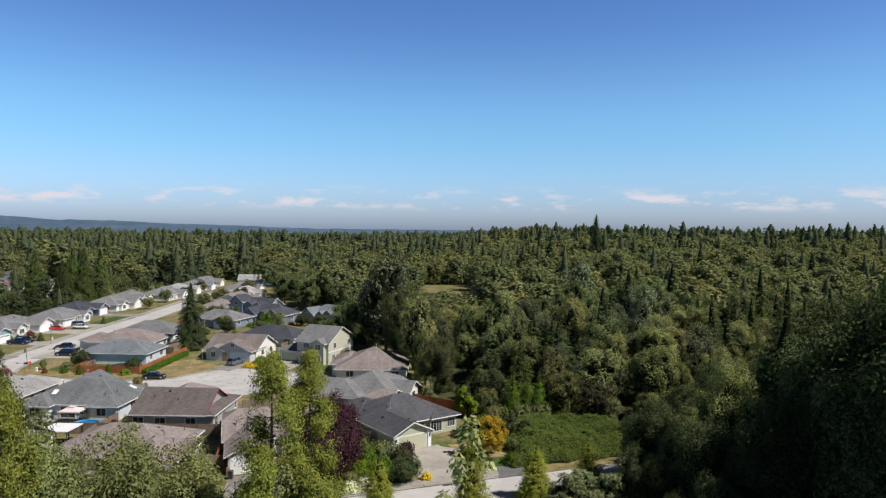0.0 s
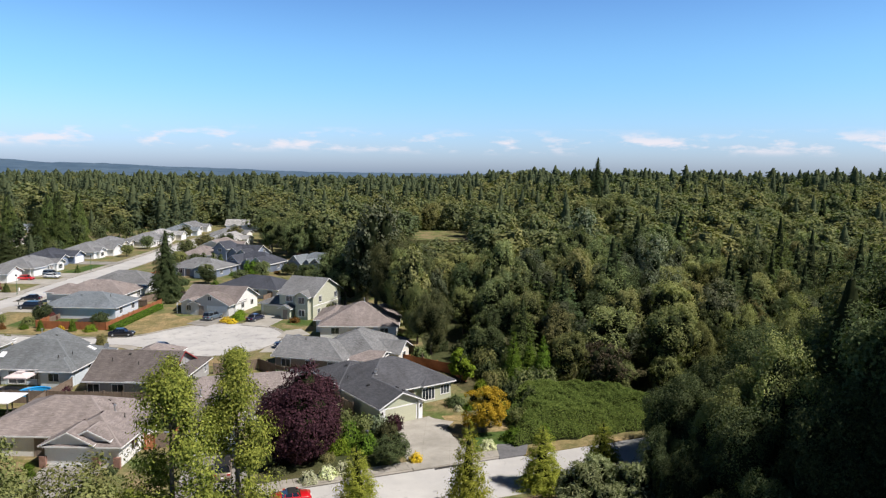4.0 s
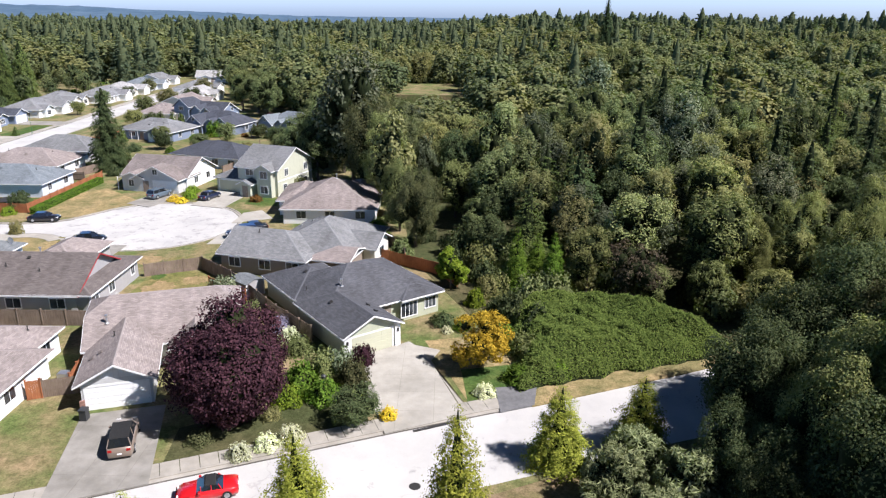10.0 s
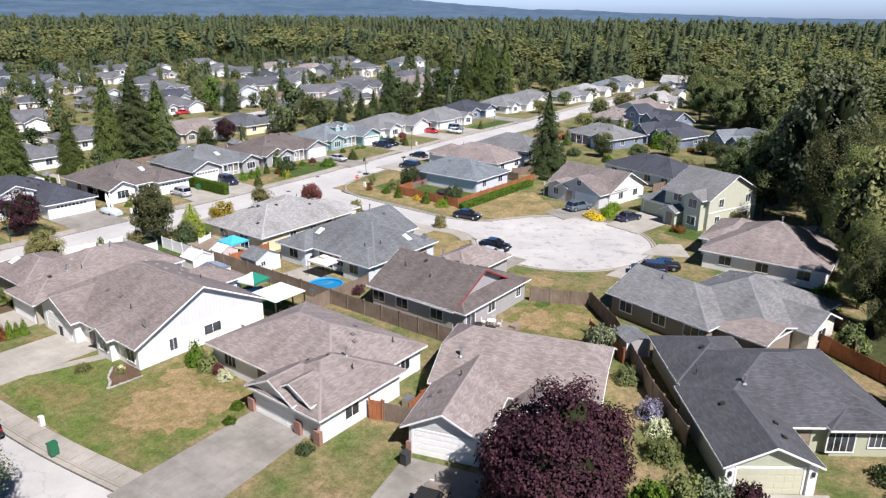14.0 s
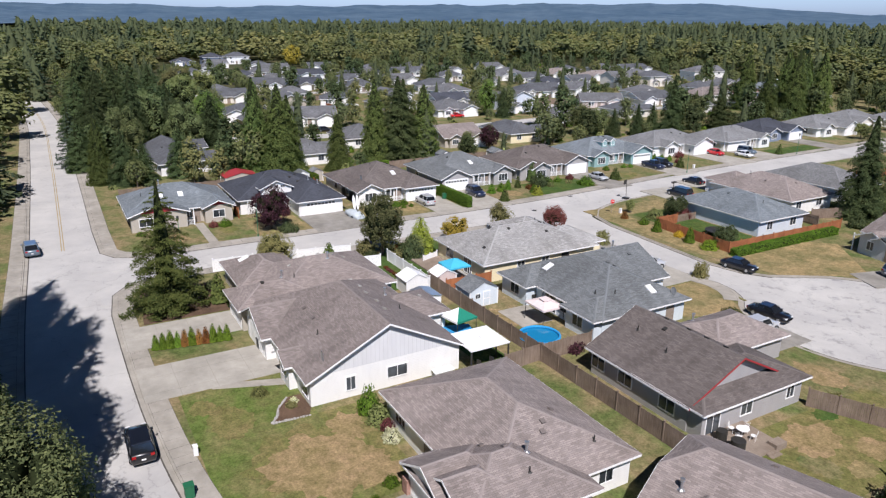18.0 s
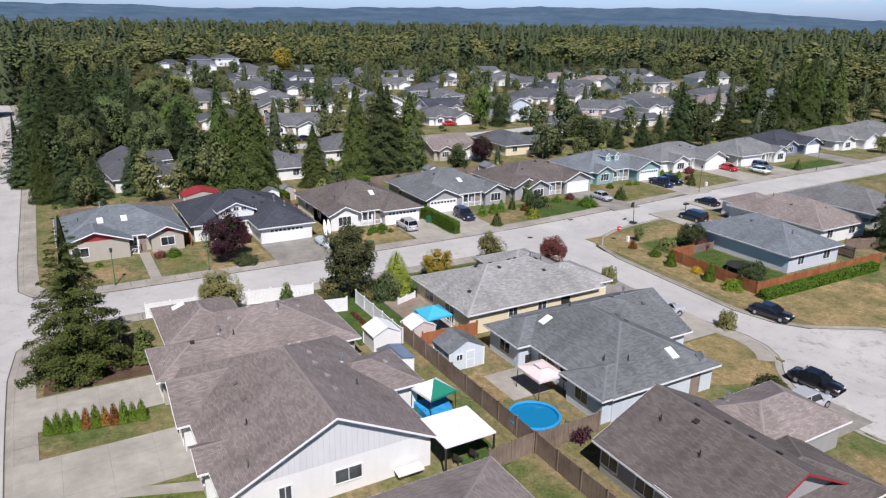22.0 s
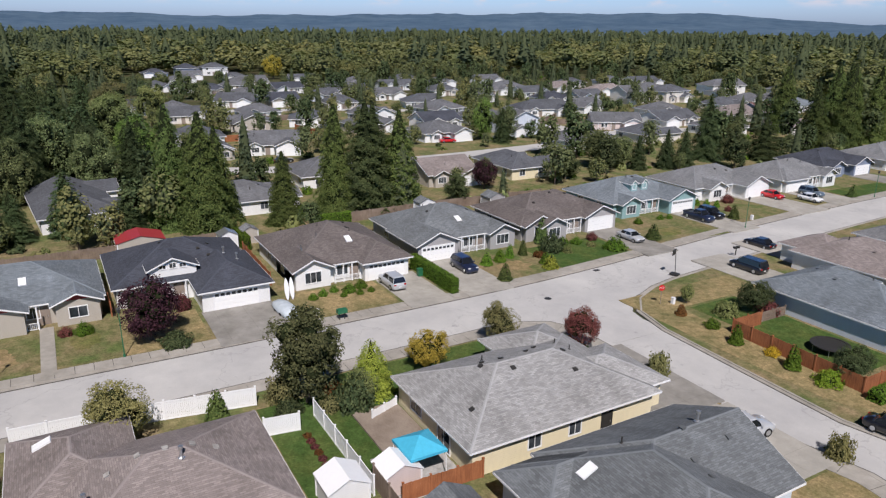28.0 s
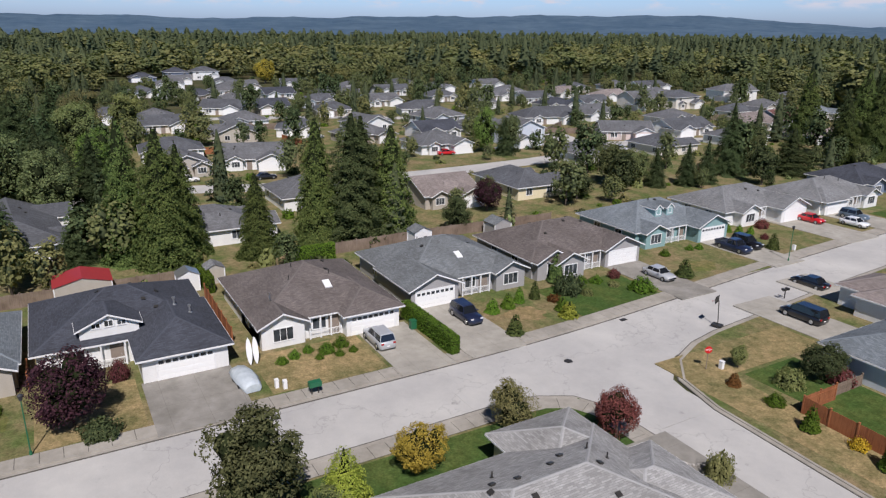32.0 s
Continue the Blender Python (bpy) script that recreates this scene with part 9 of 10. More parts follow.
    if kind == "pickup":
        part("cargo_bed", boxes((-0.485 * L, -0.14 * L, -Wd * 0.4, Wd * 0.4, 0.75, 1.01)), RUBBER, root, "dark open cargo bed")
        part("tailgate", boxes((-0.5 * L, -0.485 * L, -Wd * 0.42, Wd * 0.42, 0.6, 1.12)), mat, root)
        for sy in (-1, 1):
            part("bed_side", boxes((-0.49 * L, -0.13 * L, sy * Wd * 0.46 - 0.04, sy * Wd * 0.46 + 0.04, 0.9, 1.14)), mat, root)
    r = 0.32 if kind in ("sedan", "sports") else 0.37
    for fx in (-0.31, 0.31):
        for sy in (-1, 1):
            bmw = bmesh.new()
            tube(bmw, (fx * L, sy * (Wd / 2 - 0.2), r), (fx * L, sy * (Wd / 2 + 0.015), r), r, r, 18)
            wh = part("wheel", bmw, RUBBER, root)
            bmr = bmesh.new()
            tube(bmr, (fx * L, sy * (Wd / 2), r), (fx * L, sy * (Wd / 2 + 0.03), r), r * 0.64, r * 0.6, 14)
            part("rim", bmr, GALV, wh)
    for sy in (-1, 1):
        part("headlight", boxes((0.445 * L, 0.482 * L, sy * Wd * 0.31 - 0.16, sy * Wd * 0.31 + 0.16, hood - 0.26, hood - 0.12)), LAMP_CLEAR, root)
        part("tail_light", boxes((-0.503 * L, -0.47 * L, sy * Wd * 0.34 - 0.14, sy * Wd * 0.34 + 0.14, tail - 0.3, tail - 0.12)), LAMP_RED, root)
        part("wing_mirror", boxes((a1 * L - 0.3, a1 * L - 0.14, sy * (Wd / 2 + 0.06) - 0.09, sy * (Wd / 2 + 0.06) + 0.09, belt - 0.02, belt + 0.12)), mat, root)
    part("number_plate", boxes((-0.508 * L, -0.495 * L, -0.16, 0.16, 0.52, 0.62)), PLASTIC_WHITE, root)
    return root


BLACK, RED, SILVER, BLUE_C, WHITE_C, BRONZE, DKGREY = (car_paint("car paint " + n, c) for n, c in (("black", (0.006, 0.006, 0.008)), ("red", (0.50, 0.008, 0.012)), ("silver", (0.40, 0.41, 0.42)), ("navy", (0.012, 0.018, 0.045)), ("white", (0.75, 0.75, 0.74)), ("bronze", (0.21, 0.165, 0.13)), ("slate", (0.09, 0.12, 0.15))))
car("sports", RED, "red two-seat sports car with black soft top, parked", -15.3, 54.1, 197)
car("suv", BRONZE, "bronze SUV with a dark roof on a driveway", -23.6, 59.8, 107)
car("suv", BLACK, "black SUV parked at the kerb", -57.0, 45.4, 180)
car("suv", DKGREY, "dark grey SUV on the road", -112.6, 38.4, 184)
car("suv", SILVER, "grey-silver SUV on a driveway", -111.4, 98.4, 180)
car("suv", BLUE_C, "dark navy SUV on a driveway", -112.4, 109.4, 0)
car("sedan", SILVER, "silver sedan on a driveway", -112.2, 138.6, 0)
car("pickup", BLUE_C, "dark blue pickup truck on a driveway", -115.6, 157.2, 0, "truck")
car("suv", BLACK, "black SUV beside a pickup", -115.8, 160.4, 0)
car("sedan", RED, "red car on a driveway", -120.2, 182.4, 0)
car("sedan", WHITE_C, "white sedan on a driveway", -115.2, 186.6, 0)
car("suv", DKGREY, "dark SUV on a driveway", -117.8, 190.8, 0)
car("suv", SILVER, "silver SUV on a driveway behind the cream house", -68.5, 108.6, 80)
car("sedan", BLACK, "black sedan parked at the kerb by the dry plot", -62.6, 119.0, 10)
car("sedan", BLACK, "black sedan parked on the turning circle", -50.5, 108.8, 8)
car("suv", SILVER, "silver SUV in front of the grey house", -48.6, 104.6, 90)
car("van", BLACK, "black van on a driveway", -94.6, 142.6, 180)
car("suv", DKGREY, "blue-grey SUV on a driveway", -50.8, 135.0, 70)
car("sedan", BLUE_C, "dark blue sedan beside yellow shrubs", -41.6, 134.6, 70)
car("suv", BLUE_C, "navy SUV in front of the brown house", -29.6, 112.6, 205)
car("sedan", BLACK, "black sedan in front of the brown house", -28.8, 115.4, 205)
car("sedan", BLACK, "black car on a driveway", -101.0, 153.4, 180)
for x, y, a, m_ in ((-196, 111, 90, BLACK), (-200, 96, 90, WHITE_C), (-205, 160, 80, RED), (-203, 176, 60, SILVER), (-246, 140, 80, WHITE_C), (-300, 130, 90, WHITE_C), (-198, 250, 90, BLACK), (-196, 292, 80, SILVER), (-190, 205, 30, SILVER)):
    car("sedan", m_, "parked car by a far driveway", x, y, a)

# ---- yard things ----
def canopy(label, x, y, yaw, w, d, z, peak, mats, leg=TRIM):
    root = thing("canopy", label, "canopy", pose(x, y, 0.14, 0, 0, yaw))
    for sx in (-1, 1):
        for sy in (-1, 1):
            part("leg", tube(bmesh.new(), (sx * (w / 2 - 0.05), sy * (d / 2 - 0.05), 0), (sx * (w / 2 - 0.1), sy * (d / 2 - 0.1), z), 0.035), leg, root)
    c = [(-w / 2, -d / 2, z), (w / 2, -d / 2, z), (w / 2, d / 2, z), (-w / 2, d / 2, z)]
    for i in range(4):
        bm = bmesh.new()
        a, b = Vector(c[i]), Vector(c[(i + 1) % 4])
        t = Vector((0, 0, z + peak))
        up = Vector((0, 0, 0.02))
        dn = Vector((0, 0, 0.18))
        v = [bm.verts.new(p) for p in (a, b, t, a + up, b + up, t + up, a - dn, b - dn)]
        for f in ((0, 2, 1), (3, 4, 5), (0, 1, 4, 3), (1, 2, 5, 4), (2, 0, 3, 5), (0, 6, 7, 1)):
            bm.faces.new([v[k] for k in f])
        bmesh.ops.recalc_face_normals(bm, faces=bm.faces)
        part("roof_panel", bm, mats[i % len(mats)], root)
    return root


TEAL = paint("turquoise canopy cloth", (0.06, 0.42, 0.60), 0.7)
GREEN_C = paint("green canopy cloth", (0.01, 0.20, 0.13), 0.7)
PINKISH = paint("pale pink canopy cloth", (0.72, 0.62, 0.60), 0.7)
TARP = surface("blue tarpaulin", (0.02, 0.18, 0.42), (0.05, 0.38, 0.68), 2.0, 0.6, 0.5, 0.9)
canopy("turquoise pop-up canopy over a terrace", -76.6, 84.0, 0, 3.0, 2.9, 2.2, 0.75, [TEAL])
canopy("green and white pop-up canopy in a back yard", -63.0, 76.6, 10, 2.7, 2.7, 2.1, 0.9, [PLASTIC_WHITE, GREEN_C], DARK)
pc = canopy("pale pink garden pavilion beside the house", -61.4, 86.3, 0, 3.3, 2.8, 2.1, 0.45, [PINKISH], DARK)
part("top_vent", boxes((-0.5, 0.5, -0.45, 0.45, 2.56, 2.64)), PINKISH, pc)
tagged(part("tarpaulin", shrub_bm := prism([(-64.4, 75.4), (-61.8, 75.3), (-61.4, 77.6), (-63.6, 78.2)], 0.1, 0.75), TARP, None), "crumpled blue tarpaulin over stored things", "tarpaulin")
# covered patio beside the big white house
pt = thing("patio_cover", "flat white patio roof on dark posts", "patio cover", pose(-56.6, 74.9, 0.1))
part("roof_slab", boxes((-2.2, 1.9, -1.9, 2.3, 2.5, 2.62)), PLASTIC_WHITE, pt)
part("skylight", boxes((-0.9, 0.3, 0.3, 1.1, 2.62, 2.7)), TRIM, pt)
for x, y in ((-2.1, 2.2), (1.8, 2.2), (1.8, -1.8), (-0.2, 2.2)):
    part("post", boxes((x - 0.06, x + 0.06, y - 0.06, y + 0.06, 0, 2.5)), DARK, pt)
for y in (-0.6, 0.8):
    ch = thing("garden_chair", "dark metal garden chair under the patio roof", "chair", pose(-55.8, 75.3 + y, 0.12, 0, 0, 200))
    part("seat", boxes((-0.25, 0.25, -0.25, 0.25, 0.42, 0.47)), DARK, ch)
    part("backrest", boxes((-0.25, 0.25, 0.21, 0.26, 0.47, 0.95)), DARK, ch)
    for sx in (-0.22, 0.22):
        for sy in (-0.22, 0.22):
            part("leg", boxes((sx - 0.02, sx + 0.02, sy - 0.02, sy + 0.02, 0, 0.42)), DARK, ch)


def ring_mesh(cx, cy, r0, r1, z0, z1, n=32):
    bm = bmesh.new()
    R4 = [[bm.verts.new((cx + r * math.cos(2 * math.pi * i / n), cy + r * math.sin(2 * math.pi * i / n), z)) for i in range(n)] for r, z in ((r0, z0), (r1, z0), (r1, z1), (r0, z1))]
    for k in range(4):
        a, b = R4[k], R4[(k + 1) % 4]
        for i in range(n):
            j = (i + 1) % n
            bm.faces.new((a[i], a[j], b[j], b[i]))
    bmesh.ops.recalc_face_normals(bm, faces=bm.faces)
    return bm


pool = thing("swimming_pool", "round blue above-ground pool filled with water", "pool", pose(-57.3, 82.6, 0.12))
part("pool_wall", ring_mesh(0, 0, 1.98, 2.1, 0, 0.95, 40), PLASTIC_BLUE, pool)
bm = bmesh.new()
n = 36
tor = [[bm.verts.new(((2.04 + 0.13 * math.cos(a * math.pi / 4)) * math.cos(2 * math.pi * i / n), (2.04 + 0.13 * math.cos(a * math.pi / 4)) * math.sin(2 * math.pi * i / n), 0.98 + 0.13 * math.sin(a * math.pi / 4))) for a in range(8)] for i in range(n)]
for i in range(n):
    for k in range(8):
        bm.faces.new((tor[i][k], tor[(i + 1) % n][k], tor[(i + 1) % n][(k + 1) % 8], tor[i][(k + 1) % 8]))
part("rim", bm, PLASTIC_BLUE, pool, "puffy light blue rim")
part("water", prism(arc(0, 0, 1.99, 0, 350, 35), 0.3, 0.86), WATER, pool)


def shed(label, x, y, yaw, w, d, h, wall, roof, door=True, pitch=0.5, trim=TRIM):
    root = thing("garden_shed", label, "shed", pose(x, y, 0.1, 0, 0, yaw))
    part("wall", boxes((-w / 2, w / 2, -d / 2, d / 2, 0, h)), wall, root)
    zr = h + (d / 2) * pitch
    for sgn in (-1, 1):
        bm = bmesh.new()
        P = [(-w / 2 - 0.12, sgn * (d / 2 + 0.15), h - 0.15 * pitch), (w / 2 + 0.12, sgn * (d / 2 + 0.15), h - 0.15 * pitch), (w / 2 + 0.12, 0, zr), (-w / 2 - 0.12, 0, zr)]
        v = [bm.verts.new(p) for p in P] + [bm.verts.new((p[0], p[1], p[2] + 0.06)) for p in P]
        uv = bm.loops.layers.uv.new("UVMap")
        for f in ((0, 1, 2, 3), (4, 7, 6, 5), (0, 4, 5, 1), (1, 5, 6, 2), (2, 6, 7, 3), (3, 7, 4, 0)):
            fc = bm.faces.new([v[k] for k in f])
            for l in fc.loops:
                l[uv].uv = (l.vert.co.x, l.vert.co.y * 1.1)
        bmesh.ops.recalc_face_normals(bm, faces=bm.faces)
        part("roof", bm, roof, root)
    for sx in (-1, 1):
        bm = bmesh.new()
        v = [bm.verts.new((sx * (w / 2 - dx), yy, zz)) for dx in (0, 0.08) for yy, zz in ((-d / 2, h), (d / 2, h), (0, zr - 0.02))]
        for f in ((0, 1, 2), (3, 5, 4), (0, 3, 4, 1), (1, 4, 5, 2), (2, 5, 3, 0)):
            bm.faces.new([v[k] for k in f])
        bmesh.ops.recalc_face_normals(bm, faces=bm.faces)
        part("gable", bm, wall, root)
    for sx in (-1, 1):
        for sy in (-1, 1):
            part("corner_board", boxes((sx * w / 2 - 0.06, sx * w / 2 + 0.06, sy * d / 2 - 0.06, sy * d / 2 + 0.06, 0, h)), trim, root)
    if door:
        dr = part("door", boxes((w / 2 + 0.002, w / 2 + 0.05, -0.1, 0.85, 0.05, 1.85)), trim, root)
        part("door_panel", boxes((w / 2 + 0.04, w / 2 + 0.06, 0.0, 0.75, 0.15, 0.9), (w / 2 + 0.04, w / 2 + 0.06, 0.0, 0.75, 1.0, 1.75)), wall, dr)
        wi = part("window", boxes((w / 2, w / 2 + 0.04, -1.15, -0.45, 1.05, 1.65)), trim, root)
        part("pane", boxes((w / 2 + 0.03, w / 2 + 0.05, -1.1, -0.83, 1.1, 1.6), (w / 2 + 0.03, w / 2 + 0.05, -0.77, -0.5, 1.1, 1.6)), GLASS, wi)
    return root


shed("pale blue garden shed with slate shingle roof", -69.6, 82.9, 0, 3.0, 3.7, 2.0, WALL["paleblue"], ROOF["slate"])
shed("pinkish garden shed with white roof", -75.9, 81.9, 0, 2.2, 2.6, 1.7, WALL["pink"], PLASTIC_WHITE, False)
shed("large white garden shed", -76.2, 78.0, 0, 2.6, 2.8, 1.8, WALL["white"], PLASTIC_WHITE, False)
shed("pale grey metal garden shed", -70.6, 76.8, 0, 2.9, 2.2, 1.9, PLASTIC_WHITE, GALV, False, 0.2)
shed("red-roofed shed behind the charcoal-roofed house", -139.5, 73.2, 0, 4.5, 6.0, 2.3, WALL["tan"], TRIM_RED, False, 0.25)
shed("pale grey plastic shed behind the houses", -136.4, 84.4, 0, 2.2, 2.4, 2.1, WALL["white"], GALV, False)
shed("small grey shed behind the houses", -137.8, 87.8, 0, 2.2, 2.2, 2.0, WALL["tan"], ROOF["grey"], False)
shed("tall playhouse with white gable behind the houses", -136.8, 116.4, 0, 2.4, 2.6, 3.2, WALL["white"], ROOF["slate"], False)
shed("low dark shed beside the fence", -22.6, 90.6, -40, 3.0, 2.4, 1.8, WALL["grey"], ROOF["slate"], False, 0.3)
shed("grey shed behind the brown house", -138.5, 131, 0, 3, 3, 2.2, WALL["grey"], ROOF["slate"], False)
slab("terrace", rect(-86, -79.5, 82.6, 86.6), WOOD, 0.32, "grey timber terrace beside the cream house", "terrace")
slab("terrace", rect(-79.5, -73.9, 81.4, 86.6), STONE, 0.18, "pale gravel terrace", "terrace")
# white picnic set and covered barbecue on the grey house's deck
dk = thing("deck", "brown timber deck behind the grey house", "deck", pose(-35.9, 85.6, 0.1))
for i in range(22):
    part("plank", boxes((-1.8, 1.9, -2.2 + i * 0.22, -2.2 + i * 0.22 + 0.205, 0.3, 0.34)), WOOD, dk)
part("rim_board", boxes((-1.85, 1.95, -2.25, 2.65, 0.0, 0.295)), WOOD, dk)
for k in range(2):
    part("step", boxes((1.95 + 0.3 * k, 2.25 + 0.3 * k, 0.6, 1.8, 0.0, 0.2 - 0.1 * k)), WOOD, dk)
tb = thing("garden_table", "round white metal garden table", "table", pose(-36.2, 86.3, 0.44))
part("tabletop", prism(arc(0, 0, 0.5, 0, 340, 17), 0.68, 0.72), PLASTIC_WHITE, tb)
part("pedestal", tube(bmesh.new(), (0, 0, 0), (0, 0, 0.68), 0.05), PLASTIC_WHITE, tb)
for a in (20, 110, 200, 290):
    ch = thing("garden_chair", "white lattice metal garden chair", "chair", pose(-36.2 + 0.85 * math.cos(radians(a)), 86.3 + 0.85 * math.sin(radians(a)), 0.44, 0, 0, a - 90), "chairs round the white table")
    part("seat", prism(arc(0, 0, 0.22, 0, 330, 11), 0.42, 0.45), PLASTIC_WHITE, ch)
    bm = bmesh.new()
    for k in range(5):
        t = (k - 2) * 0.09
        tube(bm, (t * 0.9, 0.2, 0.45), (t, 0.27, 0.92 - abs(t) * 0.6), 0.012, 0.012, 5)
    part("backrest", bm, PLASTIC_WHITE, ch)
    for sx, sy in ((-0.17, -0.17), (0.17, -0.17), (-0.17, 0.17), (0.17, 0.17)):
        part("leg", tube(bmesh.new(), (sx * 1.2, sy * 1.2, 0), (sx, sy, 0.42), 0.014, 0.014, 5), PLASTIC_WHITE, ch)
for x, y, w, lab in ((-35.1, 84.4, 1.3, "black-covered barbecue on the deck"), (-66.0, 88.2, 0.9, "black round barbecue by the patio"), (-36.6, 84.4, 1.0, "dark garden bench with cushions")):
    tagged(part("barbecue", prism(arc(x, y, w * 0.42, 0, 340, 17), 0.44 if x > -40 else 0.2, 1.35), DARK, None), lab, "barbecue")
tagged(part("planter", boxes((-34.6, -33.8, 87.2, 88.4, 0.1, 0.7)), WOOD, None), "wooden planter box beside the deck", "planter")


def bin_(x, y, mat, label):
    root = thing("wheelie_bin", label, "bin", pose(x, y, 0.18))
    part("bin_body", boxes((-0.28, 0.28, -0.3, 0.3, 0.06, 0.95)), mat, root)
    part("lid", boxes((-0.31, 0.31, -0.35, 0.33, 0.95, 1.03)), mat, root)
    for sy in (-0.26, 0.26):
        part("wheel", tube(bmesh.new(), (-0.26, sy - 0.03, 0.1), (-0.26, sy + 0.03, 0.1), 0.1, 0.1, 10), RUBBER, root)


BIN_D, BIN_G = paint("dark grey plastic", (0.04, 0.042, 0.045), 0.5), paint("green plastic", (0.02, 0.13, 0.06), 0.45)
bin_(-28.2, 62.9, BIN_D, "dark grey wheelie bin by the garage"), bin_(-68.8, 58.2, BIN_D, "dark grey wheelie bin by the garage"), bin_(-69.6, 57.9, BIN_D, "dark grey wheelie bin by the garage"), bin_(-49.6, 47.6, BIN_G, "green wheelie bin at the kerb"), bin_(-112.8, 103.0, BIN_G, "green bin beside the hedge"), bin_(-107.0, 104.9, BIN_D, "dark bin beside the hedge")
mb = thing("mailbox", "green metal mailbox bench at the kerb", "mailbox", pose(-104.6, 89.2, 0.17))
part("box", boxes((-0.3, 0.3, -0.55, 0.55, 0.75, 1.2)), BIN_G, mb)
for y in (-0.3, 0.3):
    part("post", boxes((-0.05, 0.05, y - 0.05, y + 0.05, 0, 0.75)), DARK, mb)
mb = thing("mailbox", "two black mailboxes on one wooden post", "mailbox", pose(-99.6, 146.4, 0.17))
part("post", boxes((-0.05, 0.05, -0.05, 0.05, 0, 1.05), (-0.05, 0.05, -0.5, 0.5, 0.98, 1.05)), DARK, mb)
for y in (-0.32, 0.32):
    part("box", boxes((-0.25, 0.25, y - 0.14, y + 0.14, 1.05, 1.3)), DARK, mb)
for x, y in ((-54.4, 48.9), (-107.3, 86.6), (-106.8, 87.2), (-90.8, 124.6), (-111.4, 165.2)):
    ub = thing("utility_box", "pale utility pedestal in the grass", "utility box", pose(x, y, 0.12))
    part("cabinet", boxes((-0.2, 0.2, -0.16, 0.16, 0, 0.75)), PLASTIC_WHITE, ub)
    part("lid", boxes((-0.22, 0.22, -0.18, 0.18, 0.75, 0.82)), PLASTIC_WHITE, ub)


def lamp_post(x, y, h, yaw):
    root = thing("street_lamp", "slim dark green street lamp post", "street lamp", pose(x, y, 0.1, 0, 0, yaw))
    part("base", tube(bmesh.new(), (0, 0, 0), (0, 0, 0.35), 0.13, 0.1, 10), BIN_G, root)
    part("pole", tube(bmesh.new(), (0, 0, 0.3), (0, 0, h), 0.055, 0.04, 10), BIN_G, root)
    part("head", tube(bmesh.new(), (0, 0, h), (0, 0, h + 0.4), 0.12, 0.2, 10), BIN_D, root)
    part("cap", tube(bmesh.new(), (0, 0, h + 0.4), (0, 0, h + 0.55), 0.22, 0.04, 10), BIN_D, root)


lamp_post(-106.0, 67.6, 4.6, 0), lamp_post(-105.6, 56.6, 4.2, 0), lamp_post(-108.6, 160, 4.6, 0), lamp_post(-9.4, 66.6, 2.0, 0), lamp_post(-111.5, 201, 4.6, 0)
ho = thing("basketball_hoop", "portable basketball hoop at the kerb", "basketball hoop", pose(-97.8, 132.5, 0.17, 0, 0, 200))
part("base", boxes((-0.5, 0.6, -0.4, 0.4, 0, 0.2)), DARK, ho)
part("pole", tube(bmesh.new(), (0, 0, 0.2), (0.2, 0, 2.9), 0.05), DARK, ho)
part("backboard", boxes((0.38, 0.43, -0.55, 0.55, 2.6, 3.35)), DARK, ho)
part("ring", ring_mesh(0.7, 0, 0.2, 0.23, 2.68, 2.7, 16), TRIM_RED, ho)
ss = thing("stop_sign", "red octagonal stop sign on a post", "sign", pose(-91.4, 123.2, 0.12, 0, 0, -25))
part("post", boxes((-0.03, 0.03, -0.03, 0.03, 0, 2.3)), WOOD, ss)
plate = part("plate", boxes((0.031, 0.036, -0.02, 0.02, 1.8, 1.82)), RED, ss)
bm = bmesh.new()
for r, xx, in ((0.38, 0.04),):
    v0 = [bm.verts.new((xx, r * math.cos(radians(22.5 + 45 * i)), 2.05 + r * math.sin(radians(22.5 + 45 * i)))) for i in range(8)]
    v1 = [bm.verts.new((xx + 0.012, v.co.y, v.co.z)) for v in v0]
    bm.faces.new(v1), bm.faces.new(v0[::-1])
    for i in range(8):
        bm.faces.new((v0[i], v0[(i + 1) % 8], v1[(i + 1) % 8], v1[i]))
bmesh.ops.recalc_face_normals(bm, faces=bm.faces)
part("sign_face", bm, car_paint("sign red", (0.55, 0.02, 0.02)), ss)
tx = bpy.data.curves.new("lettering", "FONT")
tx.body, tx.size, tx.extrude, tx.align_x, tx.align_y = "STOP", 0.26, 0.003, "CENTER", "CENTER"
tx.materials.append(PLASTIC_WHITE)
tob = new("lettering", tx)
tob.parent = ss
tob.matrix_local = pose(0.058, 0, 2.05, 90, 0, 90)
# covered boat, white boards against a wall
bt = thing("covered_boat", "small boat under a pale blue-grey cover", "boat", pose(-109.6, 84.4, 0.2, 0, 0, 4))
bm = bmesh.new()
rings = []
for fx, w, z in ((-2.3, 0.3, 0.55), (-2.0, 0.8, 0.75), (-0.8, 1.0, 0.95), (0.6, 1.0, 1.05), (1.6, 0.85, 0.9), (2.3, 0.7, 0.75)):
    rings.append([bm.verts.new((fx, a * w, b * z)) for a, b in ((-0.85, 0.0), (-1.05, 0.45), (-0.7, 0.85), (0, 1.0), (0.7, 0.85), (1.05, 0.45), (0.85, 0.0))])
for r, s in zip(rings, rings[1:]):
    for i in range(6):
        f = bm.faces.new((r[i], s[i], s[i + 1], r[i + 1]))
        f.smooth = True
bm.faces.new(rings[0]), bm.faces.new(rings[-1][::-1])
part("cover", bm, surface("pale boat cover", (0.38, 0.43, 0.46), (0.52, 0.57, 0.60), 2.0, 0.5, 0.6), bt)
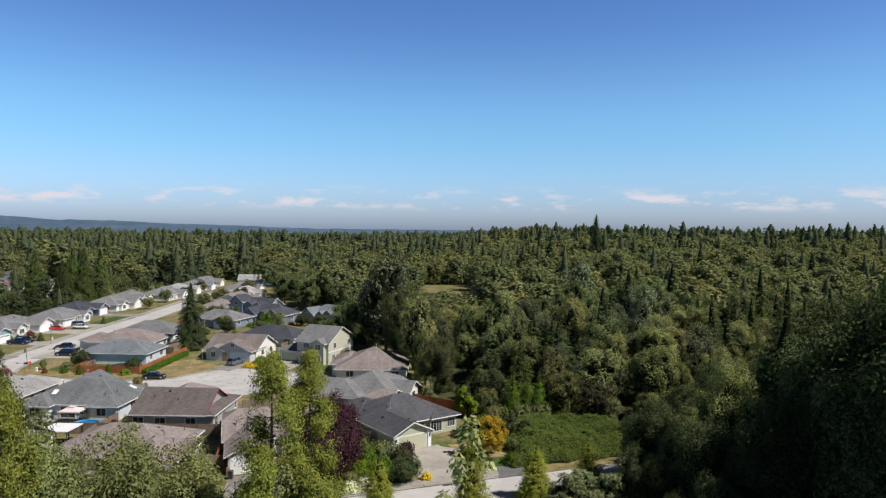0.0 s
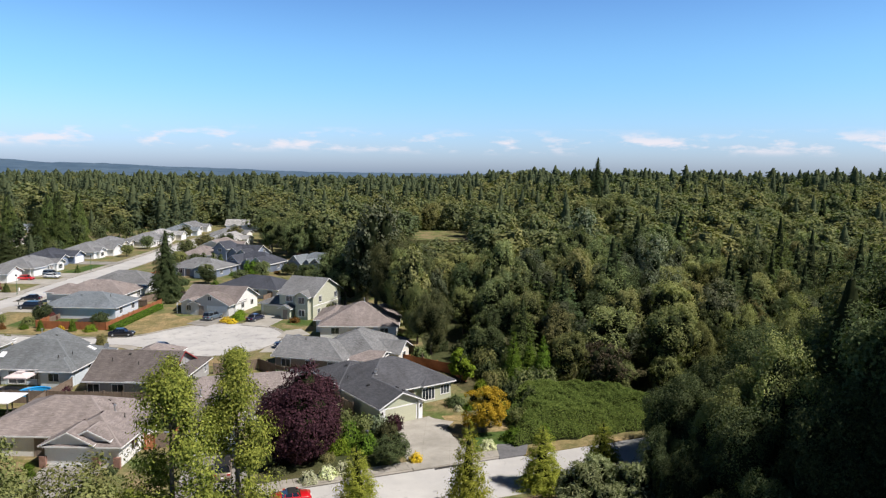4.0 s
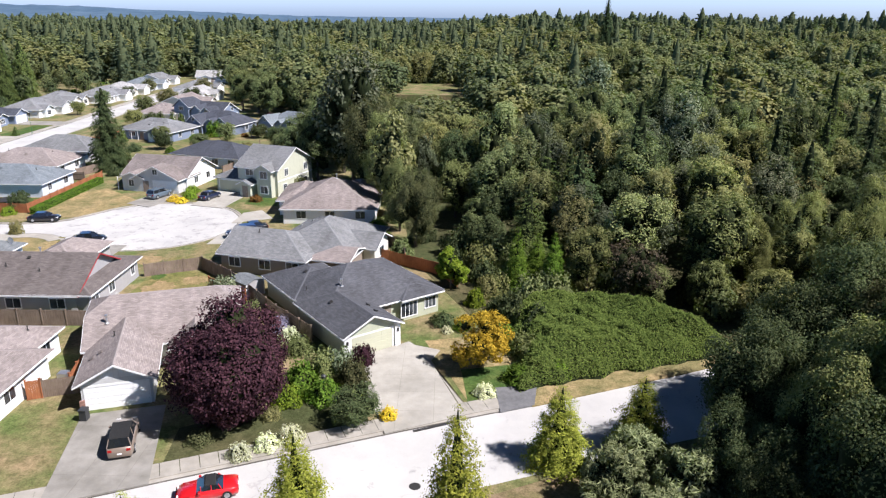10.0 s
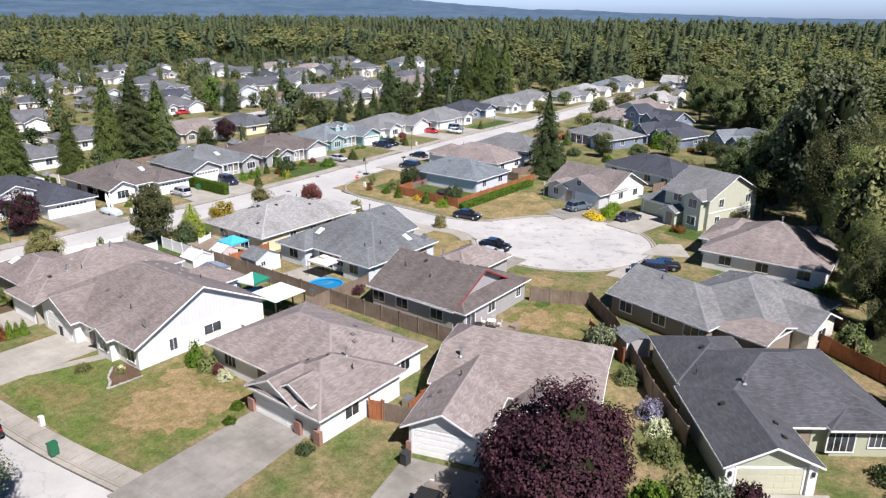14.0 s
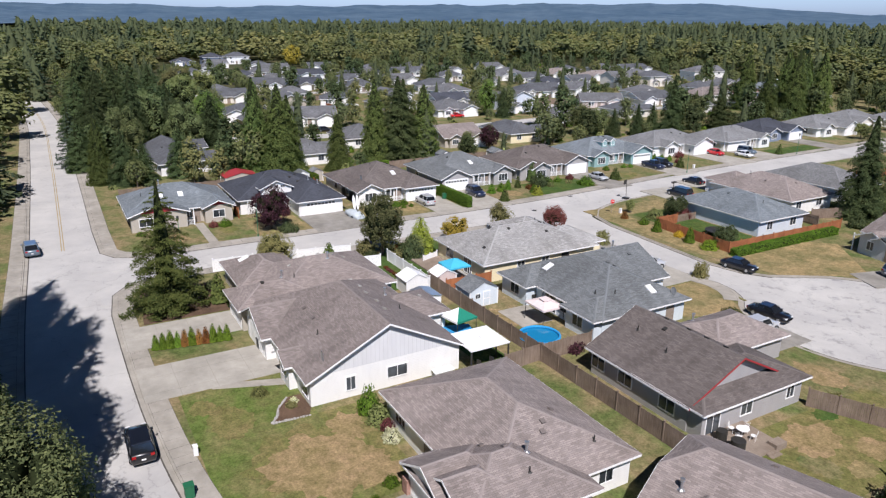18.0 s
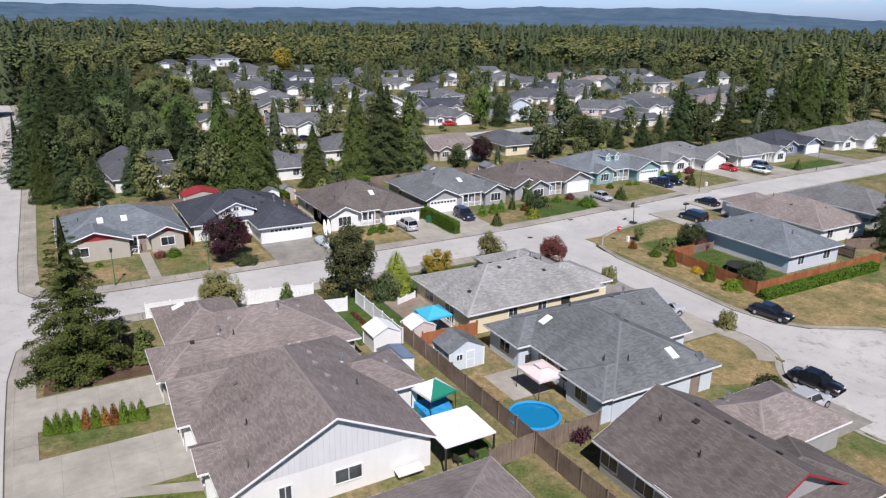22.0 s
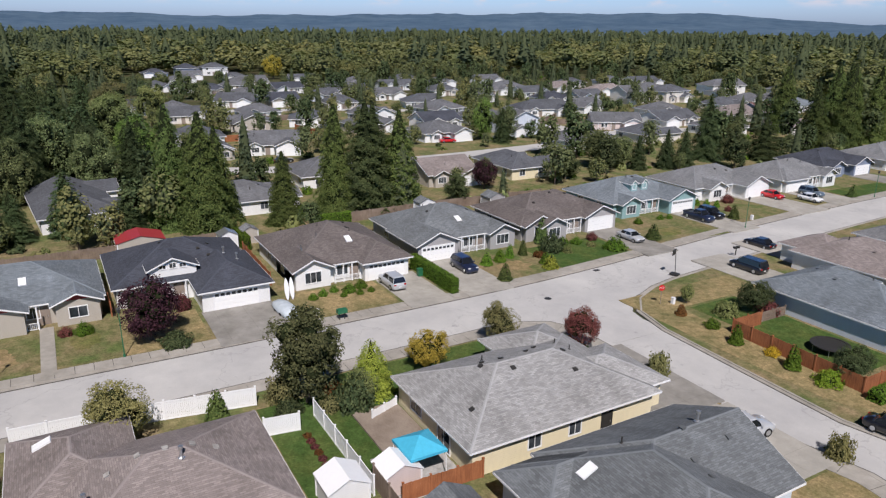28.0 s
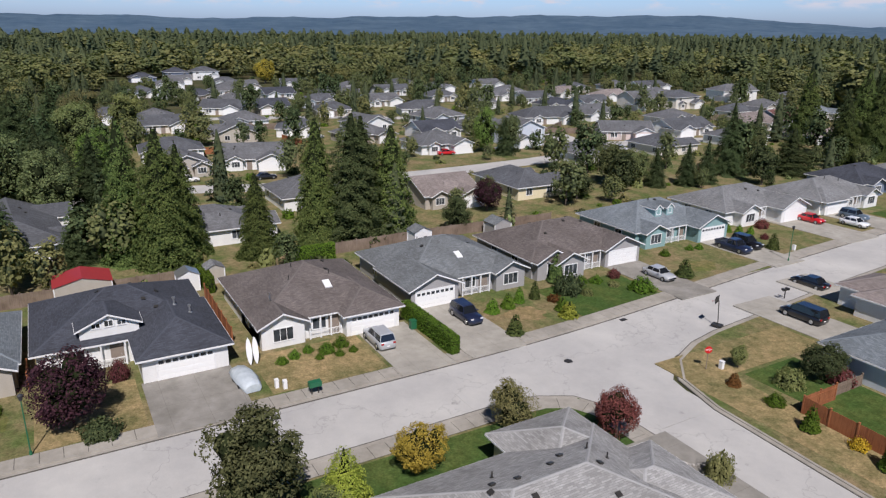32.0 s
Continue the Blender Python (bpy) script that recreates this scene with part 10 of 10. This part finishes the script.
for sx in (-0.6, 0.9):
    part("trailer_wheel", tube(bmesh.new(), (sx, -0.95, 0.25), (sx, 0.95, 0.25), 0.25, 0.25, 12), RUBBER, bt)
for i, y in enumerate((86.1, 86.7)):
    bm = bmesh.new()
    ringp = [(0.27 * math.sin(math.pi * k / 11) ** 0.6, 2.7 * k / 11) for k in range(12)]
    v0 = [bm.verts.new((-0.03, w, z)) for w, z in ringp] + [bm.verts.new((-0.03, -w, z)) for w, z in ringp[1:-1][::-1]]
    v1 = [bm.verts.new((0.04, v.co.y, v.co.z)) for v in v0]
    bm.faces.new(v1), bm.faces.new(v0[::-1])
    for k in range(len(v0)):
        bm.faces.new((v0[k], v0[(k + 1) % len(v0)], v1[(k + 1) % len(v0)], v1[k]))
    bmesh.ops.recalc_face_normals(bm, faces=bm.faces)
    tagged(part("paddle_board", bm, PLASTIC_WHITE, None), "white paddle board leaning upright by the house", "board").matrix_world = pose(-112.6, y - 0.4, 0.15, 0, -12, 0)
# trampolines
for x, y, lab in ((-74.4, 128.8, "black trampoline in a fenced back yard"), (-9.6, 104.4, "netted trampoline behind the brown house")):
    tr = thing("trampoline", lab, "trampoline", pose(x, y, 0.14))
    part("mat", prism(arc(0, 0, 1.6, 0, 345, 23), 0.78, 0.8), DARK, tr)
    part("rim", ring_mesh(0, 0, 1.6, 1.85, 0.74, 0.84, 24), PLASTIC_BLUE if y < 110 else DARK, tr)
    for i in range(6):
        a = math.pi * i / 3
        part("leg", tube(bmesh.new(), (1.7 * math.cos(a), 1.7 * math.sin(a), 0), (1.7 * math.cos(a), 1.7 * math.sin(a), 2.4 if y < 110 else 0.75), 0.03), GALV, tr)
# verge: low timber edging and concrete stops
for x, y, a, L in ((-3.0, 46.6, 24, 5.2), (4.4, 50.6, 28, 2.4), (6.0, 50.0, 60, 1.6), (-7.4, 41.6, 10, 2.4)):
    tagged(part("edging_log", boxes((-L / 2, L / 2, -0.08, 0.08, 0.1, 0.28)), DRIVE, None), "pale timber edging on the rough verge", "edging").matrix_world = pose(x, y, 0, 0, 0, a)
tagged(part("sewer_grate", boxes((-1.6, 1.6, -0.14, 0.14, 0.0, 0.075)), DARK, None), "long dark gutter channel at the driveway", "drain").matrix_world = pose(-0.1, 62.9, 0, 0, 0, 24)
rnd = random.Random(4)
for x0, y0, x1, y1, nst in ((-59.2, 57.3, -57.7, 56.1, 8), (-57.7, 56.1, -56.6, 55.7, 5), (-56.6, 55.7, -55.7, 55.0, 5), (-55.7, 55.0, -55.5, 58.2, 13), (-82.6, 108.4, -80.6, 110.6, 12), (-84.0, 106.8, -82.4, 109.0, 10)):
    for i in range(nst):
        t = (i + 0.5) / nst
        r = rnd.uniform(0.1, 0.17) if y0 < 60 else rnd.uniform(0.14, 0.3)
        bm = bmesh.new()
        bmesh.ops.create_icosphere(bm, subdivisions=1, radius=r)
        for v in bm.verts:
            v.co *= rnd.uniform(0.8, 1.15)
            v.co.z *= 0.7
        tagged(part("garden_stone", bm, STONE, None), "pale rounded garden stone edging a bed", "stone", ).matrix_world = pose(x0 + (x1 - x0) * t, y0 + (y1 - y0) * t, 0.16 + r * 0.3)
